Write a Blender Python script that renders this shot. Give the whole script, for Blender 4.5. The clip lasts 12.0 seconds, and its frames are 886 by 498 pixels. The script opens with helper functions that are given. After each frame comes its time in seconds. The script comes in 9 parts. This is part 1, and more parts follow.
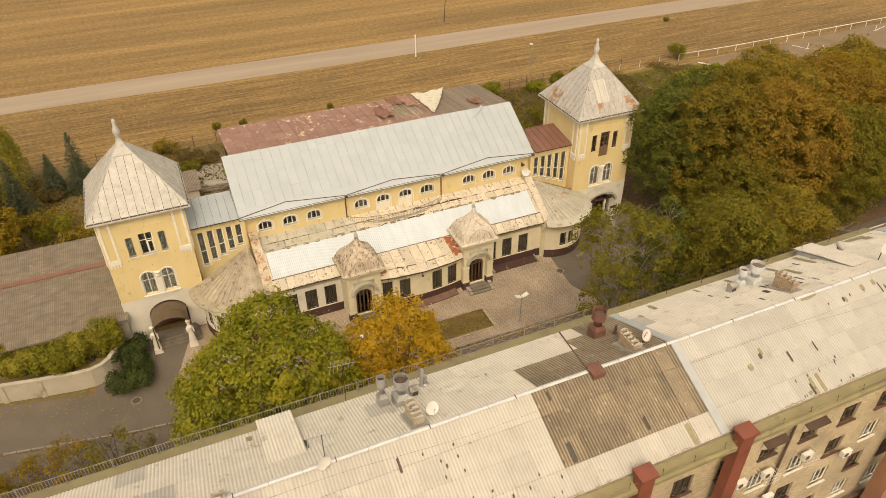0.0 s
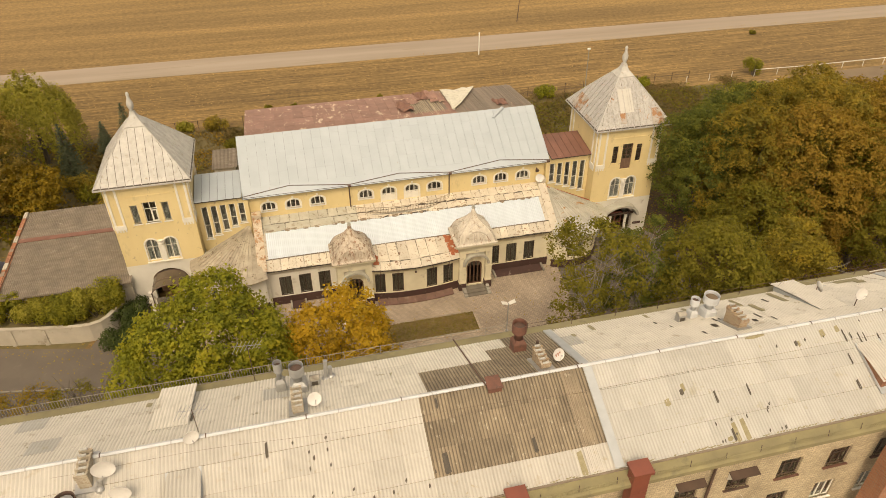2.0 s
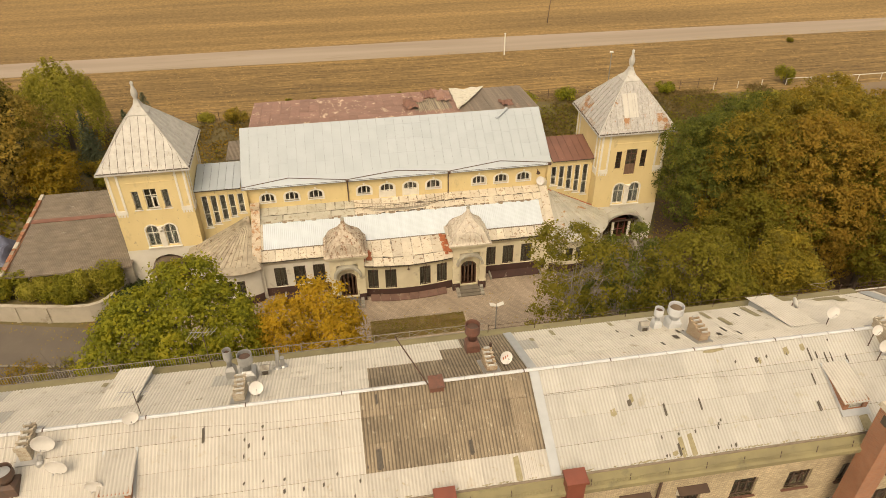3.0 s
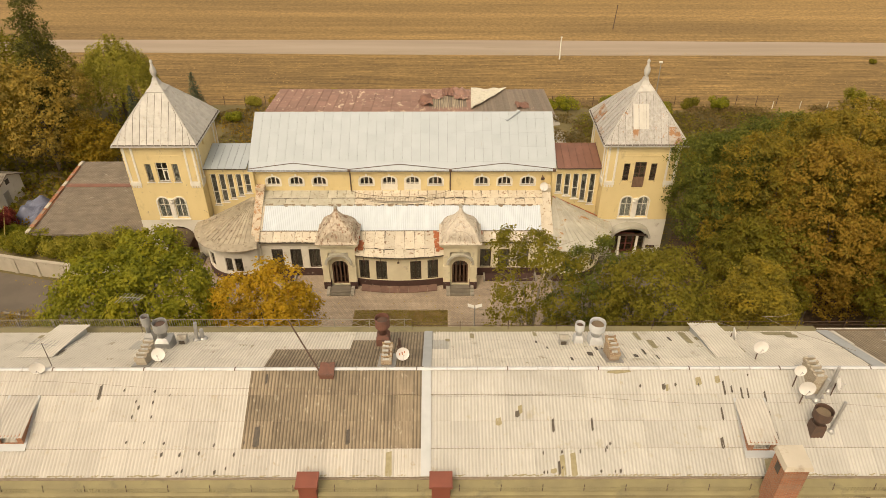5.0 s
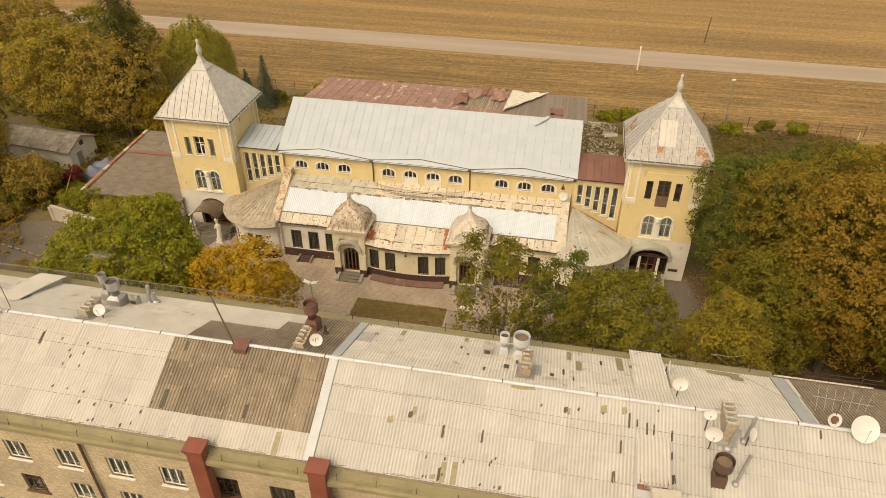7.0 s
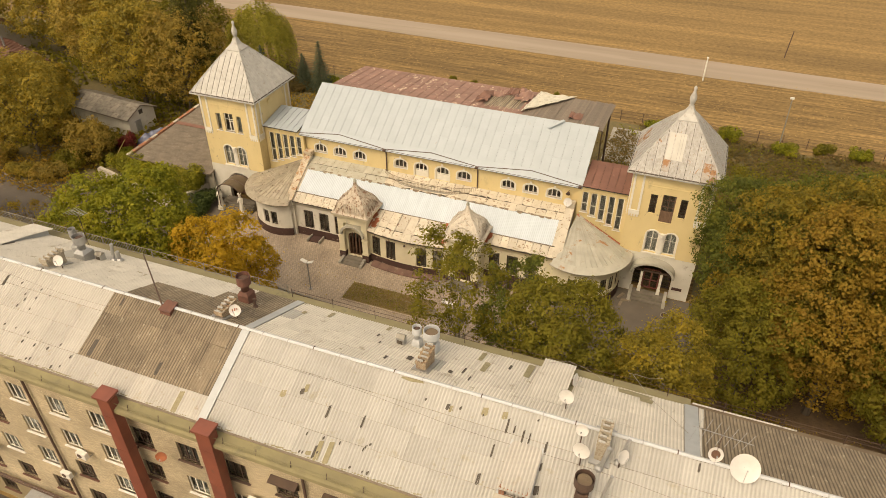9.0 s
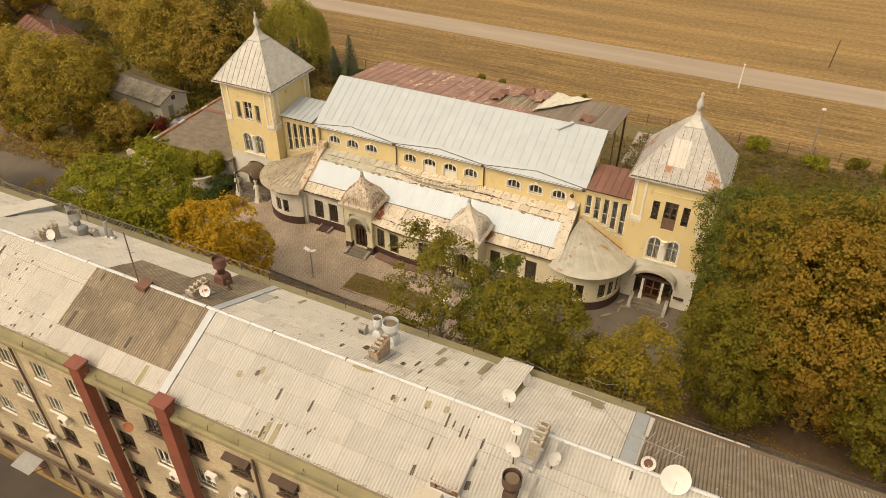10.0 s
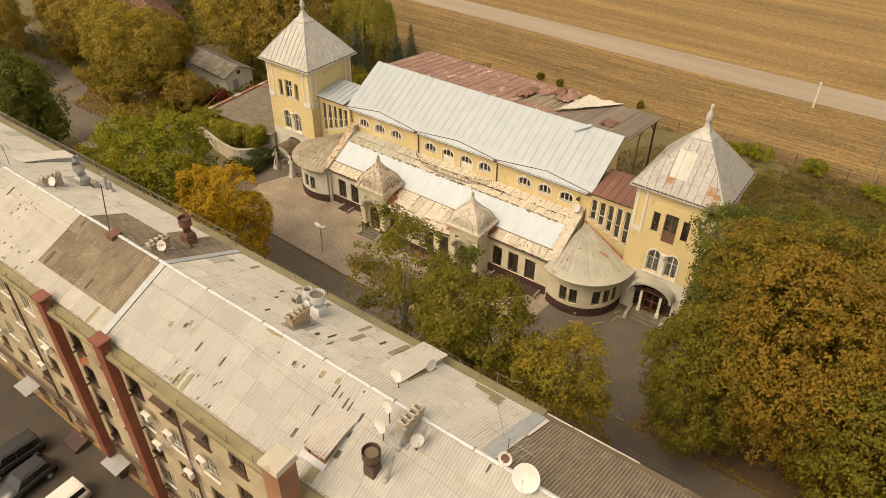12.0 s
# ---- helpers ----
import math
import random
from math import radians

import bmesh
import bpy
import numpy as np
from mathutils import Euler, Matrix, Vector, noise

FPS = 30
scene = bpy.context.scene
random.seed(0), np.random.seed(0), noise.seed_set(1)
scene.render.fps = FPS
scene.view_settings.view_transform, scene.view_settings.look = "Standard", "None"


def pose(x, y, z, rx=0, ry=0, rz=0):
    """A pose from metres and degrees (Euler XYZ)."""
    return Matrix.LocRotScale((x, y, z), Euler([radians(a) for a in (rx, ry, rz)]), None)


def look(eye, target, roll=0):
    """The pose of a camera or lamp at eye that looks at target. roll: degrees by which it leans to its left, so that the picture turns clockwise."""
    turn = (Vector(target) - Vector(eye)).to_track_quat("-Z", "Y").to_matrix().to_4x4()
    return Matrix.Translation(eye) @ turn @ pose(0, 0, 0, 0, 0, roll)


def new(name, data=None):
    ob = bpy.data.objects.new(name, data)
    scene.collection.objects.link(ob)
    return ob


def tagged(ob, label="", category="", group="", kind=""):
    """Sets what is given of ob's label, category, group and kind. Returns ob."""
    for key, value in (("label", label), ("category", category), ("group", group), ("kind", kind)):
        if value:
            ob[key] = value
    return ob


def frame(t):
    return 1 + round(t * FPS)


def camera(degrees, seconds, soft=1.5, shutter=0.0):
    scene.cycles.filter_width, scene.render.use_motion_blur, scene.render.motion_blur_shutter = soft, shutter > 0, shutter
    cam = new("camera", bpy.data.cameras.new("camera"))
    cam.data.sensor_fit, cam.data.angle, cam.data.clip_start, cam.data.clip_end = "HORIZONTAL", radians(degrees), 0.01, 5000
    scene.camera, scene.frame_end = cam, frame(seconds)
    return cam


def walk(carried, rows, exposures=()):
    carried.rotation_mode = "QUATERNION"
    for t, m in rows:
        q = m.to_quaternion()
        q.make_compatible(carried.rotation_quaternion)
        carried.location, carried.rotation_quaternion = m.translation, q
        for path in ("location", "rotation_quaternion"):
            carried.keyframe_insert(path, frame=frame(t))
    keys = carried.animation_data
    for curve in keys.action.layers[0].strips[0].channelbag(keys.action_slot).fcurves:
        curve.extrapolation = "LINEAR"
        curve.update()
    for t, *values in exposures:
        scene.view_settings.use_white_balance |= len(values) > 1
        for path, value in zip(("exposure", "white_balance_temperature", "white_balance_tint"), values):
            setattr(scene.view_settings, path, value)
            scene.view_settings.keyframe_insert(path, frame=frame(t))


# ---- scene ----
cam = camera(65.4, 12.0, soft=0.7)
PATH = [
    (0, (-18.872, -55.813, 42.107), (-18.222, -54.322, 40.943), -0.4),
    (0.5, (-16.64, -56.595, 42.022), (-16.058, -55.076, 40.858), -0.4),
    (1, (-14.444, -57.311, 41.958), (-13.928, -55.769, 40.793), -0.2),
    (1.5, (-12.172, -57.952, 41.88), (-11.722, -56.39, 40.714), -0.2),
    (2, (-9.895, -58.52, 41.852), (-9.511, -56.942, 40.685), -0.2),
    (2.5, (-7.626, -59.024, 41.847), (-7.303, -57.433, 40.679), -0.2),
    (3, (-5.366, -59.455, 41.746), (-5.105, -57.853, 40.579), -0.2),
    (5, (3.709, -60.433, 41.59), (3.714, -58.809, 40.423), -0.0),
    (5.5, (5.985, -60.342, 41.533), (5.923, -58.719, 40.365), 0.1),
    (6, (8.309, -60.236, 41.564), (8.176, -58.618, 40.396), 0.1),
    (6.5, (10.667, -59.981, 41.57), (10.446, -58.372, 40.402), 0.1),
    (7, (12.99, -59.638, 41.554), (12.687, -58.044, 40.385), 0.2),
    (9, (22.041, -57.659, 41.643), (21.474, -56.145, 40.466), 0.4),
    (9.5, (24.213, -57.02, 41.703), (23.583, -55.533, 40.523), 0.5),
    (10, (26.424, -56.218, 41.748), (25.727, -54.764, 40.565), 0.5),
    (10.5, (28.58, -55.358, 41.792), (27.818, -53.94, 40.606), 0.5),
    (11, (30.701, -54.46, 41.809), (29.878, -53.078, 40.62), 0.6),
    (11.5, (32.788, -53.461, 41.767), (31.905, -52.119, 40.577), 0.7),
    (12, (34.87, -52.373, 41.809), (33.931, -51.072, 40.615), 0.8),
]
walk(cam, [(t, look(eye, target, roll)) for t, eye, target, roll in PATH], exposures=[(0, -0.17, 9150, 13), (12, -0.17, 9150, 13)])

# ---------------------------------------------------------------- light
world = bpy.data.worlds.new("world")
scene.world = world
world.use_nodes = True
wn = world.node_tree
sky = wn.nodes.new("ShaderNodeTexSky")
sky.sky_type = "NISHITA"
sky.sun_disc = False
sky.sun_elevation, sky.sun_rotation = radians(51.5), radians(202)
sky.dust_density, sky.air_density = 4.0, 1.0
hazy = wn.nodes.new("ShaderNodeHueSaturation")
hazy.inputs["Saturation"].default_value = 0.35
wn.links.new(sky.outputs[0], hazy.inputs["Color"])
wn.links.new(hazy.outputs[0], wn.nodes["Background"].inputs["Color"])
wn.nodes["Background"].inputs["Strength"].default_value = 0.26

sun = new("sun", bpy.data.lights.new("sun", "SUN"))
sun.data.energy, sun.data.angle, sun.data.color = 0.86, radians(28), (1.0, 0.93, 0.82)
sun.matrix_world = look((-28, -70, 95), (0, 0, 0))

# ---------------------------------------------------------------- materials


def mat(name, c1, c2=None, scale=1.5, rough=0.75, metal=0.0, bump=0.15, bscale=25.0, stain=None, amount=0.0,
        sscale=0.5, rand=0.0, sharp=0.12, stretch=(1, 1, 1), island=0.0, spec=0.5, stain2=None):
    m = bpy.data.materials.new(name)
    m.use_nodes = True
    nt = m.node_tree
    N, L = nt.nodes, nt.links
    b = N["Principled BSDF"]
    b.inputs["Roughness"].default_value, b.inputs["Metallic"].default_value = rough, metal
    b.inputs["Specular IOR Level"].default_value = spec
    tc = N.new("ShaderNodeTexCoord")
    mp = N.new("ShaderNodeMapping")
    mp.inputs["Scale"].default_value = stretch
    here = N.new("ShaderNodeVectorMath")
    L.new(tc.outputs["Object"], here.inputs[0])
    L.new(N.new("ShaderNodeObjectInfo").outputs["Location"], here.inputs[1])
    L.new(here.outputs[0], mp.inputs["Vector"])
    n1 = N.new("ShaderNodeTexNoise")
    n1.inputs["Scale"].default_value, n1.inputs["Detail"].default_value = scale, 6
    L.new(mp.outputs[0], n1.inputs["Vector"])
    r1 = N.new("ShaderNodeMapRange")
    r1.inputs[1].default_value, r1.inputs[2].default_value = 0.3, 0.7
    L.new(n1.outputs["Fac"], r1.inputs[0])
    mix = N.new("ShaderNodeMixRGB")
    c2 = c2 or tuple(v * 0.8 for v in c1)
    mix.inputs[1].default_value, mix.inputs[2].default_value = (*c1, 1), (*c2, 1)
    L.new(r1.outputs[0], mix.inputs[0])
    out = mix.outputs[0]
    if stain:
        n2 = N.new("ShaderNodeTexNoise")
        n2.inputs["Scale"].default_value, n2.inputs["Detail"].default_value, n2.inputs["Roughness"].default_value = sscale, 8, 0.65
        L.new(mp.outputs[0], n2.inputs["Vector"])
        r2 = N.new("ShaderNodeMapRange")
        r2.inputs[1].default_value, r2.inputs[2].default_value = 0.62 - amount * 0.3, 0.62 - amount * 0.3 + sharp
        L.new(n2.outputs["Fac"], r2.inputs[0])
        mx = N.new("ShaderNodeMixRGB")
        mx.inputs[2].default_value = (*stain, 1)
        L.new(r2.outputs[0], mx.inputs[0])
        L.new(out, mx.inputs[1])
        out = mx.outputs[0]
    if stain2:
        col2, amt2, sc2, sh2, *st2 = stain2
        n3 = N.new("ShaderNodeTexNoise")
        n3.inputs["Scale"].default_value, n3.inputs["Detail"].default_value, n3.inputs["Roughness"].default_value, n3.inputs["Distortion"].default_value = sc2, 9, 0.7, 0.4
        of = N.new("ShaderNodeVectorMath")
        of.inputs[1].default_value = (7.3, 3.1, 5.7)
        if st2:
            ms = N.new("ShaderNodeMapping")
            ms.inputs["Scale"].default_value = st2[0]
            L.new(here.outputs[0], ms.inputs["Vector"])
            L.new(ms.outputs[0], of.inputs[0])
        else:
            L.new(mp.outputs[0], of.inputs[0])
        L.new(of.outputs[0], n3.inputs["Vector"])
        r5 = N.new("ShaderNodeMapRange")
        r5.inputs[1].default_value, r5.inputs[2].default_value = 0.62 - amt2 * 0.3, 0.62 - amt2 * 0.3 + sh2
        L.new(n3.outputs["Fac"], r5.inputs[0])
        m2 = N.new("ShaderNodeMixRGB")
        m2.inputs[2].default_value = (*col2, 1)
        L.new(r5.outputs[0], m2.inputs[0])
        L.new(out, m2.inputs[1])
        out = m2.outputs[0]
    if rand or island:
        hs = N.new("ShaderNodeHueSaturation")
        src = N.new("ShaderNodeObjectInfo").outputs["Random"] if rand else N.new("ShaderNodeNewGeometry").outputs["Random Per Island"]
        r3 = N.new("ShaderNodeMapRange")
        k = rand or island
        r3.inputs[3].default_value, r3.inputs[4].default_value = 1 - k, 1 + k
        L.new(src, r3.inputs[0])
        L.new(r3.outputs[0], hs.inputs["Value"])
        L.new(out, hs.inputs["Color"])
        out = hs.outputs[0]
    L.new(out, b.inputs["Base Color"])
    if bump:
        n4 = N.new("ShaderNodeTexNoise")
        n4.inputs["Scale"].default_value, n4.inputs["Detail"].default_value = bscale, 4
        L.new(mp.outputs[0], n4.inputs["Vector"])
        bp = N.new("ShaderNodeBump")
        bp.inputs["Strength"].default_value, bp.inputs["Distance"].default_value = bump, 0.03
        L.new(n4.outputs["Fac"], bp.inputs["Height"])
        L.new(bp.outputs[0], b.inputs["Normal"])
    return m


def brick_mat(name, c1, c2, mortar, w, h, size=0.012, bump=0.5, axes="xz"):
    m = mat(name, c1, c2, bump=0)
    N, L = m.node_tree.nodes, m.node_tree.links
    b = N["Principled BSDF"]
    tc = N.new("ShaderNodeTexCoord")
    sp, cb = N.new("ShaderNodeSeparateXYZ"), N.new("ShaderNodeCombineXYZ")
    L.new(tc.outputs["Object"], sp.inputs[0])
    if axes == "xz":
        ad = N.new("ShaderNodeMath")
        ad.operation = "ADD"
        L.new(sp.outputs[0], ad.inputs[0])
        L.new(sp.outputs[1], ad.inputs[1])
        L.new(ad.outputs[0], cb.inputs[0])
        L.new(sp.outputs[2], cb.inputs[1])
    else:
        L.new(sp.outputs[0], cb.inputs[0])
        L.new(sp.outputs[1], cb.inputs[1])
    t = N.new("ShaderNodeTexBrick")
    t.inputs["Scale"].default_value = 1.0
    t.inputs["Brick Width"].default_value, t.inputs["Row Height"].default_value = w, h
    t.inputs["Mortar Size"].default_value, t.inputs["Mortar Smooth"].default_value = size, 0.3
    t.inputs["Color1"].default_value, t.inputs["Color2"].default_value = (*c1, 1), (*c2, 1)
    t.inputs["Mortar"].default_value = (*mortar, 1)
    L.new(cb.outputs[0], t.inputs["Vector"])
    n = N.new("ShaderNodeTexNoise")
    n.inputs["Scale"].default_value, n.inputs["Detail"].default_value = 0.35, 8
    L.new(tc.outputs["Object"], n.inputs["Vector"])
    mr = N.new("ShaderNodeMapRange")
    mr.inputs[1].default_value, mr.inputs[2].default_value, mr.inputs[3].default_value, mr.inputs[4].default_value = 0.3, 0.7, 0.72, 1.15
    L.new(n.outputs["Fac"], mr.inputs[0])
    hs = N.new("ShaderNodeHueSaturation")
    L.new(t.outputs["Color"], hs.inputs["Color"])
    L.new(mr.outputs[0], hs.inputs["Value"])
    L.new(hs.outputs[0], b.inputs["Base Color"])
    bp = N.new("ShaderNodeBump")
    bp.invert = True
    bp.inputs["Strength"].default_value, bp.inputs["Distance"].default_value = bump, 0.02
    L.new(t.outputs["Fac"], bp.inputs["Height"])
    L.new(bp.outputs[0], b.inputs["Normal"])
    b.inputs["Roughness"].default_value = 0.9
    return m


def leaf_mat(name, cols):
    """Leaves: each one takes a tone of the ramp at random, with slow drifts through the crown."""
    m = bpy.data.materials.new(name)
    m.use_nodes = True
    N, L = m.node_tree.nodes, m.node_tree.links
    b = N["Principled BSDF"]
    g, tc = N.new("ShaderNodeNewGeometry"), N.new("ShaderNodeTexCoord")
    n = N.new("ShaderNodeTexNoise")
    n.inputs["Scale"].default_value, n.inputs["Detail"].default_value = 0.95, 3
    L.new(tc.outputs["Object"], n.inputs["Vector"])
    mr = N.new("ShaderNodeMapRange")
    mr.inputs[1].default_value, mr.inputs[2].default_value = 0.32, 0.68
    L.new(n.outputs["Fac"], mr.inputs[0])
    ad = N.new("ShaderNodeMath")
    ad.operation = "MULTIPLY_ADD"
    ad.inputs[1].default_value = 0.34
    L.new(g.outputs["Random Per Island"], ad.inputs[0])
    ml = N.new("ShaderNodeMath")
    ml.operation = "MULTIPLY"
    ml.inputs[1].default_value = 0.72
    L.new(mr.outputs[0], ml.inputs[0])
    L.new(ml.outputs[0], ad.inputs[2])
    cr = N.new("ShaderNodeValToRGB")
    e = cr.color_ramp.elements
    while len(e) < len(cols):
        e.new(0.5)
    for i, c in enumerate(cols):
        e[i].position, e[i].color = i / (len(cols) - 1), (*c, 1)
    L.new(ad.outputs[0], cr.inputs[0])
    L.new(cr.outputs[0], b.inputs["Base Color"])
    b.inputs["Roughness"].default_value = 0.65
    b.inputs["Specular IOR Level"].default_value = 0.25
    tr = N.new("ShaderNodeBsdfTranslucent")
    L.new(cr.outputs[0], tr.inputs["Color"])
    ms = N.new("ShaderNodeMixShader")
    ms.inputs[0].default_value = 0.5
    L.new(b.outputs[0], ms.inputs[1])
    L.new(tr.outputs[0], ms.inputs[2])
    L.new(ms.outputs[0], N["Material Output"].inputs["Surface"])
    return m


def glass_mat(name, tint=(0.75, 0.8, 0.8), rough=0.02):
    m = bpy.data.materials.new(name)
    m.use_nodes = True
    b = m.node_tree.nodes["Principled BSDF"]
    b.inputs["Base Color"].default_value = (*tint, 1)
    b.inputs["Roughness"].default_value = rough
    b.inputs["Transmission Weight"].default_value = 1.0
    b.inputs["IOR"].default_value = 1.45
    return m


M_YELLOW = mat("yellow_plaster", (0.69, 0.555, 0.295), (0.62, 0.49, 0.25), scale=0.6, bump=0.12, bscale=40, stain=(0.50, 0.40, 0.22), amount=0.08, sscale=0.9, stretch=(1, 1, 0.5), stain2=((0.42, 0.33, 0.21), 0.02, 2.5, 0.05))
M_WHITE = mat("white_plaster", (0.66, 0.63, 0.55), (0.58, 0.55, 0.47), scale=0.8, bump=0.12, bscale=40, stain=(0.42, 0.37, 0.30), amount=0.12, sscale=1.1)
M_CREAM = mat("cream_plaster", (0.68, 0.62, 0.45), (0.60, 0.54, 0.38), scale=0.8, bump=0.12, bscale=40, stain=(0.42, 0.37, 0.28), amount=0.12, sscale=1.1)
M_TRIM = mat("white_trim", (0.72, 0.69, 0.60), (0.64, 0.61, 0.53), scale=3, bump=0.05)
M_PLINTH = mat("brown_plinth", (0.075, 0.035, 0.028), (0.055, 0.028, 0.022), scale=1.2, stain=(0.35, 0.3, 0.25), amount=0.0, sscale=1.5)
M_GLASS = glass_mat("window_glass")
M_DARKFRAME = mat("brown_frame", (0.09, 0.055, 0.035), (0.06, 0.035, 0.025), bump=0.05)
M_CURTAIN = mat("brown_curtain", (0.20, 0.165, 0.12), (0.14, 0.11, 0.08), scale=6, stretch=(6, 1, 0.3), bump=0.2)
M_NET = mat("grey_net_curtain", (0.46, 0.43, 0.37), (0.27, 0.25, 0.21), scale=5, stretch=(6, 1, 0.3), bump=0.2)
M_BLIND = mat("white_blind", (0.6, 0.58, 0.52), (0.5, 0.48, 0.43), scale=3)
M_TOWERROOF = mat("aged_tin_roof", (0.465, 0.453, 0.409), (0.370, 0.356, 0.318), scale=2.2, rough=0.6, bump=0.1, bscale=6, stain=(0.29, 0.255, 0.205), amount=0.15, sscale=2.4, rand=0.06, stain2=((0.29, 0.225, 0.16), -0.06, 2.2, 0.06, (2.2, 2.2, 0.5)))
M_RUSTROOF = mat("peeling_tin_roof", (0.43, 0.415, 0.38), (0.31, 0.298, 0.272), scale=2.6, rough=0.65, bump=0.2, bscale=8, stain=(0.285, 0.255, 0.215), amount=0.2, sscale=4.5, sharp=0.08, rand=0.05, stretch=(1.7, 1.7, 0.6), stain2=((0.32, 0.165, 0.085), 0.04, 1.2, 0.05))
M_RUSTPART = mat("rusted_tin_roof", (0.40, 0.37, 0.32), (0.30, 0.26, 0.215), scale=2.6, rough=0.75, bump=0.3, bscale=8, stain=(0.31, 0.155, 0.07), amount=0.4, sscale=1.2, sharp=0.08, rand=0.1, stain2=((0.20, 0.095, 0.045), 0.15, 3.0, 0.06))
M_HALLROOF = mat("galvanised_roof", (0.40, 0.445, 0.46), (0.365, 0.41, 0.425), scale=0.7, rough=0.5, metal=0.1, bump=0.06, bscale=4, stain=(0.355, 0.39, 0.40), amount=0.08, sscale=2.0, rand=0.025, stain2=((0.33, 0.27, 0.18), -0.14, 1.1, 0.04, (3.0, 0.5, 0.5)))
M_REDROOF = mat("red_brown_tin", (0.215, 0.10, 0.07), (0.165, 0.078, 0.055), scale=0.8, rough=0.65, bump=0.15, bscale=6, stain=(0.25, 0.13, 0.09), amount=0.1, sscale=1.3, rand=0.1, stain2=((0.45, 0.36, 0.28), -0.15, 1.2, 0.04))
M_STANDROOF = mat("worn_red_tin", (0.30, 0.172, 0.128), (0.235, 0.134, 0.10), scale=0.9, rough=0.7, bump=0.25, bscale=6, stain=(0.22, 0.105, 0.075), amount=0.15, sscale=1.4, rand=0.12, stain2=((0.60, 0.46, 0.33), 0.14, 1.3, 0.035, (1.4, 0.7, 0.7)))
M_TORN = mat("curled_red_sheet", (0.225, 0.115, 0.078), (0.16, 0.08, 0.058), scale=1.5, rough=0.75, bump=0.3, bscale=6, stain=(0.32, 0.15, 0.08), amount=0.05, sscale=1.0, stain2=((0.52, 0.38, 0.27), -0.2, 2.2, 0.05))
M_LATH = mat("pale_laths", (0.48, 0.40, 0.285), (0.34, 0.27, 0.185), scale=3, stretch=(3, 0.5, 1), bump=0.3, rand=0.2)
M_BEIGEROOF = mat("flaking_beige_tin", (0.60, 0.54, 0.43), (0.50, 0.44, 0.34), scale=1.6, rough=0.65, bump=0.3, bscale=7, stain=(0.30, 0.215, 0.14), amount=0.1, sscale=3.4, sharp=0.05, rand=0.1, stain2=((0.20, 0.105, 0.06), 0.05, 2.2, 0.04))
M_GREYTIN = mat("grey_green_tin", (0.47, 0.45, 0.365), (0.38, 0.36, 0.285), scale=1.6, rough=0.6, bump=0.2, bscale=7, stain=(0.30, 0.255, 0.185), amount=0.12, sscale=1.8, sharp=0.08, rand=0.1, stain2=((0.20, 0.15, 0.095), 0.05, 2.4, 0.05))
M_COPING = mat("rusted_coping", (0.55, 0.47, 0.35), (0.44, 0.36, 0.26), scale=2.0, rough=0.75, bump=0.3, bscale=8, stain=(0.36, 0.20, 0.10), amount=0.3, sscale=1.8, sharp=0.06, stain2=((0.20, 0.12, 0.07), 0.2, 2.6, 0.05))
M_FAN = mat("weathered_fan_tin", (0.42, 0.365, 0.27), (0.31, 0.265, 0.195), scale=1.6, rough=0.65, bump=0.2, bscale=7, stain=(0.235, 0.185, 0.12), amount=0.22, sscale=1.8, rand=0.12, stain2=((0.15, 0.105, 0.065), 0.1, 2.4, 0.05))
M_FANR = mat("grey_fan_tin", (0.45, 0.435, 0.36), (0.36, 0.345, 0.285), scale=1.1, rough=0.6, bump=0.15, bscale=7, stain=(0.33, 0.285, 0.215), amount=0.15, sscale=1.5, rand=0.08, stain2=((0.34, 0.18, 0.08), 0.05, 0.8, 0.05))
M_DOME = mat("scaled_dome_tin", (0.50, 0.435, 0.34), (0.36, 0.295, 0.225), scale=3.0, rough=0.7, bump=0.8, bscale=9, stain=(0.21, 0.14, 0.092), amount=0.28, sscale=2.4, sharp=0.06, stretch=(1.6, 1.6, 0.6), stain2=((0.25, 0.13, 0.075), 0.2, 1.2, 0.06, (2.4, 2.4, 0.6)), island=0.14)
M_DOMEP = mat("pale_dome_tin", (0.56, 0.51, 0.425), (0.43, 0.38, 0.305), scale=3.0, rough=0.7, bump=0.8, bscale=9, stain=(0.26, 0.19, 0.13), amount=0.12, sscale=2.4, sharp=0.06, stretch=(1.6, 1.6, 0.6), stain2=((0.25, 0.135, 0.08), 0.05, 1.2, 0.06, (2.4, 2.4, 0.6)), island=0.12)
M_UNDER = mat("dark_underlay", (0.085, 0.065, 0.048), (0.05, 0.04, 0.03), scale=2)
M_RUST = mat("rust_primer", (0.42, 0.13, 0.055), (0.28, 0.095, 0.045), scale=4, bump=0.2)
M_POLY = mat("white_polycarbonate", (0.575, 0.64, 0.68), (0.52, 0.58, 0.62), scale=0.8, rough=0.3, bump=0.02, bscale=3, stain=(0.52, 0.51, 0.48), amount=-0.2, sscale=0.7, stretch=(3, 0.6, 0.6))
M_NEWTIN = mat("new_white_tin", (0.49, 0.472, 0.415), (0.435, 0.415, 0.36), scale=1.5, rough=0.5, bump=0.05, bscale=5)
M_WOOD = mat("grey_boards", (0.235, 0.188, 0.14), (0.165, 0.13, 0.096), scale=3, stretch=(1, 6, 1), bump=0.3, rand=0.15)
M_DOORB = mat("worn_door_board", (0.19, 0.115, 0.075), (0.125, 0.072, 0.046), scale=3, rough=0.7, stretch=(5, 5, 0.5), rand=0.12)
M_DOOR = mat("brown_door", (0.15, 0.075, 0.045), (0.10, 0.05, 0.03), scale=3, stretch=(4, 4, 0.5))
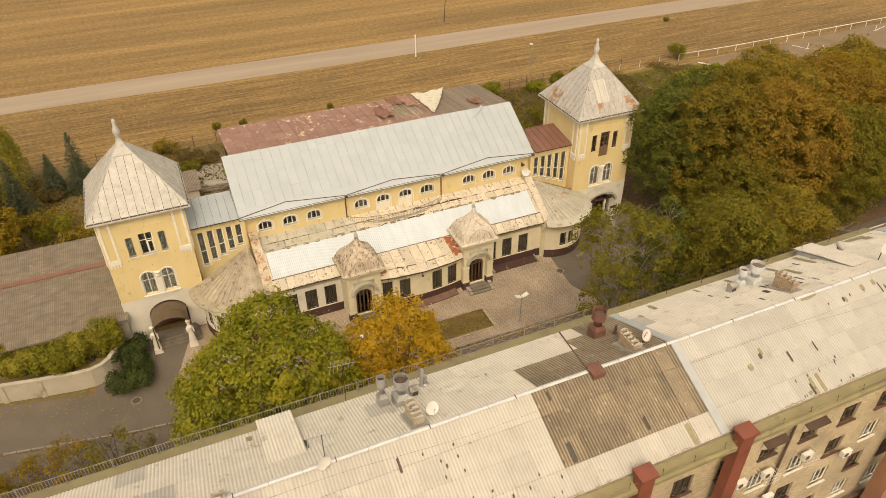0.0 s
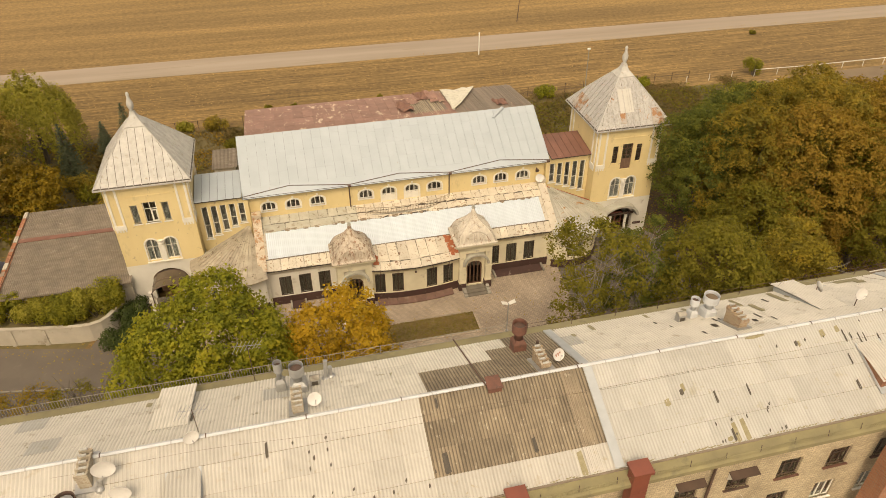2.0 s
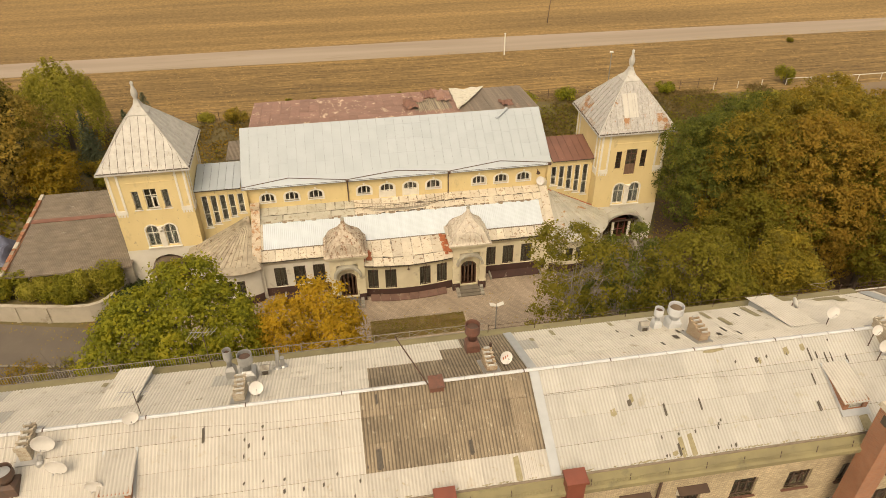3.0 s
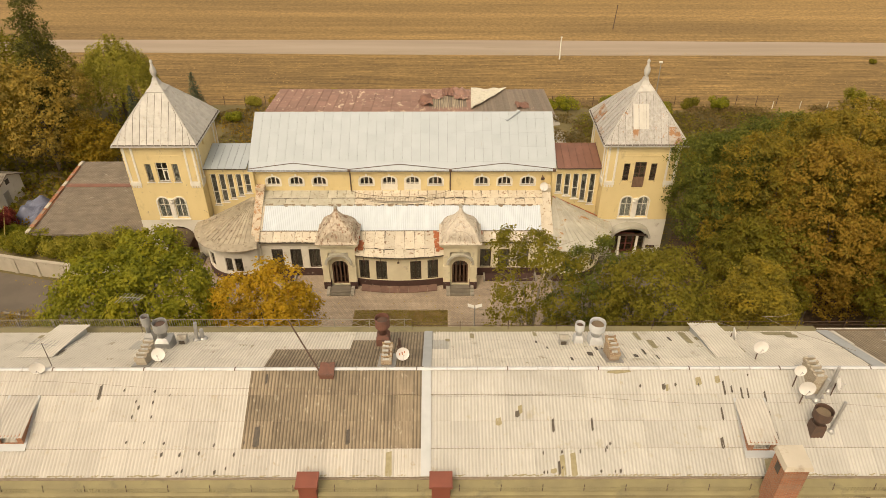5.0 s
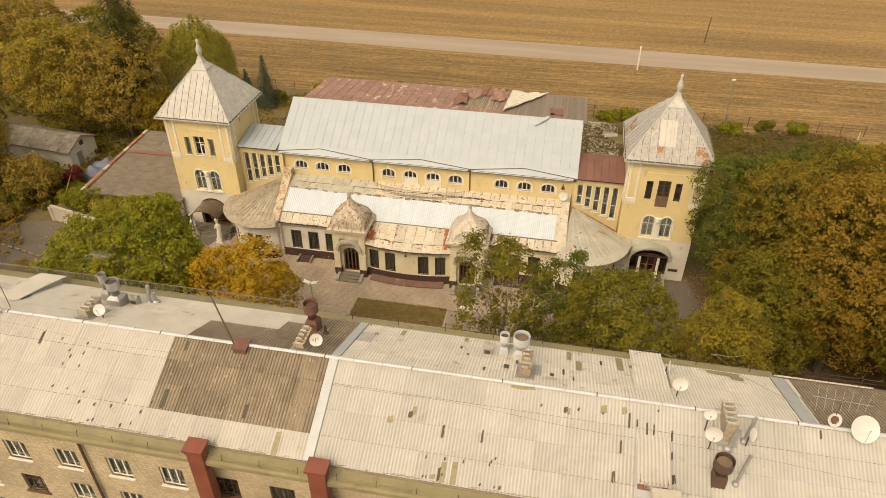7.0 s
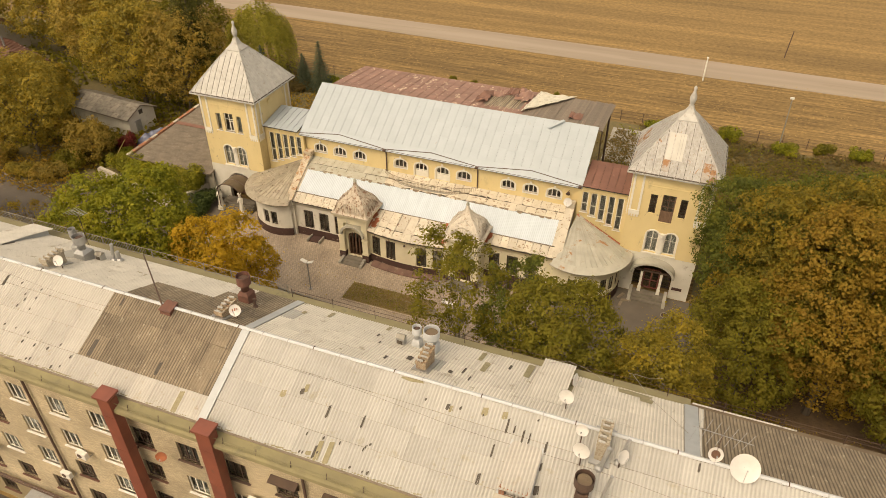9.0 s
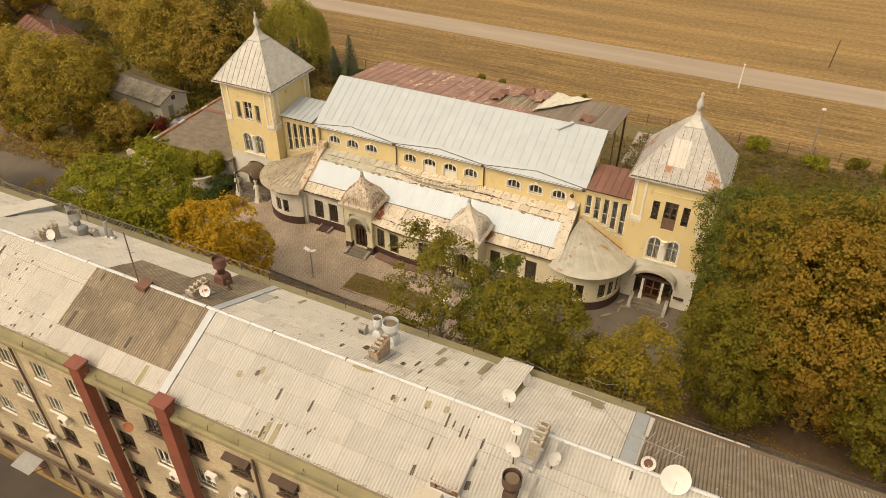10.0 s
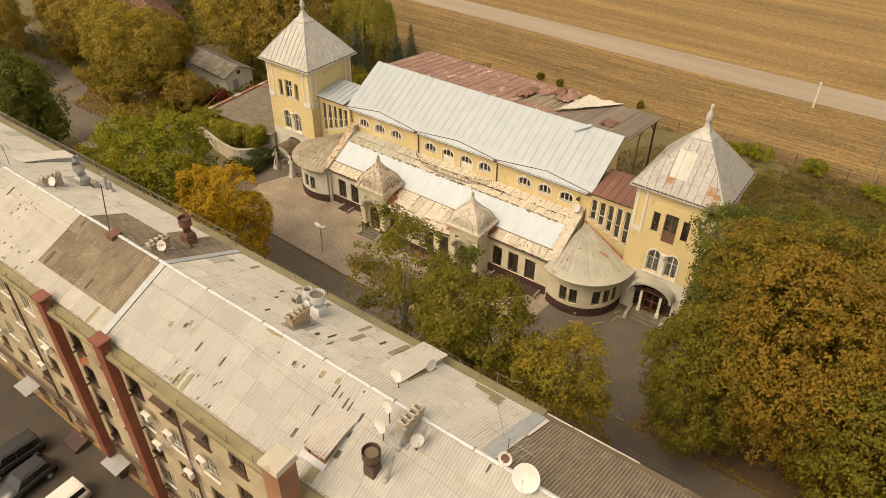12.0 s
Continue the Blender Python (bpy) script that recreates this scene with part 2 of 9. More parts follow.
M_SLATE = mat("pale_slate", (0.461, 0.437, 0.385), (0.413, 0.389, 0.340), scale=1.2, rough=0.9, bump=0.12, bscale=18, stain=(0.39, 0.345, 0.27), amount=0.06, sscale=1.3, rand=0.07, stain2=((0.36, 0.315, 0.235), 0.0, 2.6, 0.08))
M_SLATEC = mat("cream_slate", (0.432, 0.420, 0.380), (0.389, 0.378, 0.336), scale=1.2, rough=0.9, bump=0.12, bscale=18, stain=(0.36, 0.335, 0.26), amount=0.06, sscale=1.3, rand=0.07, stain2=((0.36, 0.325, 0.235), 0.0, 2.6, 0.08))
# Slate for the north slope, its colour raised to offset the weak sun there.
M_SLATEN = mat("grey_slate", (0.643, 0.605, 0.523), (0.576, 0.542, 0.466), scale=1.2, rough=0.9, bump=0.12, bscale=18, stain=(0.39, 0.345, 0.265), amount=0.08, sscale=1.0, rand=0.06, stain2=((0.30, 0.27, 0.175), 0.0, 1.4, 0.08))
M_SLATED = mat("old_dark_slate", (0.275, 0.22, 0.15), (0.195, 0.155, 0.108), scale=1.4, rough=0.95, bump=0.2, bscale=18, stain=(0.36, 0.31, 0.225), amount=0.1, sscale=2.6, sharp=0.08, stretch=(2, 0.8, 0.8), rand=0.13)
M_LEDGE = mat("olive_ledge", (0.27, 0.235, 0.12), (0.205, 0.175, 0.095), scale=0.8, rough=0.8, stain=(0.165, 0.145, 0.085), amount=0.12, sscale=0.9)
M_MOSS = mat("moss", (0.30, 0.26, 0.155), (0.225, 0.195, 0.105), scale=5, bump=0.4)
# tar on the slates; elsewhere the painted dark of flues and slots
M_HOLE = mat("tarred_patch", (0.055, 0.045, 0.035), (0.09, 0.075, 0.055), scale=8)
M_FLASH = mat("blue_grey_flashing", (0.42, 0.44, 0.44), (0.36, 0.38, 0.38), scale=1.5, rough=0.45, metal=0.2, bump=0.05)
M_RIDGE = mat("white_ridge_cap", (0.54, 0.555, 0.555), (0.45, 0.465, 0.465), scale=2, rough=0.6)
M_REDMETAL = mat("oxide_red_sheet", (0.235, 0.07, 0.042), (0.17, 0.052, 0.034), scale=0.9, rough=0.55, bump=0.08, bscale=5, stain=(0.15, 0.06, 0.04), amount=-0.05, sscale=1.2)
M_BRICK = brick_mat("beige_brick", (0.583, 0.475, 0.304), (0.424, 0.340, 0.214), (0.27, 0.225, 0.17), 0.26, 0.077)
M_OXIDE = mat("weathered_oxide_sheet", (0.175, 0.075, 0.05), (0.115, 0.055, 0.04), scale=3, rough=0.75, bump=0.2, bscale=9, stain=(0.085, 0.05, 0.038), amount=0.15, sscale=2.5, stain2=((0.32, 0.22, 0.16), -0.12, 3.0, 0.06))
M_REDBRICK = brick_mat("red_brick", (0.41, 0.17, 0.085), (0.31, 0.12, 0.062), (0.30, 0.225, 0.165), 0.26, 0.077)
M_BASEPLASTER = mat("ochre_base_plaster", (0.30, 0.24, 0.14), (0.23, 0.18, 0.105), scale=0.9, stain=(0.25, 0.2, 0.13), amount=-0.05, sscale=0.8)
M_CONC = mat("concrete", (0.36, 0.335, 0.28), (0.28, 0.26, 0.215), scale=1.4, rough=0.9, stain=(0.19, 0.165, 0.13), amount=0.15, sscale=1.2)
M_WALLC = mat("pale_garden_wall", (0.50, 0.45, 0.36), (0.42, 0.375, 0.30), scale=0.9, rough=0.9, stain=(0.28, 0.24, 0.18), amount=0.15, sscale=0.8)
M_ASPHALT = mat("asphalt", (0.155, 0.128, 0.10), (0.12, 0.10, 0.078), scale=0.5, rough=0.9, bump=0.2, bscale=60, stain=(0.165, 0.135, 0.10), amount=-0.02, sscale=0.25, sharp=0.3, stain2=((0.20, 0.165, 0.125), 0.05, 0.9, 0.12))
M_YARD = mat("yard_asphalt", (0.08, 0.064, 0.048), (0.056, 0.045, 0.036), scale=0.4, rough=0.95, bump=0.2, bscale=60, stain=(0.105, 0.075, 0.048), amount=0.0, sscale=0.3, sharp=0.3)
M_RAILING = mat("rusty_tan_iron", (0.26, 0.205, 0.14), (0.19, 0.14, 0.095), scale=4, rough=0.7)
M_DIRT = mat("bare_earth", (0.285, 0.23, 0.165), (0.20, 0.155, 0.105), scale=0.8, rough=1, bump=0.6, bscale=5, stain=(0.13, 0.11, 0.05), amount=0.05, sscale=0.4)
M_STEEL = mat("galvanised_steel", (0.42, 0.42, 0.40), (0.34, 0.34, 0.33), scale=3, rough=0.4, metal=0.5)
M_DARKSTEEL = mat("rusty_dark_steel", (0.075, 0.05, 0.038), (0.11, 0.06, 0.04), scale=4, rough=0.7)
M_DISH = mat("dish_white", (0.616, 0.599, 0.560), (0.528, 0.510, 0.472), scale=2, rough=0.4, bump=0)
M_BARK = mat("bark", (0.14, 0.115, 0.085), (0.09, 0.07, 0.05), scale=4, stretch=(2, 2, 0.5), bump=0.6, bscale=12)
M_BARKP = mat("pale_bark", (0.30, 0.27, 0.21), (0.20, 0.175, 0.13), scale=4, stretch=(2, 2, 0.5), bump=0.4, bscale=12)
M_STEPS = mat("dirty_concrete_steps", (0.19, 0.165, 0.13), (0.135, 0.115, 0.09), scale=1.4, rough=0.9, stain=(0.12, 0.10, 0.075), amount=0.1, sscale=1.5)
M_KERB = mat("kerb_stone", (0.30, 0.27, 0.22), (0.23, 0.205, 0.165), scale=2, rough=0.9)
M_WHITEPAINT = mat("white_paint", (0.72, 0.70, 0.63), (0.62, 0.60, 0.54), scale=3, rough=0.5)
M_RUBBER = mat("tyre_rubber", (0.02, 0.02, 0.02), (0.03, 0.03, 0.03), bump=0)
M_TAR = mat("bitumen_roofing", (0.245, 0.20, 0.15), (0.165, 0.135, 0.10), scale=0.9, rough=0.95, bump=0.2, stain=(0.31, 0.27, 0.21), amount=0.12, sscale=1.6, stretch=(1, 2, 1), rand=0.05)



def grooved(m, pitch, tone=0.62, lo=0.15, hi=0.8):
    """Darkens the troughs of corrugated sheets, unevenly along them."""
    N, L = m.node_tree.nodes, m.node_tree.links
    b = N["Principled BSDF"]
    old = b.inputs["Base Color"].links[0].from_socket
    tc, sp = N.new("ShaderNodeTexCoord"), N.new("ShaderNodeSeparateXYZ")
    L.new(tc.outputs["Object"], sp.inputs[0])
    k = N.new("ShaderNodeMath")
    k.operation = "MULTIPLY"
    k.inputs[1].default_value = 2 * math.pi / pitch
    L.new(sp.outputs[0], k.inputs[0])
    c = N.new("ShaderNodeMath")
    c.operation = "COSINE"
    L.new(k.outputs[0], c.inputs[0])
    n = N.new("ShaderNodeTexNoise")
    n.inputs["Scale"].default_value, n.inputs["Detail"].default_value = 1.1, 5
    L.new(tc.outputs["Object"], n.inputs["Vector"])
    ad = N.new("ShaderNodeMath")
    ad.operation = "MULTIPLY_ADD"
    ad.inputs[1].default_value = 1.6
    ad.inputs[2].default_value = -0.8
    L.new(n.outputs["Fac"], ad.inputs[0])
    s = N.new("ShaderNodeMath")
    s.operation = "SUBTRACT"
    L.new(ad.outputs[0], s.inputs[0])
    L.new(c.outputs[0], s.inputs[1])
    r = N.new("ShaderNodeMapRange")
    r.inputs[1].default_value, r.inputs[2].default_value = lo, hi
    r.inputs[3].default_value, r.inputs[4].default_value = 1.0, tone
    L.new(s.outputs[0], r.inputs[0])
    hs = N.new("ShaderNodeHueSaturation")
    L.new(old, hs.inputs["Color"])
    L.new(r.outputs[0], hs.inputs["Value"])
    L.new(hs.outputs[0], b.inputs["Base Color"])


grooved(M_SLATE, 0.165, 0.88)
grooved(M_SLATEC, 0.165, 0.88)
grooved(M_SLATEN, 0.165, 0.82)
grooved(M_SLATED, 0.165, 0.5, 0.0, 0.7)
grooved(M_TAR, 0.165, 0.75)
grooved(M_POLY, 0.18, 0.86)
# ---------------------------------------------------------------- builders
GZ = -0.5  # level of the forecourt


def thing(name, at=(0, 0, 0), label="", category="", group="", kind=""):
    ob = new(name)
    ob.location = at
    return tagged(ob, label, category, group, kind)


WELDED = {"front_wall", "plinth", "fascia", "roof", "roof_gutter", "south_wall", "base_wall", "round_wall", "upper_wall", "balcony_slab", "vault", "eaves_course", "hood", "wall", "rail", "hoop", "terrace", "cable", "surround", "window", "balcony_door", "door"}


def part(name, bm, material, parent=None, label="", smooth=False, at=None):
    me = bpy.data.meshes.new(name)
    if name in WELDED:
        bmesh.ops.remove_doubles(bm, verts=bm.verts, dist=1e-4)
    bmesh.ops.recalc_face_normals(bm, faces=bm.faces)
    bm.to_mesh(me)
    bm.free()
    me.materials.append(material)
    if smooth:
        me.polygons.foreach_set("use_smooth", [True] * len(me.polygons))
    ob = new(name, me)
    ob.parent = parent
    if at is not None:
        ob.location = at
    return tagged(ob, label) if label else ob


def share(name, me, parent, at=(0, 0, 0), rot=(0, 0, 0), label=""):
    ob = new(name, me)
    ob.parent = parent
    ob.location, ob.rotation_euler = at, rot
    return tagged(ob, label) if label else ob


def structure(name, bm, material, label, category, kind="structure", smooth=False):
    return tagged(part(name, bm, material, None, "", smooth), label, category, "", kind)


def BM():
    return bmesh.new()


def hexa(bm, p):
    """Box from eight corners: four of the bottom in turn, four of the top."""
    v = [bm.verts.new(q) for q in p]
    for f in ((0, 1, 2, 3), (4, 5, 6, 7), (0, 1, 5, 4), (1, 2, 6, 5), (2, 3, 7, 6), (3, 0, 4, 7)):
        bm.faces.new([v[i] for i in f])
    return bm


def box(bm, x0, x1, y0, y1, z0, z1):
    return hexa(bm, [(x0, y0, z0), (x1, y0, z0), (x1, y1, z0), (x0, y1, z0), (x0, y0, z1), (x1, y0, z1), (x1, y1, z1), (x0, y1, z1)])


def prism(bm, low, high):
    """Solid between two like polygons."""
    a, b = [bm.verts.new(p) for p in low], [bm.verts.new(p) for p in high]
    n = len(a)
    bm.faces.new(a)
    bm.faces.new(b)
    for i in range(n):
        bm.faces.new((a[i], a[(i + 1) % n], b[(i + 1) % n], b[i]))
    return bm


def slab(bm, pts, t):
    """Polygon thickened downwards by t."""
    return prism(bm, pts, [(x, y, z - t) for x, y, z in pts])


def rod(bm, p, q, r0, r1=None, n=8):
    r1 = r0 if r1 is None else r1
    p, q = Vector(p), Vector(q)
    d = (q - p).normalized()
    s = d.orthogonal().normalized()
    t = d.cross(s)
    ring = [(math.cos(2 * math.pi * i / n), math.sin(2 * math.pi * i / n)) for i in range(n)]
    return prism(bm, [p + r0 * (c * s + k * t) for c, k in ring], [q + r1 * (c * s + k * t) for c, k in ring])


def tube(bm, pts, r, n=5):
    """One bent bar through the points."""
    pts = [Vector(p) for p in pts]
    rings = []
    for i, p in enumerate(pts):
        d = (pts[min(i + 1, len(pts) - 1)] - pts[max(i - 1, 0)]).normalized()
        s = d.cross(Vector((0.02, 0.03, 1))).normalized()
        t = d.cross(s)
        rings.append([bm.verts.new(p + r * (math.cos(2 * math.pi * k / n) * s + math.sin(2 * math.pi * k / n) * t)) for k in range(n)])
    for a, b in zip(rings, rings[1:]):
        for k in range(n):
            bm.faces.new((a[k], a[(k + 1) % n], b[(k + 1) % n], b[k]))
    bm.faces.new(rings[0])
    bm.faces.new(rings[-1])
    return bm


def lathe(bm, prof, c=(0, 0, 0), n=16, sq=False, cap=True):
    """Profile of (radius, height) turned about z; sq: a square plan."""
    rings = []
    for r, z in prof:
        ring = []
        for i in range(4 if sq else n):
            a = 2 * math.pi * i / (4 if sq else n) + (math.pi / 4 if sq else 0)
            k = math.sqrt(2) if sq else 1
            ring.append(bm.verts.new((c[0] + k * r * math.cos(a), c[1] + k * r * math.sin(a), c[2] + z)))
        rings.append(ring)
    for a, b in zip(rings, rings[1:]):
        m = len(a)
        for i in range(m):
            bm.faces.new((a[i], a[(i + 1) % m], b[(i + 1) % m], b[i]))
    if cap:
        bm.faces.new(rings[0])
        bm.faces.new(rings[-1])
    return bm


def flat(ox, oy, ang=0.0):
    """Map of a straight wall: u along it, w outwards, z up. ang 0: it faces south."""
    c, s = math.cos(radians(ang)), math.sin(radians(ang))
    return lambda u, w, z: (ox + u * c + w * s, oy + u * s - w * c, z)


def arc(cx, cy, r, a0=0.0):
    """Map of a round wall: u in metres of arc from a0 degrees, counter-clockwise."""
    return lambda u, w, z: (cx + (r + w) * math.cos(radians(a0) + u / r), cy + (r + w) * math.sin(radians(a0) + u / r), z)


def cell(bm, f, u0, u1, z0, z1, w0, w1):
    return hexa(bm, [f(u0, w1, z0), f(u1, w1, z0), f(u1, w0, z0), f(u0, w0, z0), f(u0, w1, z1), f(u1, w1, z1), f(u1, w0, z1), f(u0, w0, z1)])


def poly(bm, f, pts, w0, w1):
    return prism(bm, [f(u, w0, z) for u, z in pts], [f(u, w1, z) for u, z in pts])


def arch_pts(a, b, d, rise, n=10):
    """Points of an arch from its left spring over the crown to the right."""
    return [((a + b) / 2 - (b - a) / 2 * math.cos(math.pi * i / n), d - rise + rise * math.sin(math.pi * i / n)) for i in range(n + 1)]


def wall(bm, f, u0, u1, z0, z1, thick, openings=(), du=50.0):
    """Wall with openings (a, b, sill, head, rise of the arch) right through it."""
    us = {u0, u1}
    for o in openings:
        us |= {o[0], o[1]}
    us = sorted(us)
    cols = []
    for a, b in zip(us, us[1:]):
        n = max(1, math.ceil((b - a) / du))
        cols += [(a + (b - a) * i / n, a + (b - a) * (i + 1) / n) for i in range(n)]
    for a, b in cols:
        m, z = (a + b) / 2, z0
        for o in sorted((o for o in openings if o[0] < m < o[1]), key=lambda o: o[2]):
            if o[2] > z + 1e-4:
                cell(bm, f, a, b, z, o[2], -thick, 0)
            z = o[3]
        if z < z1 - 1e-4:
            cell(bm, f, a, b, z, z1, -thick, 0)
    for a, b, c, d, *rise in openings:
        if rise and rise[0]:
            p = arch_pts(a, b, d, rise[0])
            for q, r in zip(p, p[1:]):
                if min(q[1], r[1]) < d - 1e-4:
                    poly(bm, f, [q, r, (r[0], d + 0.002), (q[0], d + 0.002)], -thick, 0)
    return bm


def window(parent, f, o, frame_m, glass_m=None, nx=2, bars=(), depth=0.12, fw=0.07, sill=None, behind=None, name="window", label="", surround=None, key=None):
    """A window in the opening o: frame with mullions, pane, and where it has them sill, surround and curtain (cloth
    that in some windows stands for reflections).
    """
    a, b, c, d, *rise = o
    rise = rise[0] if rise else 0.0
    bm = BM()
    w0, w1 = -depth - 0.06, -depth
    if rise:
        outer, inner = arch_pts(a, b, d, rise), arch_pts(a + fw, b - fw, d - fw, max(rise - fw * 0.6, 0.05))
        for i in range(len(outer) - 1):
            poly(bm, f, [outer[i], outer[i + 1], inner[i + 1], inner[i]], w0, w1)
        top = d - rise
    else:
        us, zs = [a, a + fw], [c, c + fw]
        for i in range(1, nx):
            us += [a + (b - a) * i / nx - fw * 0.45, a + (b - a) * i / nx + fw * 0.45]
        for t in bars:
            zs += [c + (d - c) * t - fw * 0.4, c + (d - c) * t + fw * 0.4]
        us, zs = us + [b - fw, b], zs + [d - fw, d]
        for i in range(len(us) - 1):
            for j in range(len(zs) - 1):
                if i % 2 == 0 or j % 2 == 0:
                    cell(bm, f, us[i], us[i + 1], zs[j], zs[j + 1], w0, w1)
        nx, bars = 0, ()
    if rise:
        cell(bm, f, a, b, c, c + fw, w0, w1)
        cell(bm, f, a, a + fw, c + fw, top, w0, w1)
        cell(bm, f, b - fw, b, c + fw, top, w0, w1)
    for i in range(1, nx):
        u = a + (b - a) * i / nx
        k = 1 - 2 * abs(i / nx - 0.5)
        cell(bm, f, u - fw * 0.45, u + fw * 0.45, c + fw, d - fw - (rise * (1 - math.sqrt(max(0, 1 - (1 - k) ** 2))) if rise else 0), w0, w1)
    for t in bars:
        z = c + (d - c) * t
        cell(bm, f, a + fw, b - fw, z - fw * 0.4, z + fw * 0.4, w0 + 0.004, w1 - 0.004)
    win = part(name, bm, frame_m, parent, label)
    pts = [(a + 0.01, c + 0.01), (b - 0.01, c + 0.01)]
    pts += [(u, z - 0.01) for u, z in reversed(arch_pts(a + 0.01, b - 0.01, d, rise))] if rise else [(b - 0.01, d - 0.01), (a + 0.01, d - 0.01)]
    part("pane", poly(BM(), f, pts, w0 + 0.025, w0 + 0.035), glass_m or M_GLASS, win)
    if behind:
        bm = BM()
        n = 14
        row = [(a - 0.1 + (b - a + 0.2) * i / n, w0 - 0.12 - 0.05 * (i % 2)) for i in range(n + 1)]
        for (ua, wa), (ub, wb) in zip(row, row[1:]):
            hexa(bm, [f(ua, wa, c - 0.1), f(ub, wb, c - 0.1), f(ub, wb - 0.02, c - 0.1), f(ua, wa - 0.02, c - 0.1), f(ua, wa, d + 0.05), f(ub, wb, d + 0.05), f(ub, wb - 0.02, d + 0.05), f(ua, wa - 0.02, d + 0.05)])
        part("curtain", bm, behind, win, "drawn curtain, in some panes standing for a reflection")
    if sill:
        part("sill", cell(BM(), f, a - 0.1, b + 0.1, c - 0.07, c, -depth, 0.12), sill, win)
    if surround:
        bm = BM()
        g = 0.13
        if rise:
            o2, i2 = arch_pts(a - g, b + g, d + g, rise + g * 0.8), arch_pts(a, b, d, rise)
            for i in range(len(o2) - 1):
                poly(bm, f, [o2[i], o2[i + 1], i2[i + 1], i2[i]], 0.001, 0.05)
            cell(bm, f, a - g, a, c, d - rise, 0.001, 0.05)
            cell(bm, f, b, b + g, c, d - rise, 0.001, 0.05)
        part("surround", bm, surround, win)
        if key:
            part("keystone", cell(BM(), f, (a + b) / 2 - 0.09, (a + b) / 2 + 0.09, d + 0.02, d + 0.36, 0.052, 0.1), surround, win)
    return win


def grid_sheet(bm, f, u0, u1, v0, v1, nu, nv):
    vs = [[bm.verts.new(f(u0 + (u1 - u0) * i / nu, v0 + (v1 - v0) * j / nv)) for j in range(nv + 1)] for i in range(nu + 1)]
    for i in range(nu):
        for j in range(nv):
            bm.faces.new((vs[i][j], vs[i + 1][j], vs[i + 1][j + 1], vs[i][j + 1]))
    return bm

# ---------------------------------------------------------------- ground


def field_mat():
    """Mown field: long bands of straw and dull green, tracks of the mower, bare dust."""
    m = mat("mown_field", (0.30, 0.187, 0.068), (0.245, 0.154, 0.057), scale=0.05, rough=1, bump=0.5, bscale=2.5, stain=(0.22, 0.145, 0.055), amount=0.02, sscale=0.09, sharp=0.35, stretch=(0.35, 1.6, 1))
    N, L = m.node_tree.nodes, m.node_tree.links
    b = N["Principled BSDF"]
    old = b.inputs["Base Color"].links[0].from_socket
    tc, mp = N.new("ShaderNodeTexCoord"), N.new("ShaderNodeMapping")
    mp.inputs["Scale"].default_value = (0.035, 1, 1)
    L.new(tc.outputs["Object"], mp.inputs["Vector"])
    mp.inputs["Rotation"].default_value = (0, 0, 0.02)
    out = old
    sp, ys = N.new("ShaderNodeSeparateXYZ"), N.new("ShaderNodeMapRange")
    L.new(tc.outputs["Object"], sp.inputs[0])
    L.new(sp.outputs["Y"], ys.inputs[0])
    for i, v in enumerate((58, 68, 0.0, 0.72)):
        ys.inputs[i + 1].default_value = v
    for sc, lo, hi, k0, k1 in ((0.45, 0.4, 0.6, 0.87, 1.07), (1.5, 0.42, 0.58, 0.84, 1.08), (3.4, 0.45, 0.56, 0.77, 1.08), (6.5, 0.46, 0.55, 0.84, 1.05), (0.12, 0.4, 0.6, 0.86, 1.06)):
        n = N.new("ShaderNodeTexNoise")
        n.inputs["Scale"].default_value, n.inputs["Detail"].default_value = sc, 5
        L.new(mp.outputs[0], n.inputs["Vector"])
        r = N.new("ShaderNodeMapRange")
        for i, v in enumerate((lo, hi, k0, k1)):
            r.inputs[i + 1].default_value = v
        L.new(n.outputs["Fac"], r.inputs[0])
        hs = N.new("ShaderNodeHueSaturation")
        L.new(out, hs.inputs["Color"])
        L.new(r.outputs[0], hs.inputs["Value"])
        mx = N.new("ShaderNodeMixRGB")
        if sc > 1:
            L.new(ys.outputs[0], mx.inputs[0])
        else:
            mx.inputs[0].default_value = 0.0
        L.new(hs.outputs[0], mx.inputs[1])
        L.new(out, mx.inputs[2])
        out = mx.outputs[0]
    n = N.new("ShaderNodeTexNoise")
    n.inputs["Scale"].default_value, n.inputs["Detail"].default_value, n.inputs["Roughness"].default_value = 1.6, 10, 0.72
    L.new(tc.outputs["Object"], n.inputs["Vector"])
    r = N.new("ShaderNodeMapRange")
    for i, v in enumerate((0.34, 0.66, 0.66, 1.28)):
        r.inputs[i + 1].default_value = v
    L.new(n.outputs["Fac"], r.inputs[0])
    hs = N.new("ShaderNodeHueSaturation")
    L.new(out, hs.inputs["Color"])
    L.new(r.outputs[0], hs.inputs["Value"])
    L.new(hs.outputs[0], b.inputs["Base Color"])
    return m


M_FIELD = field_mat()
M_LEAFMOULD = mat("brown_leaf_mould", (0.155, 0.098, 0.052), (0.105, 0.066, 0.036), scale=2.2, rough=1, bump=1.0, bscale=9, stain=(0.23, 0.135, 0.055), amount=0.1, sscale=1.6, sharp=0.2, stain2=((0.095, 0.07, 0.04), 0.05, 0.5, 0.2))
M_TRACK = mat("dusty_track", (0.342, 0.276, 0.210), (0.275, 0.217, 0.159), scale=0.25, rough=1, bump=0.4, bscale=4, stain=(0.265, 0.205, 0.135), amount=0.1, sscale=0.6, stretch=(0.12, 1.6, 1), sharp=0.12, stain2=((0.30, 0.22, 0.12), 0.0, 1.4, 0.1))
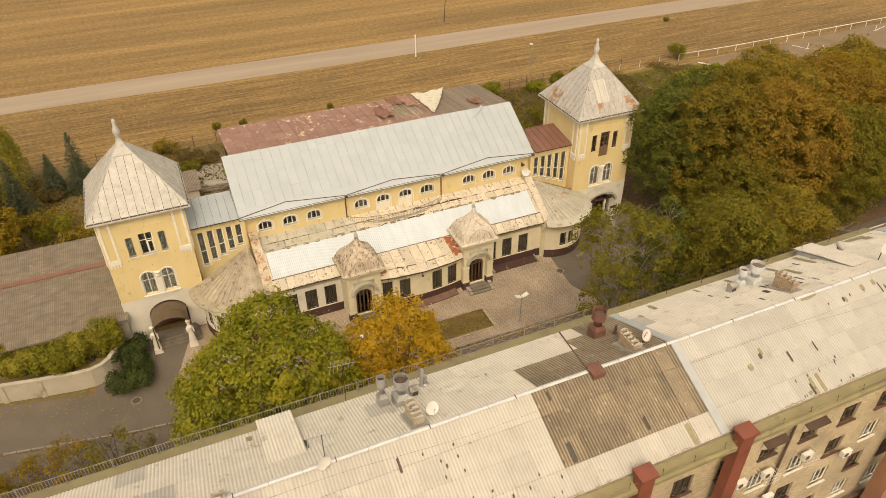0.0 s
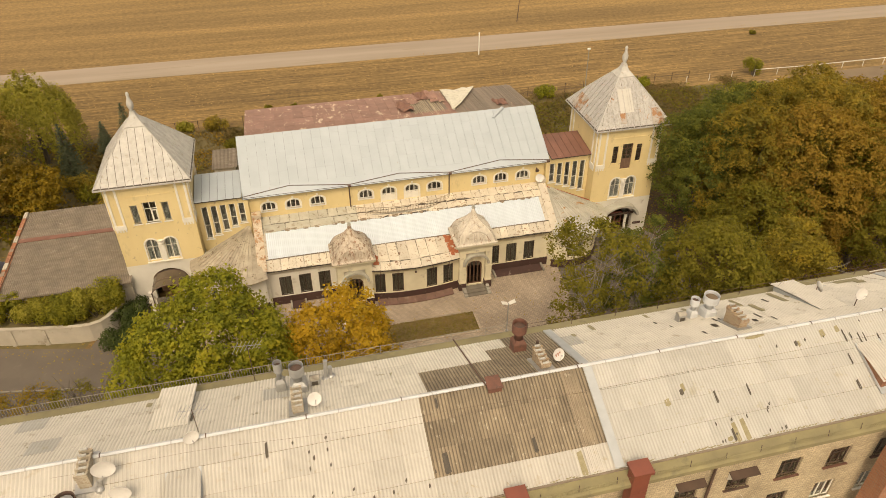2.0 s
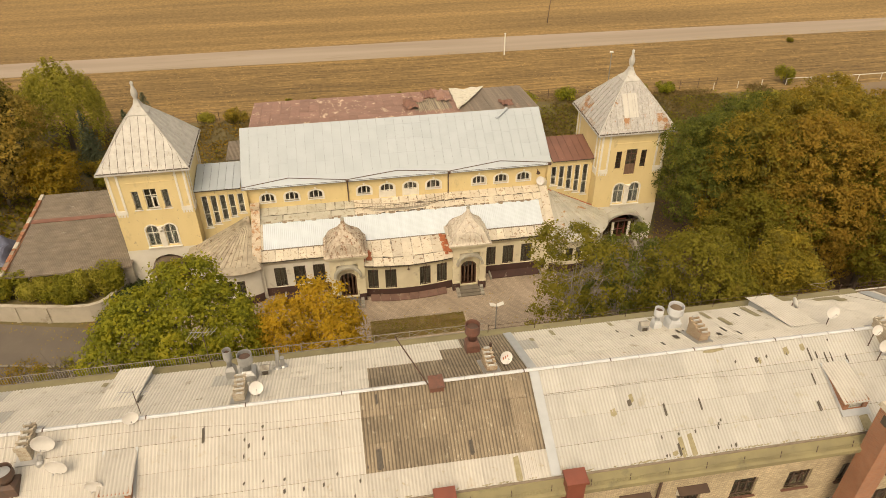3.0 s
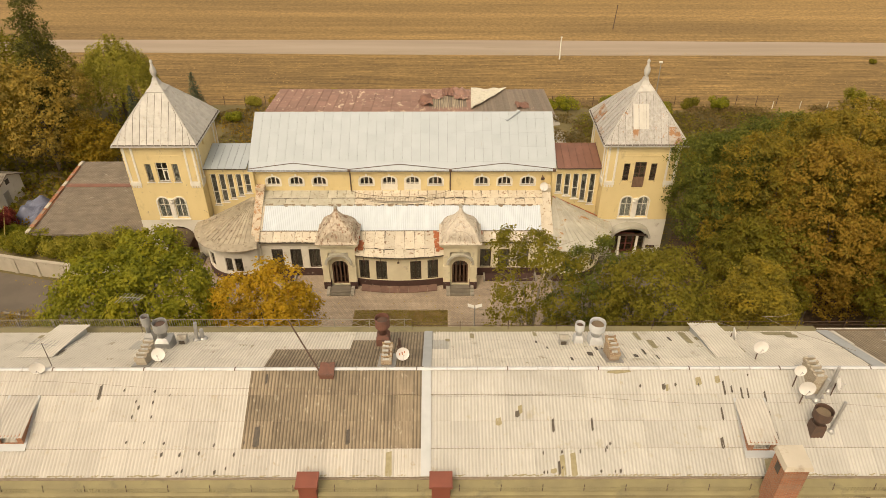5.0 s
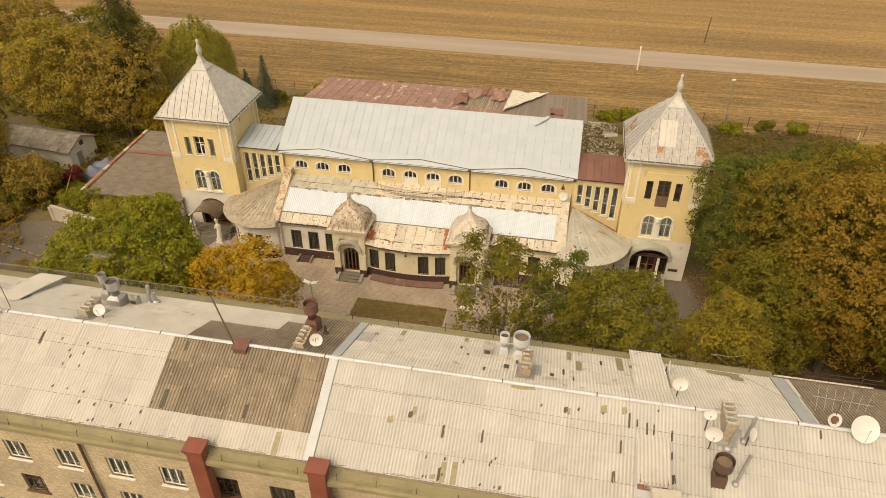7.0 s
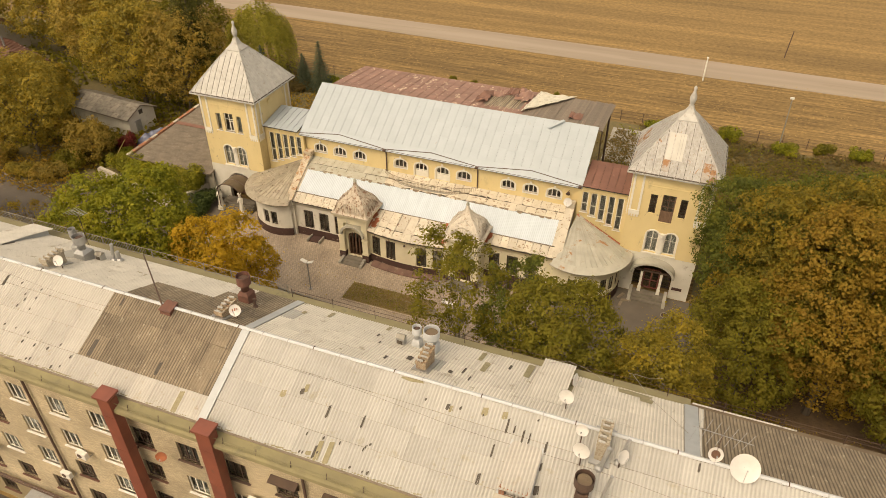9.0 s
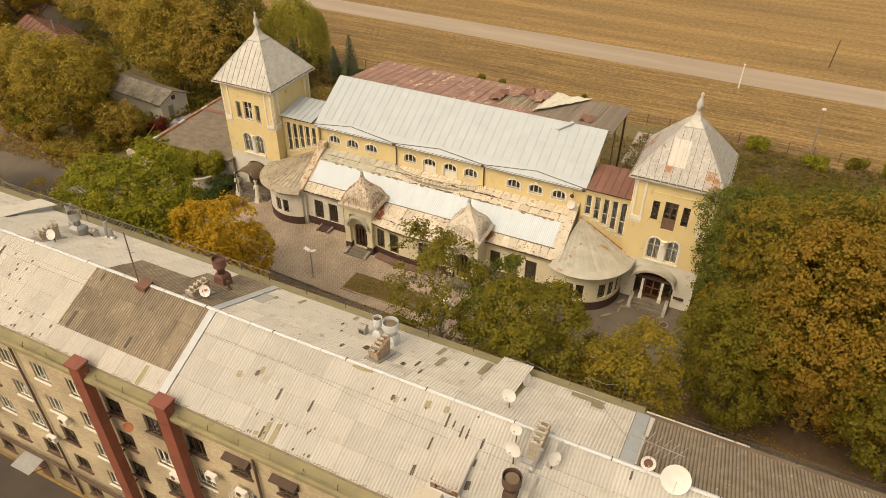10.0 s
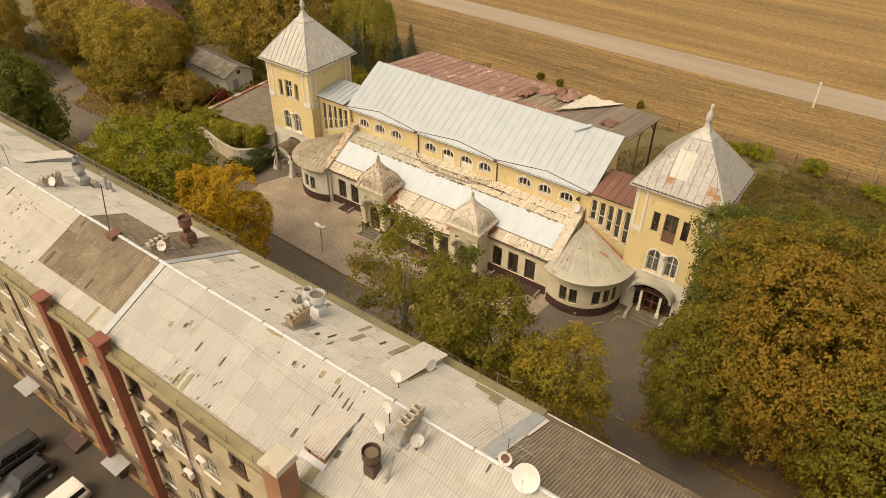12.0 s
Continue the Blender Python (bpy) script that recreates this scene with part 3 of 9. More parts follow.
M_SETT = brick_mat("stone_setts", (0.443, 0.351, 0.261), (0.345, 0.273, 0.203), (0.248, 0.196, 0.146), 0.23, 0.17, size=0.02, bump=0.6, axes="xy")
M_SAND = mat("arena_sand", (0.225, 0.162, 0.10), (0.175, 0.125, 0.075), scale=0.3, rough=1, bump=0.6, bscale=3, stretch=(1, 1, 1))
M_LITTER = mat("leaf_litter_lawn", (0.282, 0.205, 0.086), (0.204, 0.152, 0.061), scale=3, rough=1, bump=1.0, bscale=9, stain=(0.22, 0.13, 0.04), amount=0.05, sscale=4)
M_VERGE = mat("weedy_ground", (0.164, 0.126, 0.053), (0.122, 0.101, 0.043), scale=1.6, rough=1, bump=1.0, bscale=6, stain=(0.18, 0.118, 0.046), amount=0.15, sscale=0.25, sharp=0.3, stain2=((0.13, 0.115, 0.04), 0.05, 0.8, 0.2))

# One sheet to the horizon, a step lower behind the apartment house.
bm = BM()
ys = [(-420, -2.5), (-40.9, -2.5), (-36, GZ - 0.05), (600, GZ - 0.05)]
vs = [[bm.verts.new((x, y, z)) for x in (-700, 700)] for y, z in ys]
for a, b in zip(vs, vs[1:]):
    bm.faces.new((a[0], a[1], b[1], b[0]))
structure("ground", bm, M_FIELD, "dry straw-coloured mown field with mower lines", "ground")


def sheet(name, pts, z, t, material, label, category):
    bm = slab(BM(), [(x, y, z) for x, y in pts], t)
    return structure(name, bm, material, label, category)


sheet("track", [(-300, 57.5), (-57, 56.8), (-17, 55.8), (22, 55.0), (72, 54.8), (140, 53.0), (300, 48), (300, 55), (140, 59.6), (75, 61.3), (20, 62.6), (-20, 63.0), (-60, 63.2), (-300, 64)], GZ + 0.0, 0.3, M_TRACK, "dusty pale racing track across the field", "track")
sheet("verge_back", [(-130, 8), (-27.5, 6), (-27.5, 12), (19.5, 12), (19.5, 3.6), (26.5, 3.6), (26.5, -3.2), (30.5, 3.9), (90, 10), (66, 27), (65, 31), (20, 33.5), (-12, 34), (-40, 35), (-130, 40)], GZ - 0.02, 0.3, M_VERGE, "weedy rough grass behind the grandstand", "rough grass")
sheet("verge_west", [(-130, 13), (-110, 7), (-80, -0.6), (-60, -6.4), (-36, -11.8), (-30, -8), (-27.5, -3), (-27.5, 8), (-130, 40)], GZ - 0.035, 0.3, M_VERGE, "weedy brown ground under the western trees", "rough grass")
sheet("verge_southwest", [(-130, -6), (-110, -0.8), (-80, -7.8), (-60, -13.8), (-60, -30), (-130, -30)], GZ - 0.035, 0.3, M_VERGE, "weedy brown ground beyond the street", "rough grass")
sheet("yard_back", [(-19, 1), (19, 1), (25.5, 5.5), (25.0, 17.5), (17, 21), (-16, 14), (-24, 13)], GZ, 0.3, M_DIRT, "bare trampled earth behind the hall", "earth")
sheet("arena", [(65.5, 27.5), (69, 31.4), (112, 32.6), (170, 32.5), (170, 12), (95, 15), (78, 22.5)], GZ + 0.0, 0.3, M_SAND, "raked brown sand arena", "arena")
sheet("forecourt", [(-21, -3.2), (-23, -9), (-22, -14.15), (-15.6, -14.77), (-3, -15.37), (15.5, -15.66), (14.0, -12), (15.0, -3.2)], GZ, 0.4, M_SETT, "worn grey stone sett paving", "paving")
sheet("forecourt_west", [(-27.5, -3.2), (-29.6, -8.3), (-41.5, -5.4), (-45, -6.4), (-48, -9.2), (-36, -11.9), (-26.3, -13.7), (-22.01, -14.15), (-23.01, -9), (-21.01, -3.2)], GZ, 0.4, M_ASPHALT, "smooth worn asphalt before the west entrance", "asphalt")
sheet("forecourt_asphalt", [(15.0, -3.2), (14.0, -12), (15.5, -15.9), (26.5, -16.0), (28, -10), (27, -3.2)], GZ, 0.4, M_ASPHALT, "dark asphalt before the entrance", "asphalt")
sheet("street", [(-110, 6.5), (-80, -1.0), (-60, -6.9), (-36, -12.2), (-26.3, -14.0), (-15.6, -15.05), (-3, -15.65), (26, -16.0), (70, -16.0), (70, -30), (26.02, -30), (26.02, -20.6), (-3, -20.4), (-26, -19.0), (-40, -17.0), (-60, -13.5), (-80, -7.5), (-110, -0.5)], GZ, 0.4, M_ASPHALT, "patched dark asphalt street", "street")
sheet("pavement", [(-60, -14.0), (-40, -17.3), (-26, -19.3), (-3, -20.7), (26, -20.9), (26, -30), (-60, -30)], GZ + 0.0, 0.4, M_VERGE, "leaf-strewn verge under the street trees", "verge")
sheet("grove_floor", [(26.6, -3.2), (28.2, -10), (26.8, -15.9), (90, -15.9), (90, 12), (30, 4)], GZ + 0.01, 0.4, M_LEAFMOULD, "brown leaf-covered ground under the trees", "ground")
sheet("back_yard", [(-120, -40.62), (-120, -75), (90, -75), (90, -40.62)], -2.5 + 0.02, 0.3, M_YARD, "brown asphalt yard with parked cars", "yard")


def kerb(name, line, label):
    bm = BM()
    for (xa, ya), (xb, yb) in zip(line, line[1:]):
        d = Vector((xb - xa, yb - ya, 0))
        n = Vector((-d.y, d.x, 0)).normalized() * 0.075
        k = max(1, round(d.length / 1.0))
        for i in range(k):
            p, q = Vector((xa, ya, GZ)) + d * (i / k + 0.006), Vector((xa, ya, GZ)) + d * ((i + 1) / k - 0.006)
            hexa(bm, [p - n, q - n, q + n, p + n] + [v + Vector((0, 0, 0.13)) for v in (p - n, q - n, q + n, p + n)])
    structure(name, bm, M_KERB, label, "kerb")


kerb("kerb_north", [(-82, -1.1), (-60, -6.75), (-36, -12.05), (-26.3, -13.85), (-15.6, -14.92), (-3, -15.52), (26, -15.85)], "low grey stone kerb along the paving")
kerb("kerb_south", [(-60, -13.75), (-40, -17.15), (-26, -19.15), (-3, -20.55), (26, -20.75)], "low grey stone kerb along the verge")

# lawn strip with low edging
lawn = thing("lawn_bed", (0, -12.95, GZ), "rectangular lawn bed covered with brown fallen leaves", "lawn")
bm = BM()
rnd = random.Random(5)
grid_sheet(bm, lambda u, v: (u, v, 0.07 + 0.05 * noise.noise((u * 1.3, v * 1.3, 0))), -4.35, 4.3, -1.35, 1.25, 60, 20)
part("turf", bm, M_LITTER, lawn)
bm = BM()
for a in ((-4.5, 4.45, -1.5, -1.36), (-4.5, 4.45, 1.26, 1.4), (-4.5, -4.36, -1.36, 1.26), (4.31, 4.45, -1.36, 1.26)):
    box(bm, a[0], a[1], a[2], a[3], -0.05, 0.1)
part("edging", bm, M_SETT, lawn)

# concrete pad, plank heap and low slate roof in the yard behind the west link
sheet("yard_pad", [(-17.4, 22.8), (-12.6, 22.2), (-12.2, 27.6), (-16.6, 28.4)], GZ + 0.05, 0.3, M_CONC, "cracked concrete pad in the back yard", "paving")
for k, pts in enumerate(([(13.5, 31.6), (18.9, 31.7), (20.4, 30.5), (20.3, 27.7), (18.6, 27.2), (13.5, 27.6)], [(13.5, 27.0), (18.7, 26.7), (20.5, 25.8), (20.3, 22.1), (13.5, 21.8)])):
    sheet("yard_pad", pts, GZ + 0.06, 0.3, M_CONC, "grey concrete pad with broken edges in the grass", "paving")
heap = thing("plank_heap", (-14.4, 20.9, GZ), "heap of grey broken planks on the ground", "planks")
rnd = random.Random(71)
for k in range(22):
    a, l_ = rnd.uniform(-0.6, 1.2), rnd.uniform(0.6, 1.5)
    c = Vector((rnd.uniform(-1.5, 1.5), rnd.uniform(-1.1, 1.1), 0.05 + 0.03 * k * rnd.random()))
    d, e = Vector((math.cos(a), math.sin(a), rnd.uniform(-0.12, 0.12))) * l_, Vector((-math.sin(a), math.cos(a), 0)) * rnd.uniform(0.06, 0.12)
    low = [c - d - e, c + d - e, c + d + e, c - d + e]
    part("plank", prism(BM(), low, [v + Vector((0, 0, 0.05)) for v in low]), M_WOOD, heap)
lean = thing("lean_to", (-18.3, 22.2, GZ), "low lean-to with a grey corrugated slate roof", "shed")
part("wall", box(BM(), -1.2, 1.2, -2.0, 2.2, 0, 1.15), M_WALLC, lean)
for i in range(3):
    bm = BM()
    grid_sheet(bm, lambda u, v: (-1.45 + i * 0.99 + u, -2.3 + 4.8 * v, 1.25 + 0.25 * v + 0.03 * math.cos(2 * math.pi * u / 0.165) + 0.008 * (i % 2)), 0, 1.0, 0, 1, 24, 1)
    part("roof_sheet", bm, M_TAR, lean, smooth=True)

# ---------------------------------------------------------------- the grandstand building
HX0, HX1 = -14.5, 14.5     # hall walls
WY = -1.5                  # front wall of the hall
TC, TY, TH = 22.58, 0.28, 3.4   # towers: centre, half width
TOP = 12.34               # eaves of the tower roofs

hall = thing("grandstand_hall", (0, 0, 0), "yellow plastered two-storey hall with grey metal roof", "building")
F = flat(0, WY)
ops = [(-13.43, -12.1, 7.02, 7.95, 0.4), (-11.17, -9.84, 7.02, 7.95, 0.4), (-8.9, -7.56, 7.02, 7.95, 0.4),
       (-4.3, -2.95, 7.02, 7.95, 0.4), (-2.08, -0.72, 6.42, 7.95, 0.4), (0.2, 1.58, 6.42, 7.95, 0.4), (2.45, 3.85, 7.02, 7.95, 0.4),
       (7.02, 8.36, 7.02, 7.95, 0.4), (9.26, 10.6, 7.02, 7.95, 0.4), (11.55, 12.9, 7.02, 7.95, 0.4)]
part("front_wall", wall(BM(), F, HX0, HX1, GZ, 9.0, 0.4, ops), M_YELLOW, hall)
bm = BM()
box(bm, HX0, HX0 + 0.4, WY + 0.4, 3.4, GZ, 8.95)
part("side_wall", hexa(bm, [(HX0, WY + 0.4, 8.95), (HX0 + 0.4, WY + 0.4, 8.95), (HX0 + 0.4, 3.4, 8.95), (HX0, 3.4, 8.95), (HX0, WY + 0.4, 9.2), (HX0 + 0.4, WY + 0.4, 9.2), (HX0 + 0.4, 3.4, 12.1), (HX0, 3.4, 12.1)]), M_YELLOW, hall)
bm = BM()
box(bm, HX1 - 0.4, HX1, WY + 0.4, 3.4, GZ, 8.95)
part("side_wall", hexa(bm, [(HX1 - 0.4, WY + 0.4, 8.95), (HX1, WY + 0.4, 8.95), (HX1, 3.4, 8.95), (HX1 - 0.4, 3.4, 8.95), (HX1 - 0.4, WY + 0.4, 9.2), (HX1, WY + 0.4, 9.2), (HX1, 3.4, 12.1), (HX1 - 0.4, 3.4, 12.1)]), M_YELLOW, hall)
part("back_wall", box(BM(), HX0, HX1, 3.4, 3.8, GZ, 12.0), M_YELLOW, hall)
for o in ops:
    door = o[2] < 6.9
    w = window(hall, F, o, M_TRIM, nx=3, bars=(0.5,) if door else (), depth=0.1, fw=0.09, sill=None if door else M_TRIM, behind=M_CURTAIN, surround=M_TRIM, key=True, name="balcony_door" if door else "window")
    if door:
        part("door_panel", cell(BM(), F, o[0] + 0.08, o[1] - 0.08, o[2] + 0.05, o[2] + 0.68, -0.15, -0.08), M_TRIM, w)

# roof: seamed panels over one deck
EY, EZ, RY, RZ = -2.0, 8.95, 3.75, 12.42
RX0, RX1 = -14.95, 14.85
deck = part("roof", slab(BM(), [(RX0, EY, EZ - 0.02), (RX1, EY, EZ - 0.02), (RX1, RY, RZ - 0.02), (RX0, RY, RZ - 0.02)], 0.14), M_UNDER, hall, "grey galvanised sheet roof with standing seams")
cols = 34
cw = (RX1 - RX0) / cols
length = math.hypot(RY - EY, RZ - EZ)
pitch = math.atan2(RZ - EZ, RY - EY)
cuts = [0.95, 2.6, 4.25, 5.85, length]
proto = {}
for j, v in [(j, v) for j in range(len(cuts) - 1) for v in range(3)]:
    bm = BM()
    s0, s1 = (0 if j == 0 else 0.22 * (v - 1) * (1 if j % 2 else -1)), (0 if j == 3 else 0.22 * (v - 1) * (-1 if j % 2 else 1))
    a, b = cuts[j] + s0 + 0.003, cuts[j + 1] + s1 - 0.003
    box(bm, 0.012, cw - 0.012, a, b, 0.0, 0.012)
    box(bm, cw - 0.006, cw + 0.006, a, b, 0.0, 0.04)
    bmesh.ops.recalc_face_normals(bm, faces=bm.faces)
    me = bpy.data.meshes.new("roof_panel")
    bm.to_mesh(me)
    bm.free()
    me.materials.append(M_HALLROOF)
    proto[j, v] = me
pick = random.Random(8)
for i in range(cols):
    v = pick.randrange(3)
    for j in range(len(cuts) - 1):
        share("roof_panel", proto[j, v], deck, (RX0 + i * cw, EY, EZ), (pitch, 0, 0))
# a strip that has come loose near the ridge
part("loose_flashing", hexa(BM(), [(10.1, EY + 4.7, EZ + 3.05), (10.3, EY + 4.62, EZ + 3.0), (11.6, EY + 5.5, EZ + 3.58), (11.35, EY + 5.6, EZ + 3.62), (10.1, EY + 4.7, EZ + 3.12), (10.3, EY + 4.62, EZ + 3.07), (11.6, EY + 5.5, EZ + 3.7), (11.35, EY + 5.6, EZ + 3.74)]), M_HALLROOF, deck)
# plain eaves course and the raised gutter that falls to the two downpipes
bm = BM()
n = 60
low = [(RX0, EY - 0.06, EZ - 0.06), (RX1, EY - 0.06, EZ - 0.06), (RX1, EY + 0.95 * math.cos(pitch), EZ + 0.95 * math.sin(pitch) + 0.008), (RX0, EY + 0.95 * math.cos(pitch), EZ + 0.95 * math.sin(pitch) + 0.008)]
slab(bm, low, 0.03)
part("eaves_course", bm, M_HALLROOF, deck)
bm = BM()
knots = [(RX0, 0.1), (-10.6, 0.75), (-5.15, 0.06), (-0.3, 0.62), (4.6, 0.06), (9.8, 0.72), (RX1, 0.08)]
for (xa, da), (xb, db) in zip(knots, knots[1:]):
    for s in range(6):
        pts = []
        for k in (s / 6, (s + 1) / 6):
            e = k
            d = da + (db - da) * e
            pts.append(Vector((xa + (xb - xa) * k, EY + d * math.cos(pitch), EZ + d * math.sin(pitch) + 0.01)))
        p, q = pts
        up, bk = Vector((0, 0, 0.035)), Vector((0, 0.04, 0.028))
        hexa(bm, [p, q, q + bk, p + bk, p + up, q + up, q + up + bk, p + up + bk])
# dark colour on the gutter also carries its shadow line
part("roof_gutter", bm, M_DARKSTEEL, deck, "thin gutter, darkened for its shadow line")
for x in (-5.17, 4.6, 14.62):
    bm = BM()
    rod(bm, (x, WY - 0.1, 6.2), (x, WY - 0.1, 8.55), 0.06)
    rod(bm, (x, WY - 0.1, 8.55), (x, EY - 0.05, 8.9), 0.06)
    box(bm, x - 0.14, x + 0.14, EY - 0.16, EY + 0.06, 8.85, 9.06)
    part("downpipe", bm, M_DARKSTEEL, hall)
bm = BM()
box(bm, HX0, HX1, WY - 0.16, WY - 0.002, 8.55, 8.8)
part("cornice", bm, M_YELLOW, hall)

# lower red roof over the stands behind, patched with boards where the sheets have gone
stand = thing("stand_roof", (0, 0, 0), "rusty red sheet roof over the stands, half stripped to boards", "roof")
SY0, SZ0, SY1, SZ1 = RY + 0.05, 12.12, 12.5, 11.15
sp = math.atan2(SZ1 - SZ0, SY1 - SY0)
sl = math.hypot(SY1 - SY0, SZ1 - SZ0)
SX0, SX1 = -14.2, 15.2
part("board_deck", slab(BM(), [(SX0, SY0, SZ0 - 0.05), (SX1, SY0, SZ0 - 0.05), (SX1, SY1, SZ1 - 0.05), (SX0, SY1, SZ1 - 0.05)], 0.12), M_WOOD, stand)
rnd = random.Random(3)
nb = 30
bw = (SX1 - SX0) / nb
for i in range(nb):
    for j in range(4):
        u = SX0 + (i + 0.5) * bw
        if 2.9 < u < 6.0 and j in (1, 2) or u > 7.0 and j >= 1 or j == 0 and (8.6 < u < 12.0 or u > 14.4):
            continue
        bm = BM()
        a, b = sl * j / 4 + 0.01, sl * (j + 1) / 4 - 0.005
        box(bm, 0.01, bw - 0.01, a, b, 0, 0.014)
        box(bm, bw - 0.02, bw + 0.006, a, b, 0.014, 0.05)
        part("roof_sheet", bm, M_STANDROOF, stand, at=(SX0 + i * bw, SY0, SZ0 + rnd.uniform(0, 0.02))).rotation_euler = (sp, 0, 0)
# loose boards on the stripped part
for k in range(34):
    u = 2.85 + 3.15 * k / 34
    bm = BM()
    box(bm, 0, rnd.uniform(0.04, 0.075), 1.2 + rnd.uniform(0, 1.3), 6.6 - rnd.uniform(0, 0.9), 0, 0.03)
    part("lath", bm, M_LATH, stand, at=(u, SY0, SZ0 + 0.005 + rnd.uniform(0, 0.04))).rotation_euler = (sp, 0, rnd.uniform(-0.04, 0.04))
for k in range(40):
    u = 7.0 + 8.0 * k / 40
    bm = BM()
    box(bm, 0, 0.2, 0.05 + rnd.uniform(0, 0.3), sl - rnd.uniform(0, 0.5), 0, 0.025)
    part("board", bm, M_WOOD, stand, at=(u, SY0, SZ0 + 0.005 + rnd.uniform(0, 0.02))).rotation_euler = (sp, 0, rnd.uniform(-0.012, 0.012))


def crumpled(u0, u1, v0, v1, amp, seed, lift, nu=14, nv=8):
    bm = BM()
    def f(u, v):
        q = noise.noise((u * 0.7, v * 0.9, seed)) + 0.5 * noise.noise((u * 2.1, v * 1.9, seed + 4))
        ed = 1 + 0.15 * noise.noise((u, v, seed + 9))
        y = SY0 + v * math.cos(sp) * ed
        return (u + 0.3 * noise.noise((v * 0.8, u * 0.4, seed + 2)), y, SZ0 + v * math.sin(sp) + lift + amp * abs(q))
    grid_sheet(bm, f, u0, u1, v0, v1, nu, nv)
    return bm


for u0, u1, v0, v1, amp, sd, m in ((1.5, 2.9, 2.4, 5.6, 0.55, 1.3, M_TORN), (2.5, 3.9, 5.2, 8.0, 0.5, 7.3, M_STANDROOF), (3.7, 5.2, 5.9, 8.6, 0.7, 3.1, M_TORN), (5.0, 6.7, 4.6, 7.8, 0.6, 9.7, M_STANDROOF), (11.4, 12.8, 1.6, 3.6, 0.6, 4.9, M_TORN)):
    part("torn_sheet", crumpled(u0, u1, v0, v1, amp, sd, 0.06), m, stand, "torn and curled red sheet")
M_TARP = mat("dirty_tarpaulin", (0.64, 0.61, 0.50), (0.55, 0.51, 0.40), scale=2, rough=0.6, bump=0.3, bscale=4, stain=(0.33, 0.29, 0.20), amount=0.2, sscale=2.2, sharp=0.06, stretch=(1, 2, 1))
bm = BM()
grid_sheet(bm, lambda u, v: (6.75 + 0.3 * v + u * (0.15 + 3.85 * v ** 0.85), SY0 + (1.5 + 7.3 * v - 0.35 * math.sin(math.pi * u)) * math.cos(sp), SZ0 + (1.5 + 7.3 * v) * math.sin(sp) + 0.2 + 0.14 * noise.noise((u * 4, v * 6, 2)) + 0.06 * noise.noise((u * 11, v * 13, 5)) + 0.18 * u * (1 - v)), 0, 1, 0, 1, 22, 22)
part("tarpaulin", bm, M_TARP, stand, "dirty white tarpaulin sheet")
for x in (-13.8, -6, 1.5, 9, 14.8):
    bm = BM()
    rod(bm, (x, SY1 - 0.5, GZ), (x, SY1 - 0.5, 11.2), 0.11)
    rod(bm, (x, SY1 - 0.5, 9.7), (x, SY1 - 2.4, 11.35), 0.07)
    part("post", bm, M_DARKSTEEL, stand)
bm = BM()
rod(bm, (14.7, 8.2, GZ), (14.7, 8.2, 11.5), 0.07)
part("post", bm, M_RAILING, stand)
part("brace", rod(BM(), (14.7, 8.2, 10.2), (14.7, 9.8, 11.4), 0.05), M_RAILING, stand)
bm = BM()
for k in range(7):
    box(bm, -14, 14.6, 4.2 + k * 1.1, 5.3 + k * 1.1, GZ, 5.4 - 0.7 * k)
part("terrace", bm, M_CONC, stand, "stepped concrete terrace")


# ---- towers


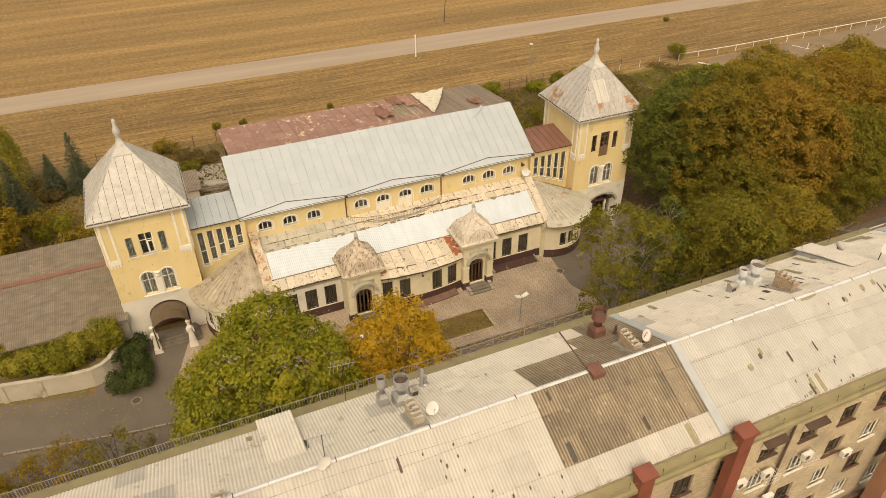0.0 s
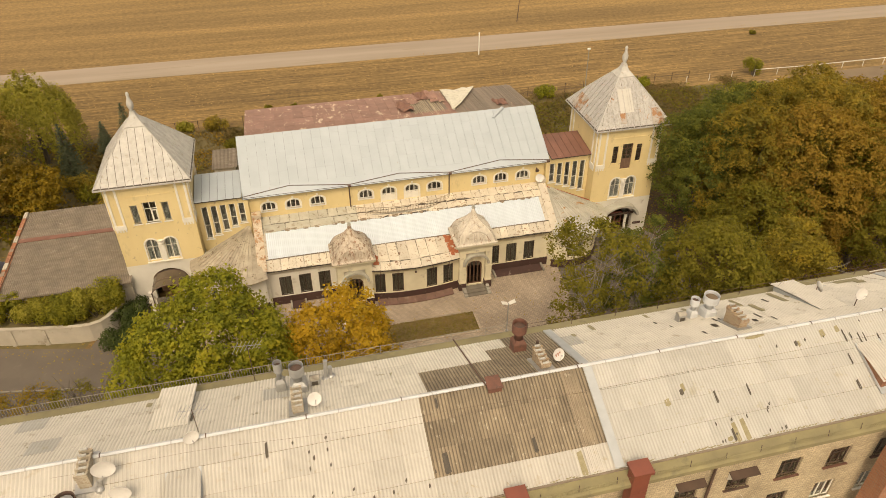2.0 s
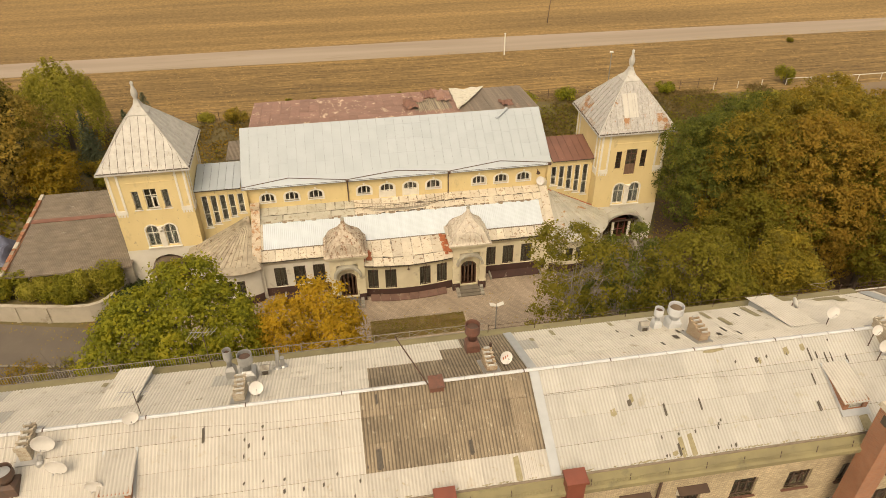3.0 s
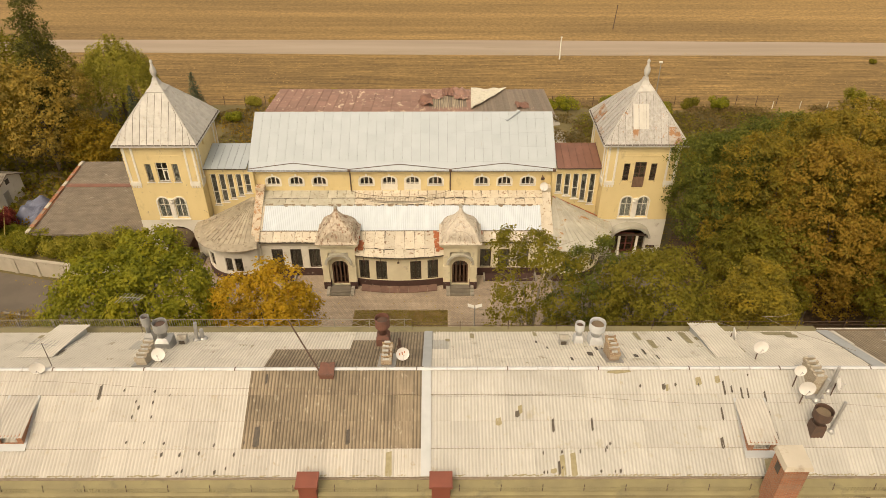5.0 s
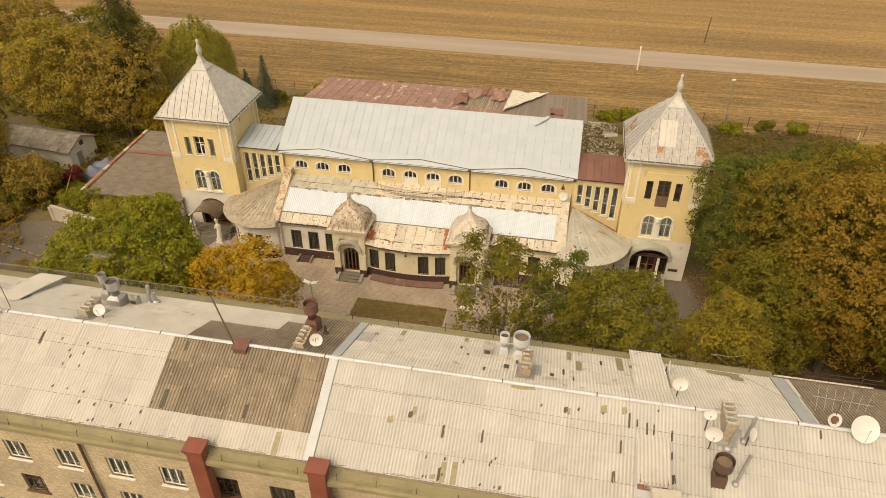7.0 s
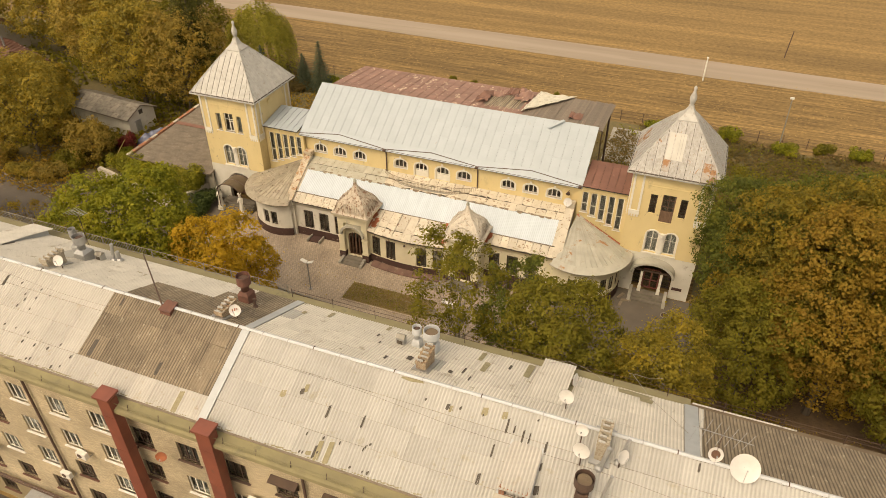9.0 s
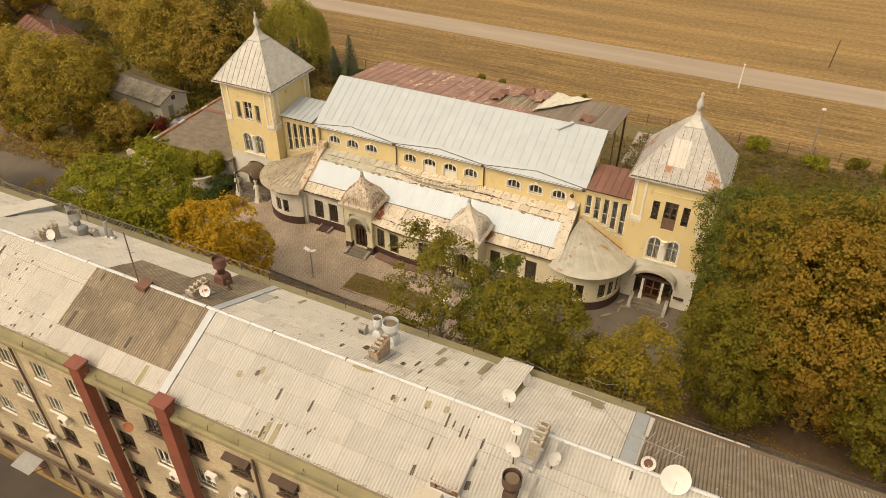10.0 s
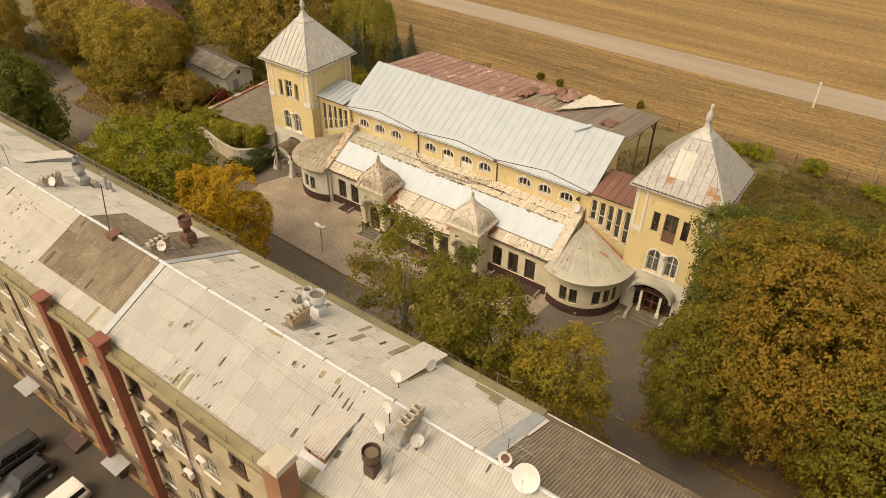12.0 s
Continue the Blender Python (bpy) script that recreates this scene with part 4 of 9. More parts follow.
def tower(cx, roof_m, wood, name, label):
    ob = thing(name, (cx, TY, 0), label, "tower", "corner towers")
    f = flat(0, -TH)
    up = [(-1.62, -1.03, 8.36, 10.26, 0), (-0.6, 0.52, 8.36 if not wood else 7.6, 10.42, 0), (0.93, 1.52, 8.36, 10.26, 0)]
    low = [(-1.32, -0.22, 4.3, 6.62, 0.55), (0.3, 1.38, 4.3, 6.62, 0.55)]
    door = [(-1.75, 1.75, GZ, 3.0, 1.35)] if wood else [(-1.6, 1.6, GZ, 3.25, 1.35)]
    part("upper_wall", wall(BM(), f, -TH, TH, 4.0, TOP, 0.4, up + low), M_YELLOW, ob)
    part("base_wall", wall(BM(), f, -TH - 0.04, TH + 0.04, GZ, 3.998, 0.42, door), M_WHITE, ob)
    for a in (90, 180, 270):
        g = flat(0, 0, a)
        h = lambda u, w, z, g=g: g(u, w + TH, z)
        lo, hi = {90: (-TH + 0.4, TH), 180: (-TH + 0.4, TH - 0.4), 270: (-TH, TH - 0.4)}[a]
        part("upper_wall", wall(BM(), h, lo, hi, 4.0, TOP, 0.4, [(-0.55, 0.55, 8.36, 10.3, 0)] if a == 180 else ()), M_YELLOW, ob)
        part("base_wall", wall(BM(), h, lo, hi, GZ, 3.998, 0.4), M_WHITE, ob)
    part("floor_slab", box(BM(), -TH + 0.4, TH - 0.4, -TH + 0.4, TH - 0.4, 3.7, 3.95), M_CONC, ob)
    for i, o in enumerate(up):
        if wood:
            w = window(ob, f, o, M_DOORB if i == 1 else M_DARKFRAME, nx=2 if i == 1 else 1, bars=(0.3, 0.55, 0.8) if i == 1 else (0.2, 0.35, 0.5, 0.65, 0.8), fw=0.08, behind=M_CURTAIN, name="balcony_door" if i == 1 else "window", label="brown wooden window frame")
            if i == 1:
                part("door_panel", cell(BM(), f, o[0] + 0.08, o[1] - 0.08, 7.66, 8.75, -0.2, -0.1), M_DOORB, w)
        else:
            w = window(ob, f, o, M_TRIM if i == 1 else M_WALLC, nx=2 if i == 1 else 1, bars=(0.66,) if i == 1 else (), fw=0.07, sill=M_TRIM, behind=M_BLIND if i != 1 else M_CURTAIN, label="white framed window")
            if i == 1:
                # one casement stands ajar
                bm = BM()
                a, b, c, d = -0.02, 0.46, 8.42, 9.6
                for q in ((a, a + 0.09, c, d), (b - 0.09, b, c, d), (a + 0.09, b - 0.09, c, c + 0.1), (a + 0.09, b - 0.09, d - 0.09, d)):
                    cell(bm, f, *q, -0.11, -0.05)
                part("casement", bm, M_TRIM, w, "white plastic casement")
    for i, o in enumerate(low):
        window(ob, f, o, M_TRIM, nx=2, bars=(0.62,), fw=0.08, surround=M_TRIM, behind=M_BLIND, label="arched white window")
    # ledge and bracket between the arched windows
    bm = BM()
    cell(bm, f, -1.5, 1.55, 4.12, 4.24, 0.0, 0.16)
    cell(bm, f, -0.14, 0.22, 4.24, 6.0, 0.001, 0.1)
    lathe(bm, [(0.16, 0), (0.24, 0.12), (0.2, 0.4), (0.28, 0.5)], f(0.04, 0.06, 6.0), 10)
    part("window_ledge", bm, M_TRIM, ob)
    # corner pilasters: paired strips with a fringe
    for s in (-1, 1):
        for a in (0, 90, 180, 270):
            g = flat(0, 0, a)
            h = lambda u, w, z, g=g: g(u, w + TH, z)
            for u in (TH - 0.2, TH - 0.95):
                q = (s * u - 0.09, s * u + 0.09)
                part("pilaster", cell(BM(), h, q[0], q[1], 8.4, TOP - 0.25, 0.001, 0.07), M_TRIM, ob)
            c0, c1 = sorted((s * (TH - 0.1), s * (TH - 1.06)))
            part("pilaster_base", cell(BM(), h, c0, c1, 7.98, 8.4, 0.002, 0.1), M_TRIM, ob)
            for k in range(4):
                x = c0 + 0.12 + k * 0.24
                part("tassel", cell(BM(), h, x - 0.07, x + 0.07, 7.72, 7.98, 0.002, 0.06), M_TRIM, ob)
    bm = BM()
    for a in (0, 90, 180, 270):
        g = flat(0, 0, a)
        h = lambda u, w, z, g=g: g(u, w + TH, z)
        cell(bm, h, -TH - 0.12, TH + 0.12, TOP - 0.25, TOP, 0.002, 0.16)
        for k in range(22):
            u = -TH + 0.1 + k * (2 * TH - 0.2) / 21
            cell(bm, h, u - 0.07, u + 0.07, TOP - 0.4, TOP - 0.25, 0.002, 0.12)
        if a == 0:
            cell(bm, h, -1.95, 1.95, 11.05, 11.15, 0.002, 0.05)
    part("cornice", bm, M_YELLOW, ob)
    # roof: a slightly hollow pyramid, its sheets with standing seams
    E_ = 3.93
    def half(z):
        k = (z - TOP) / (16.5 - TOP)
        return E_ * (1 - k) + 0.62 * k + 0.06 * math.sin(math.pi * k)
    lv = [TOP + 0.02, TOP + 0.42, 13.75, 14.7, 15.65, 16.5]
    roof = part("roof", lathe(BM(), [(E_, TOP - 0.02), (E_, TOP + 0.04)] + [(half(z) - 0.03, z) for z in lv[1:]], n=4, sq=True), M_UNDER, ob, "pyramid roof of weathered tin sheets")
    part("eaves_trim", lathe(BM(), [(E_ + 0.03, TOP - 0.1), (E_ + 0.03, TOP + 0.03), (E_ - 0.06, TOP + 0.06), (E_ - 0.06, TOP - 0.1)], sq=True), M_TOWERROOF, roof)
    nc = 12
    for a in (0, 90, 180, 270):
        g = flat(0, 0, a)
        for i in range(nc):
            for z0, z1 in zip(lv, lv[1:]):
                z1 -= 0.01
                h0, h1 = half(z0), half(z1)
                u0, u1 = -E_ + 2 * E_ * i / nc + 0.024, -E_ + 2 * E_ * (i + 1) / nc - 0.024
                c = lambda u, hh: max(-hh, min(hh, u))
                if min(abs(u0), abs(u1)) > h0 - 0.05:
                    continue
                p = [g(c(u0, h0), h0, z0), g(c(u1, h0), h0, z0), g(c(u1, h1), h1, z1), g(c(u0, h1), h1, z1)]
                dz = 0.02
                bm = BM()
                p = [Vector(v) + Vector((0, 0, dz)) for v in p]
                q = [v for k, v in enumerate(p) if (v - p[k - 1]).length > 0.03]
                if len(q) < 3:
                    continue
                slab(bm, [tuple(v) for v in q], 0.03)
                if abs(u1) < h1:
                    k0, k1 = p[1], p[2]
                    e = Vector(g(0.018, 0, 0))
                    upv = Vector((0, 0, 0.05))
                    hexa(bm, [k0 - e, k0 + e, k1 + e, k1 - e, k0 - e + upv, k0 + e + upv, k1 + e + upv, k1 - e + upv])
                row = lv.index(z0)
                bad = wood and (a == 270 and (i in (2, 3, 4) and row < 2 or i in (7, 8) and row == 0) or a == 0 and (i in (9, 10) and row < 2 or i == 4 and row == 1))
                part("roof_sheet", bm, M_RUSTPART if bad else roof_m, roof)
    for sx, sy in ((1, 1), (1, -1), (-1, 1), (-1, -1)):
        part("hip_roll", tube(BM(), [(sx * half(z), sy * half(z), z + 0.03) for z in lv], 0.05, 6), M_TOWERROOF, roof)
    part("cap", lathe(BM(), [(0.82, 16.2), (0.86, 16.34), (0.7, 16.5), (0.42, 16.8), (0.26, 17.15), (0.2, 17.4)], sq=True), M_TOWERROOF, roof)
    part("finial", lathe(BM(), [(0.2, 17.35), (0.24, 17.4), (0.14, 17.5), (0.2, 17.62), (0.29, 17.95), (0.27, 18.2), (0.14, 18.55), (0.1, 18.75), (0.15, 18.86), (0.13, 19.0), (0.03, 19.12)], n=14), M_TOWERROOF, roof, "turned tin finial", smooth=True)
    return ob


tower(-TC, M_TOWERROOF, False, "west_tower", "yellow corner tower with pale tin pyramid roof")
tr = tower(TC, M_RUSTROOF, True, "east_tower", "yellow corner tower with peeling rusty pyramid roof")
roof = [c for c in tr.children if c.name.startswith("roof")][0]
bm = BM()
for u in (-1.2, -0.72, -0.24):
    p = [(u, -2.95, 13.52), (u + 0.45, -2.95, 13.52), (u + 0.45, -1.5, 15.35), (u, -1.5, 15.35)]
    slab(bm, [(x, y - 0.05, z + 0.09) for x, y, z in p], 0.04)
part("new_sheet", bm, M_NEWTIN, roof, "patch of new white sheets")

# ---- links between hall and towers


def link(x0, x1, roof_m, name, label):
    ob = thing(name, (0, 0, 0), label, "building", "links to the towers")
    f = flat(0, -1.9)
    n, o = 5, []
    for i in range(n):
        u = x0 + 0.45 + (x1 - x0 - 1.35) * i / (n - 1)
        k = i if x0 < 0 else n - 1 - i
        o.append((u - 0.05, u + 0.55, 5.05 + 0.33 * k, 8.5, 0))
    part("front_wall", wall(BM(), f, x0, x1, GZ, 8.9, 0.35, o), M_YELLOW, ob)
    part("back_wall", box(BM(), x0, x1, 1.2, 1.5, GZ, 9.72), M_YELLOW, ob)
    # grey cloth here also stands in for pale reflections in the panes
    for a in o:
        window(ob, f, a, M_TRIM, nx=1, bars=(0.42,), fw=0.085, depth=0.1, sill=M_TRIM, behind=M_NET, label="tall narrow window")
    x0, x1 = (x0, -14.97) if x0 < 0 else (14.87, x1)
    part("frieze", cell(BM(), f, x0, x1, 8.902, 9.16, -0.35, 0.02), M_YELLOW, ob)
    deck = part("roof", slab(BM(), [(x0, -2.25, 9.28), (x1, -2.25, 9.28), (x1, 1.7, 9.95), (x0, 1.7, 9.95)], 0.12), M_UNDER, ob)
    c = 6
    w = (x1 - x0) / c
    p = math.atan2(0.67, 3.95)
    for i in range(c):
        bm = BM()
        box(bm, 0.025, w - 0.025, -0.04, 4.03, 0.002, 0.016)
        box(bm, w - 0.012, w + 0.012, -0.04, 4.03, 0.016, 0.055)
        part("roof_panel", bm, roof_m, deck, at=(x0 + i * w, -2.25, 9.285)).rotation_euler = (p, 0, 0)
    return ob


link(-19.13, -14.52, M_HALLROOF, "west_link", "yellow link wing with tall narrow windows, grey roof")
link(14.52, 19.13, M_REDROOF, "east_link", "yellow link wing with tall narrow windows, red-brown roof")

# ---------------------------------------------------------------- low front range: veranda, porches, round pavilions
ver = thing("veranda", (0, 0, 0), "single-storey cream veranda with flaking tin roof and skylight", "building")
VY = -6.25
f = flat(0, VY)
PW, PX = 1.55, (-5.95, 5.5)   # porches: half width and centres
left = [(-12.75, -11.65, 0.42, 2.66, 0), (-10.95, -9.85, 0.42, 2.66, 0), (-9.15, -8.05, 0.42, 2.66, 0)]
right = [(7.5, 8.55, 0.42, 2.66, 0), (9.25, 10.35, 0.42, 2.66, 0), (11.1, 12.2, 0.42, 2.66, 0)]


def bow(x):
    """Front of the middle bay."""
    k = (x + 0.32) / 4.0
    return -8.3 + 0.42 * k * k


fb = lambda u, w, z: (u, bow(u) - w, z)
mid = [(-4.1, -3.15, 0.42, 2.66, 0), (-2.5, -1.45, 0.42, 2.66, 0), (0.75, 1.8, 0.42, 2.66, 0), (2.4, 3.4, 0.42, 2.66, 0)]
for g, a, b, o, m, du in ((f, -14.0, PX[0] - PW, left, M_WHITE, 50), (f, PX[1] + PW, 14.0, right, M_CREAM, 50), (fb, PX[0] + PW, PX[1] - PW, mid, M_CREAM, 0.8)):
    part("front_wall", wall(BM(), g, a, b, 0.4, 3.6, 0.35, o, du), m, ver)
    bm = BM()
    n = 8 if du < 10 else 1
    for i in range(n):
        cell(bm, g, a + (b - a) * i / n, a + (b - a) * (i + 1) / n, GZ, 0.398, -0.35, 0.05)
    part("plinth", bm, M_PLINTH, ver)
    for q in o:
        window(ver, g, q, M_DARKFRAME, nx=2, fw=0.07, depth=0.14, behind=M_CURTAIN, label="brown window with drawn curtains")
# fascia: slanted band under the eaves
def fascia(g, a, b, n, zt, zb, wo, wi, m):
    bm = BM()
    for i in range(n):
        u0, u1 = a + (b - a) * i / n, a + (b - a) * (i + 1) / n
        hexa(bm, [g(u0, wi, zb), g(u1, wi, zb), g(u1, wi - 0.05, zb), g(u0, wi - 0.05, zb), g(u0, wo, zt), g(u1, wo, zt), g(u1, wo - 0.05, zt), g(u0, wo - 0.05, zt)])
    return part("fascia", bm, m, ver)


fascia(f, -14.0, PX[0] - PW, 1, 3.72, 3.1, 0.42, 0.03, M_WHITE)
fascia(f, PX[1] + PW, 14.0, 1, 3.72, 3.1, 0.42, 0.03, M_CREAM)
fascia(fb, PX[0] + PW, PX[1] - PW, 10, 3.42, 2.85, 0.5, 0.03, M_CREAM)


def seamed(parent, x0, x1, top, foot, n, m, name="roof_panel", rows=1, rag=0.0):
    """Panels with seams between two edge lines: top(x) and foot(x) give (y, z). rag: how far their feet have crumbled."""
    rr = random.Random(int(x0 * 31) + n)
    for i in range(n):
        a, b = x0 + (x1 - x0) * i / n, x0 + (x1 - x0) * (i + 1) / n
        for r in range(rows):
            k0, k1 = r / rows, (r + 1) / rows
            def at(x, k):
                (ty, tz), (fy, fz) = top(x), foot(x)
                return (x, ty + (fy - ty) * k, tz + (fz - tz) * k)
            bm = BM()
            e = 0.024
            if rag:
                q0, q1, q2 = (k1 - rag * rr.random() ** 2 for _ in range(3))
                lift = rr.uniform(0, 0.05)
                mid_x = a + (b - a) * rr.uniform(0.3, 0.7)
                f0, f1, f2 = at(a + e, q0), at(mid_x, q1), at(b - e, q2)
                slab(bm, [at(a + e + rr.uniform(0, 0.05), k0 + 0.3 * rag * rr.random() ** 2), at(b - e - rr.uniform(0, 0.05), k0 + 0.3 * rag * rr.random() ** 2), (f2[0], f2[1], f2[2] + lift), (f1[0], f1[1], f1[2] + lift), (f0[0], f0[1], f0[2] + lift)], 0.03)
            else:
                slab(bm, [at(a + e, k0), at(b - e, k0), at(b - e, k1), at(a + e, k1)], 0.03)
            p, q = Vector(at(b, k0)), Vector(at(b, k1))
            s, up = Vector((0.018, 0, 0)), Vector((0, 0, 0.045))
            hexa(bm, [p - s, p + s, q + s, q - s, p - s + up, p + s + up, q + s + up, q - s + up])
            part(name, bm, m, parent)


def under(parent, x0, x1, top, foot, n=12, t=0.1):
    bm = BM()
    for i in range(n):
        a, b = x0 + (x1 - x0) * i / n, x0 + (x1 - x0) * (i + 1) / n
        slab(bm, [(a, top(a)[0], top(a)[1] - 0.035), (b, top(b)[0], top(b)[1] - 0.035), (b, foot(b)[0], foot(b)[1] - 0.035), (a, foot(a)[0], foot(a)[1] - 0.035)], t)
    return part("roof", bm, M_UNDER, parent, "flaking beige tin roof")


sk_t, sk_f = (lambda x: (-3.45, 5.87)), (lambda x: (-5.76, 4.5))
d = under(ver, -13.75, 13.85, lambda x: (WY, 6.42), lambda x: (-3.5, 5.84))
up_t, up_m, up_f = (lambda x: (WY, 6.42)), (lambda x: (-2.55, 6.14)), (lambda x: (-3.52, 5.88))
seamed(d, -13.75, -4.75, up_t, up_m, 10, M_GREYTIN, rag=0.06)
seamed(d, -4.75, 13.85, up_t, up_m, 21, M_BEIGEROOF, rag=0.2)
seamed(d, -13.75, -4.75, up_m, up_f, 4, M_GREYTIN, rag=0.15)
seamed(d, -4.75, 13.85, up_m, up_f, 19, M_BEIGEROOF, rag=0.3)
side_t, side_f = (lambda x: (-5.7, 4.42)), (lambda x: (VY - 0.44, 3.76))
d = under(ver, -13.75, PX[0] - PW, side_t, side_f)
seamed(d, -13.75, PX[0] - PW, side_t, side_f, 9, M_BEIGEROOF, rag=0.06)
d = under(ver, PX[1] + PW, 13.85, side_t, side_f)
seamed(d, PX[1] + PW, 13.85, side_t, side_f, 9, M_BEIGEROOF, rag=0.06)
mid_t, mid_f = side_t, (lambda x: (bow(x) - 0.52, 3.46))
d = under(ver, PX[0] + PW - 0.1, PX[1] - PW + 0.1, mid_t, mid_f)
seamed(d, PX[0] + PW - 0.1, PX[1] - PW + 0.1, mid_t, lambda x: (bow(x) + 0.35, 3.79), 9, M_BEIGEROOF, rag=0.08)
seamed(d, PX[0] + PW - 0.1, PX[1] - PW + 0.1, lambda x: (bow(x) + 0.35, 3.785), mid_f, 9, M_BEIGEROOF, rag=0.06)
for x0, x1, num in ((-4.5, -3.7, 14), (3.1, 3.9, 16), (7.0, 7.5, 9)):
    rr = random.Random(int(x0 * 10))
    for i in range(num):
        bm = BM()
        u, k = rr.uniform(x0, x1), i / num
        foot_y, foot_z = (bow(u) + 0.1, 3.7) if x1 < 5 else (VY - 0.1, 3.93)
        y, z = side_t(0)[0] + (foot_y - side_t(0)[0]) * k, 4.43 + (foot_z - 4.43) * k
        w = rr.uniform(0.15, 0.3)
        slab(bm, [(u - w, y, z + 0.028), (u + w, y - 0.05, z + 0.028), (u + w * 0.8, y - 0.4, z - 0.06), (u - w * 0.9, y - 0.36, z - 0.05)], 0.02)
        part("bare_sheet", bm, M_RUST, d, "rusted strip with the paint gone")
# skylight of corrugated plastic
sky_l = thing("skylight", (0, 0, 0), "long strip of bright white corrugated plastic sheeting", "skylight")
ns = 22
for i in range(ns):
    a, b = -13.42 + 26.72 * i / ns, -13.42 + 26.72 * (i + 1) / ns
    bm = BM()
    def fs(u, v):
        (ty, tz), (fy, fz) = sk_t(u), sk_f(u)
        return (u, ty + (fy - ty) * v, tz + (fz - tz) * v + 0.02 * math.sin(2 * math.pi * u / 0.18) + (0.006 if i % 2 else 0))
    grid_sheet(bm, fs, a - 0.02, b + 0.02, 0, 1, 28, 1)
    part("plastic_sheet", bm, M_POLY, sky_l, smooth=True)
bm = BM()
slab(bm, [(-13.42, -3.45, 5.79), (13.3, -3.45, 5.79), (13.3, -5.76, 4.42), (-13.42, -5.76, 4.42)], 0.1)
part("rafter_deck", bm, M_WOOD, sky_l)
rr = random.Random(57)
# Scraps added in place of the rotted dark gaps in the ragged sheet edge.
felt = thing("torn_felt", (0, 0, 0), "ragged brown scraps along the top of the skylight", "roofing felt")
M_SCRAP = mat("torn_felt", (0.30, 0.235, 0.165), (0.17, 0.125, 0.085), scale=6, rough=1, bump=0.5, bscale=12, stain=(0.36, 0.30, 0.22), amount=0.1, sscale=5)
u = -13.3
while u < 13.0:
    wd = rr.uniform(0.15, 0.7)
    y0, y1 = -3.38 + rr.uniform(-0.04, 0.06), -3.46 - rr.uniform(0.0, 0.12)
    p = [(u, y0), (u + wd, y0 + rr.uniform(-0.05, 0.05)), (u + wd * 0.93, y1), (u + wd * 0.55, y1 - rr.uniform(-0.06, 0.08)), (u + wd * 0.1, y1 + rr.uniform(0, 0.06))]
    part("felt_scrap", slab(BM(), [(x, y, 5.93 + (y + 3.45) * 0.59) for x, y in p], 0.02), M_SCRAP, felt)
    u += wd + (rr.uniform(0.2, 1.0) if rr.random() < 0.45 else 0.02)

d = under(ver, 13.3, 13.88, sk_t, sk_f, n=1)
seamed(d, 13.3, 13.88, sk_t, sk_f, 1, M_BEIGEROOF)
d = under(ver, -13.75, -13.42, sk_t, sk_f, n=1)
seamed(d, -13.75, -13.42, sk_t, sk_f, 1, M_BEIGEROOF)

# balcony railing before the two doors
rail = thing("balcony_railing", (-0.3, -1.5, 6.0), "bowed wrought-iron balcony railing", "railing")
def ry(x):
    return -0.15 - 1.55 * math.sqrt(max(0, 1 - (x / 4.95) ** 2))
m_ = 36
for z in (0.18, 0.72):
    xs = [-4.9 + 9.8 * i / m_ for i in range(m_ + 1)]
    part("rail", tube(BM(), [(x, ry(x), z) for x in xs], 0.025, 4), M_RAILING, rail)
for i in range(64):
    x = -4.85 + 9.7 * i / 63
    part("baluster", rod(BM(), (x, ry(x), 0.05), (x, ry(x), 0.72), 0.014, n=4), M_RAILING, rail)
bm = BM()
for i in range(m_):
    a, b = -4.9 + 9.8 * i / m_, -4.9 + 9.8 * (i + 1) / m_
    slab(bm, [(a, 0, 0.06), (b, 0, 0.06), (b, ry(b) - 0.08, 0.04), (a, ry(a) - 0.08, 0.04)], 0.18)
part("balcony_slab", bm, M_CONC, rail)

# sloping parapets at both ends of the veranda
for s, nm in ((-1, "west"), (1, "east")):
    pz = [(-1.7, 6.75), (-2.3, 6.7), (-6.75, 3.95), (-6.75, 3.0), (-1.7, 3.0)]
    bm = prism(BM(), [(s * 13.7, y, z) for y, z in pz], [(s * 14.3, y, z) for y, z in pz])
    part("parapet", bm, M_WHITE if s < 0 else M_CREAM, ver)
    bm = slab(BM(), [(s * 13.6, -2.25, 6.76), (s * 14.4, -2.25, 6.76), (s * 14.4, -6.85, 3.98), (s * 13.6, -6.85, 3.98)], 0.05)
    box(bm, s * 14.0 - 0.42, s * 14.0 + 0.42, -2.35, -1.62, 6.72, 7.2)
    part("coping", bm, M_COPING if s < 0 else M_BEIGEROOF, ver, "rust-flaked coping sheet")
    part("wall_pier", box(BM(), s * 14.0 - 0.35, s * 14.0 + 0.35, VY - 0.3, VY + 0.5, GZ, 3.7), M_WHITE if s < 0 else M_CREAM, ver)

# porches with ogee roofs


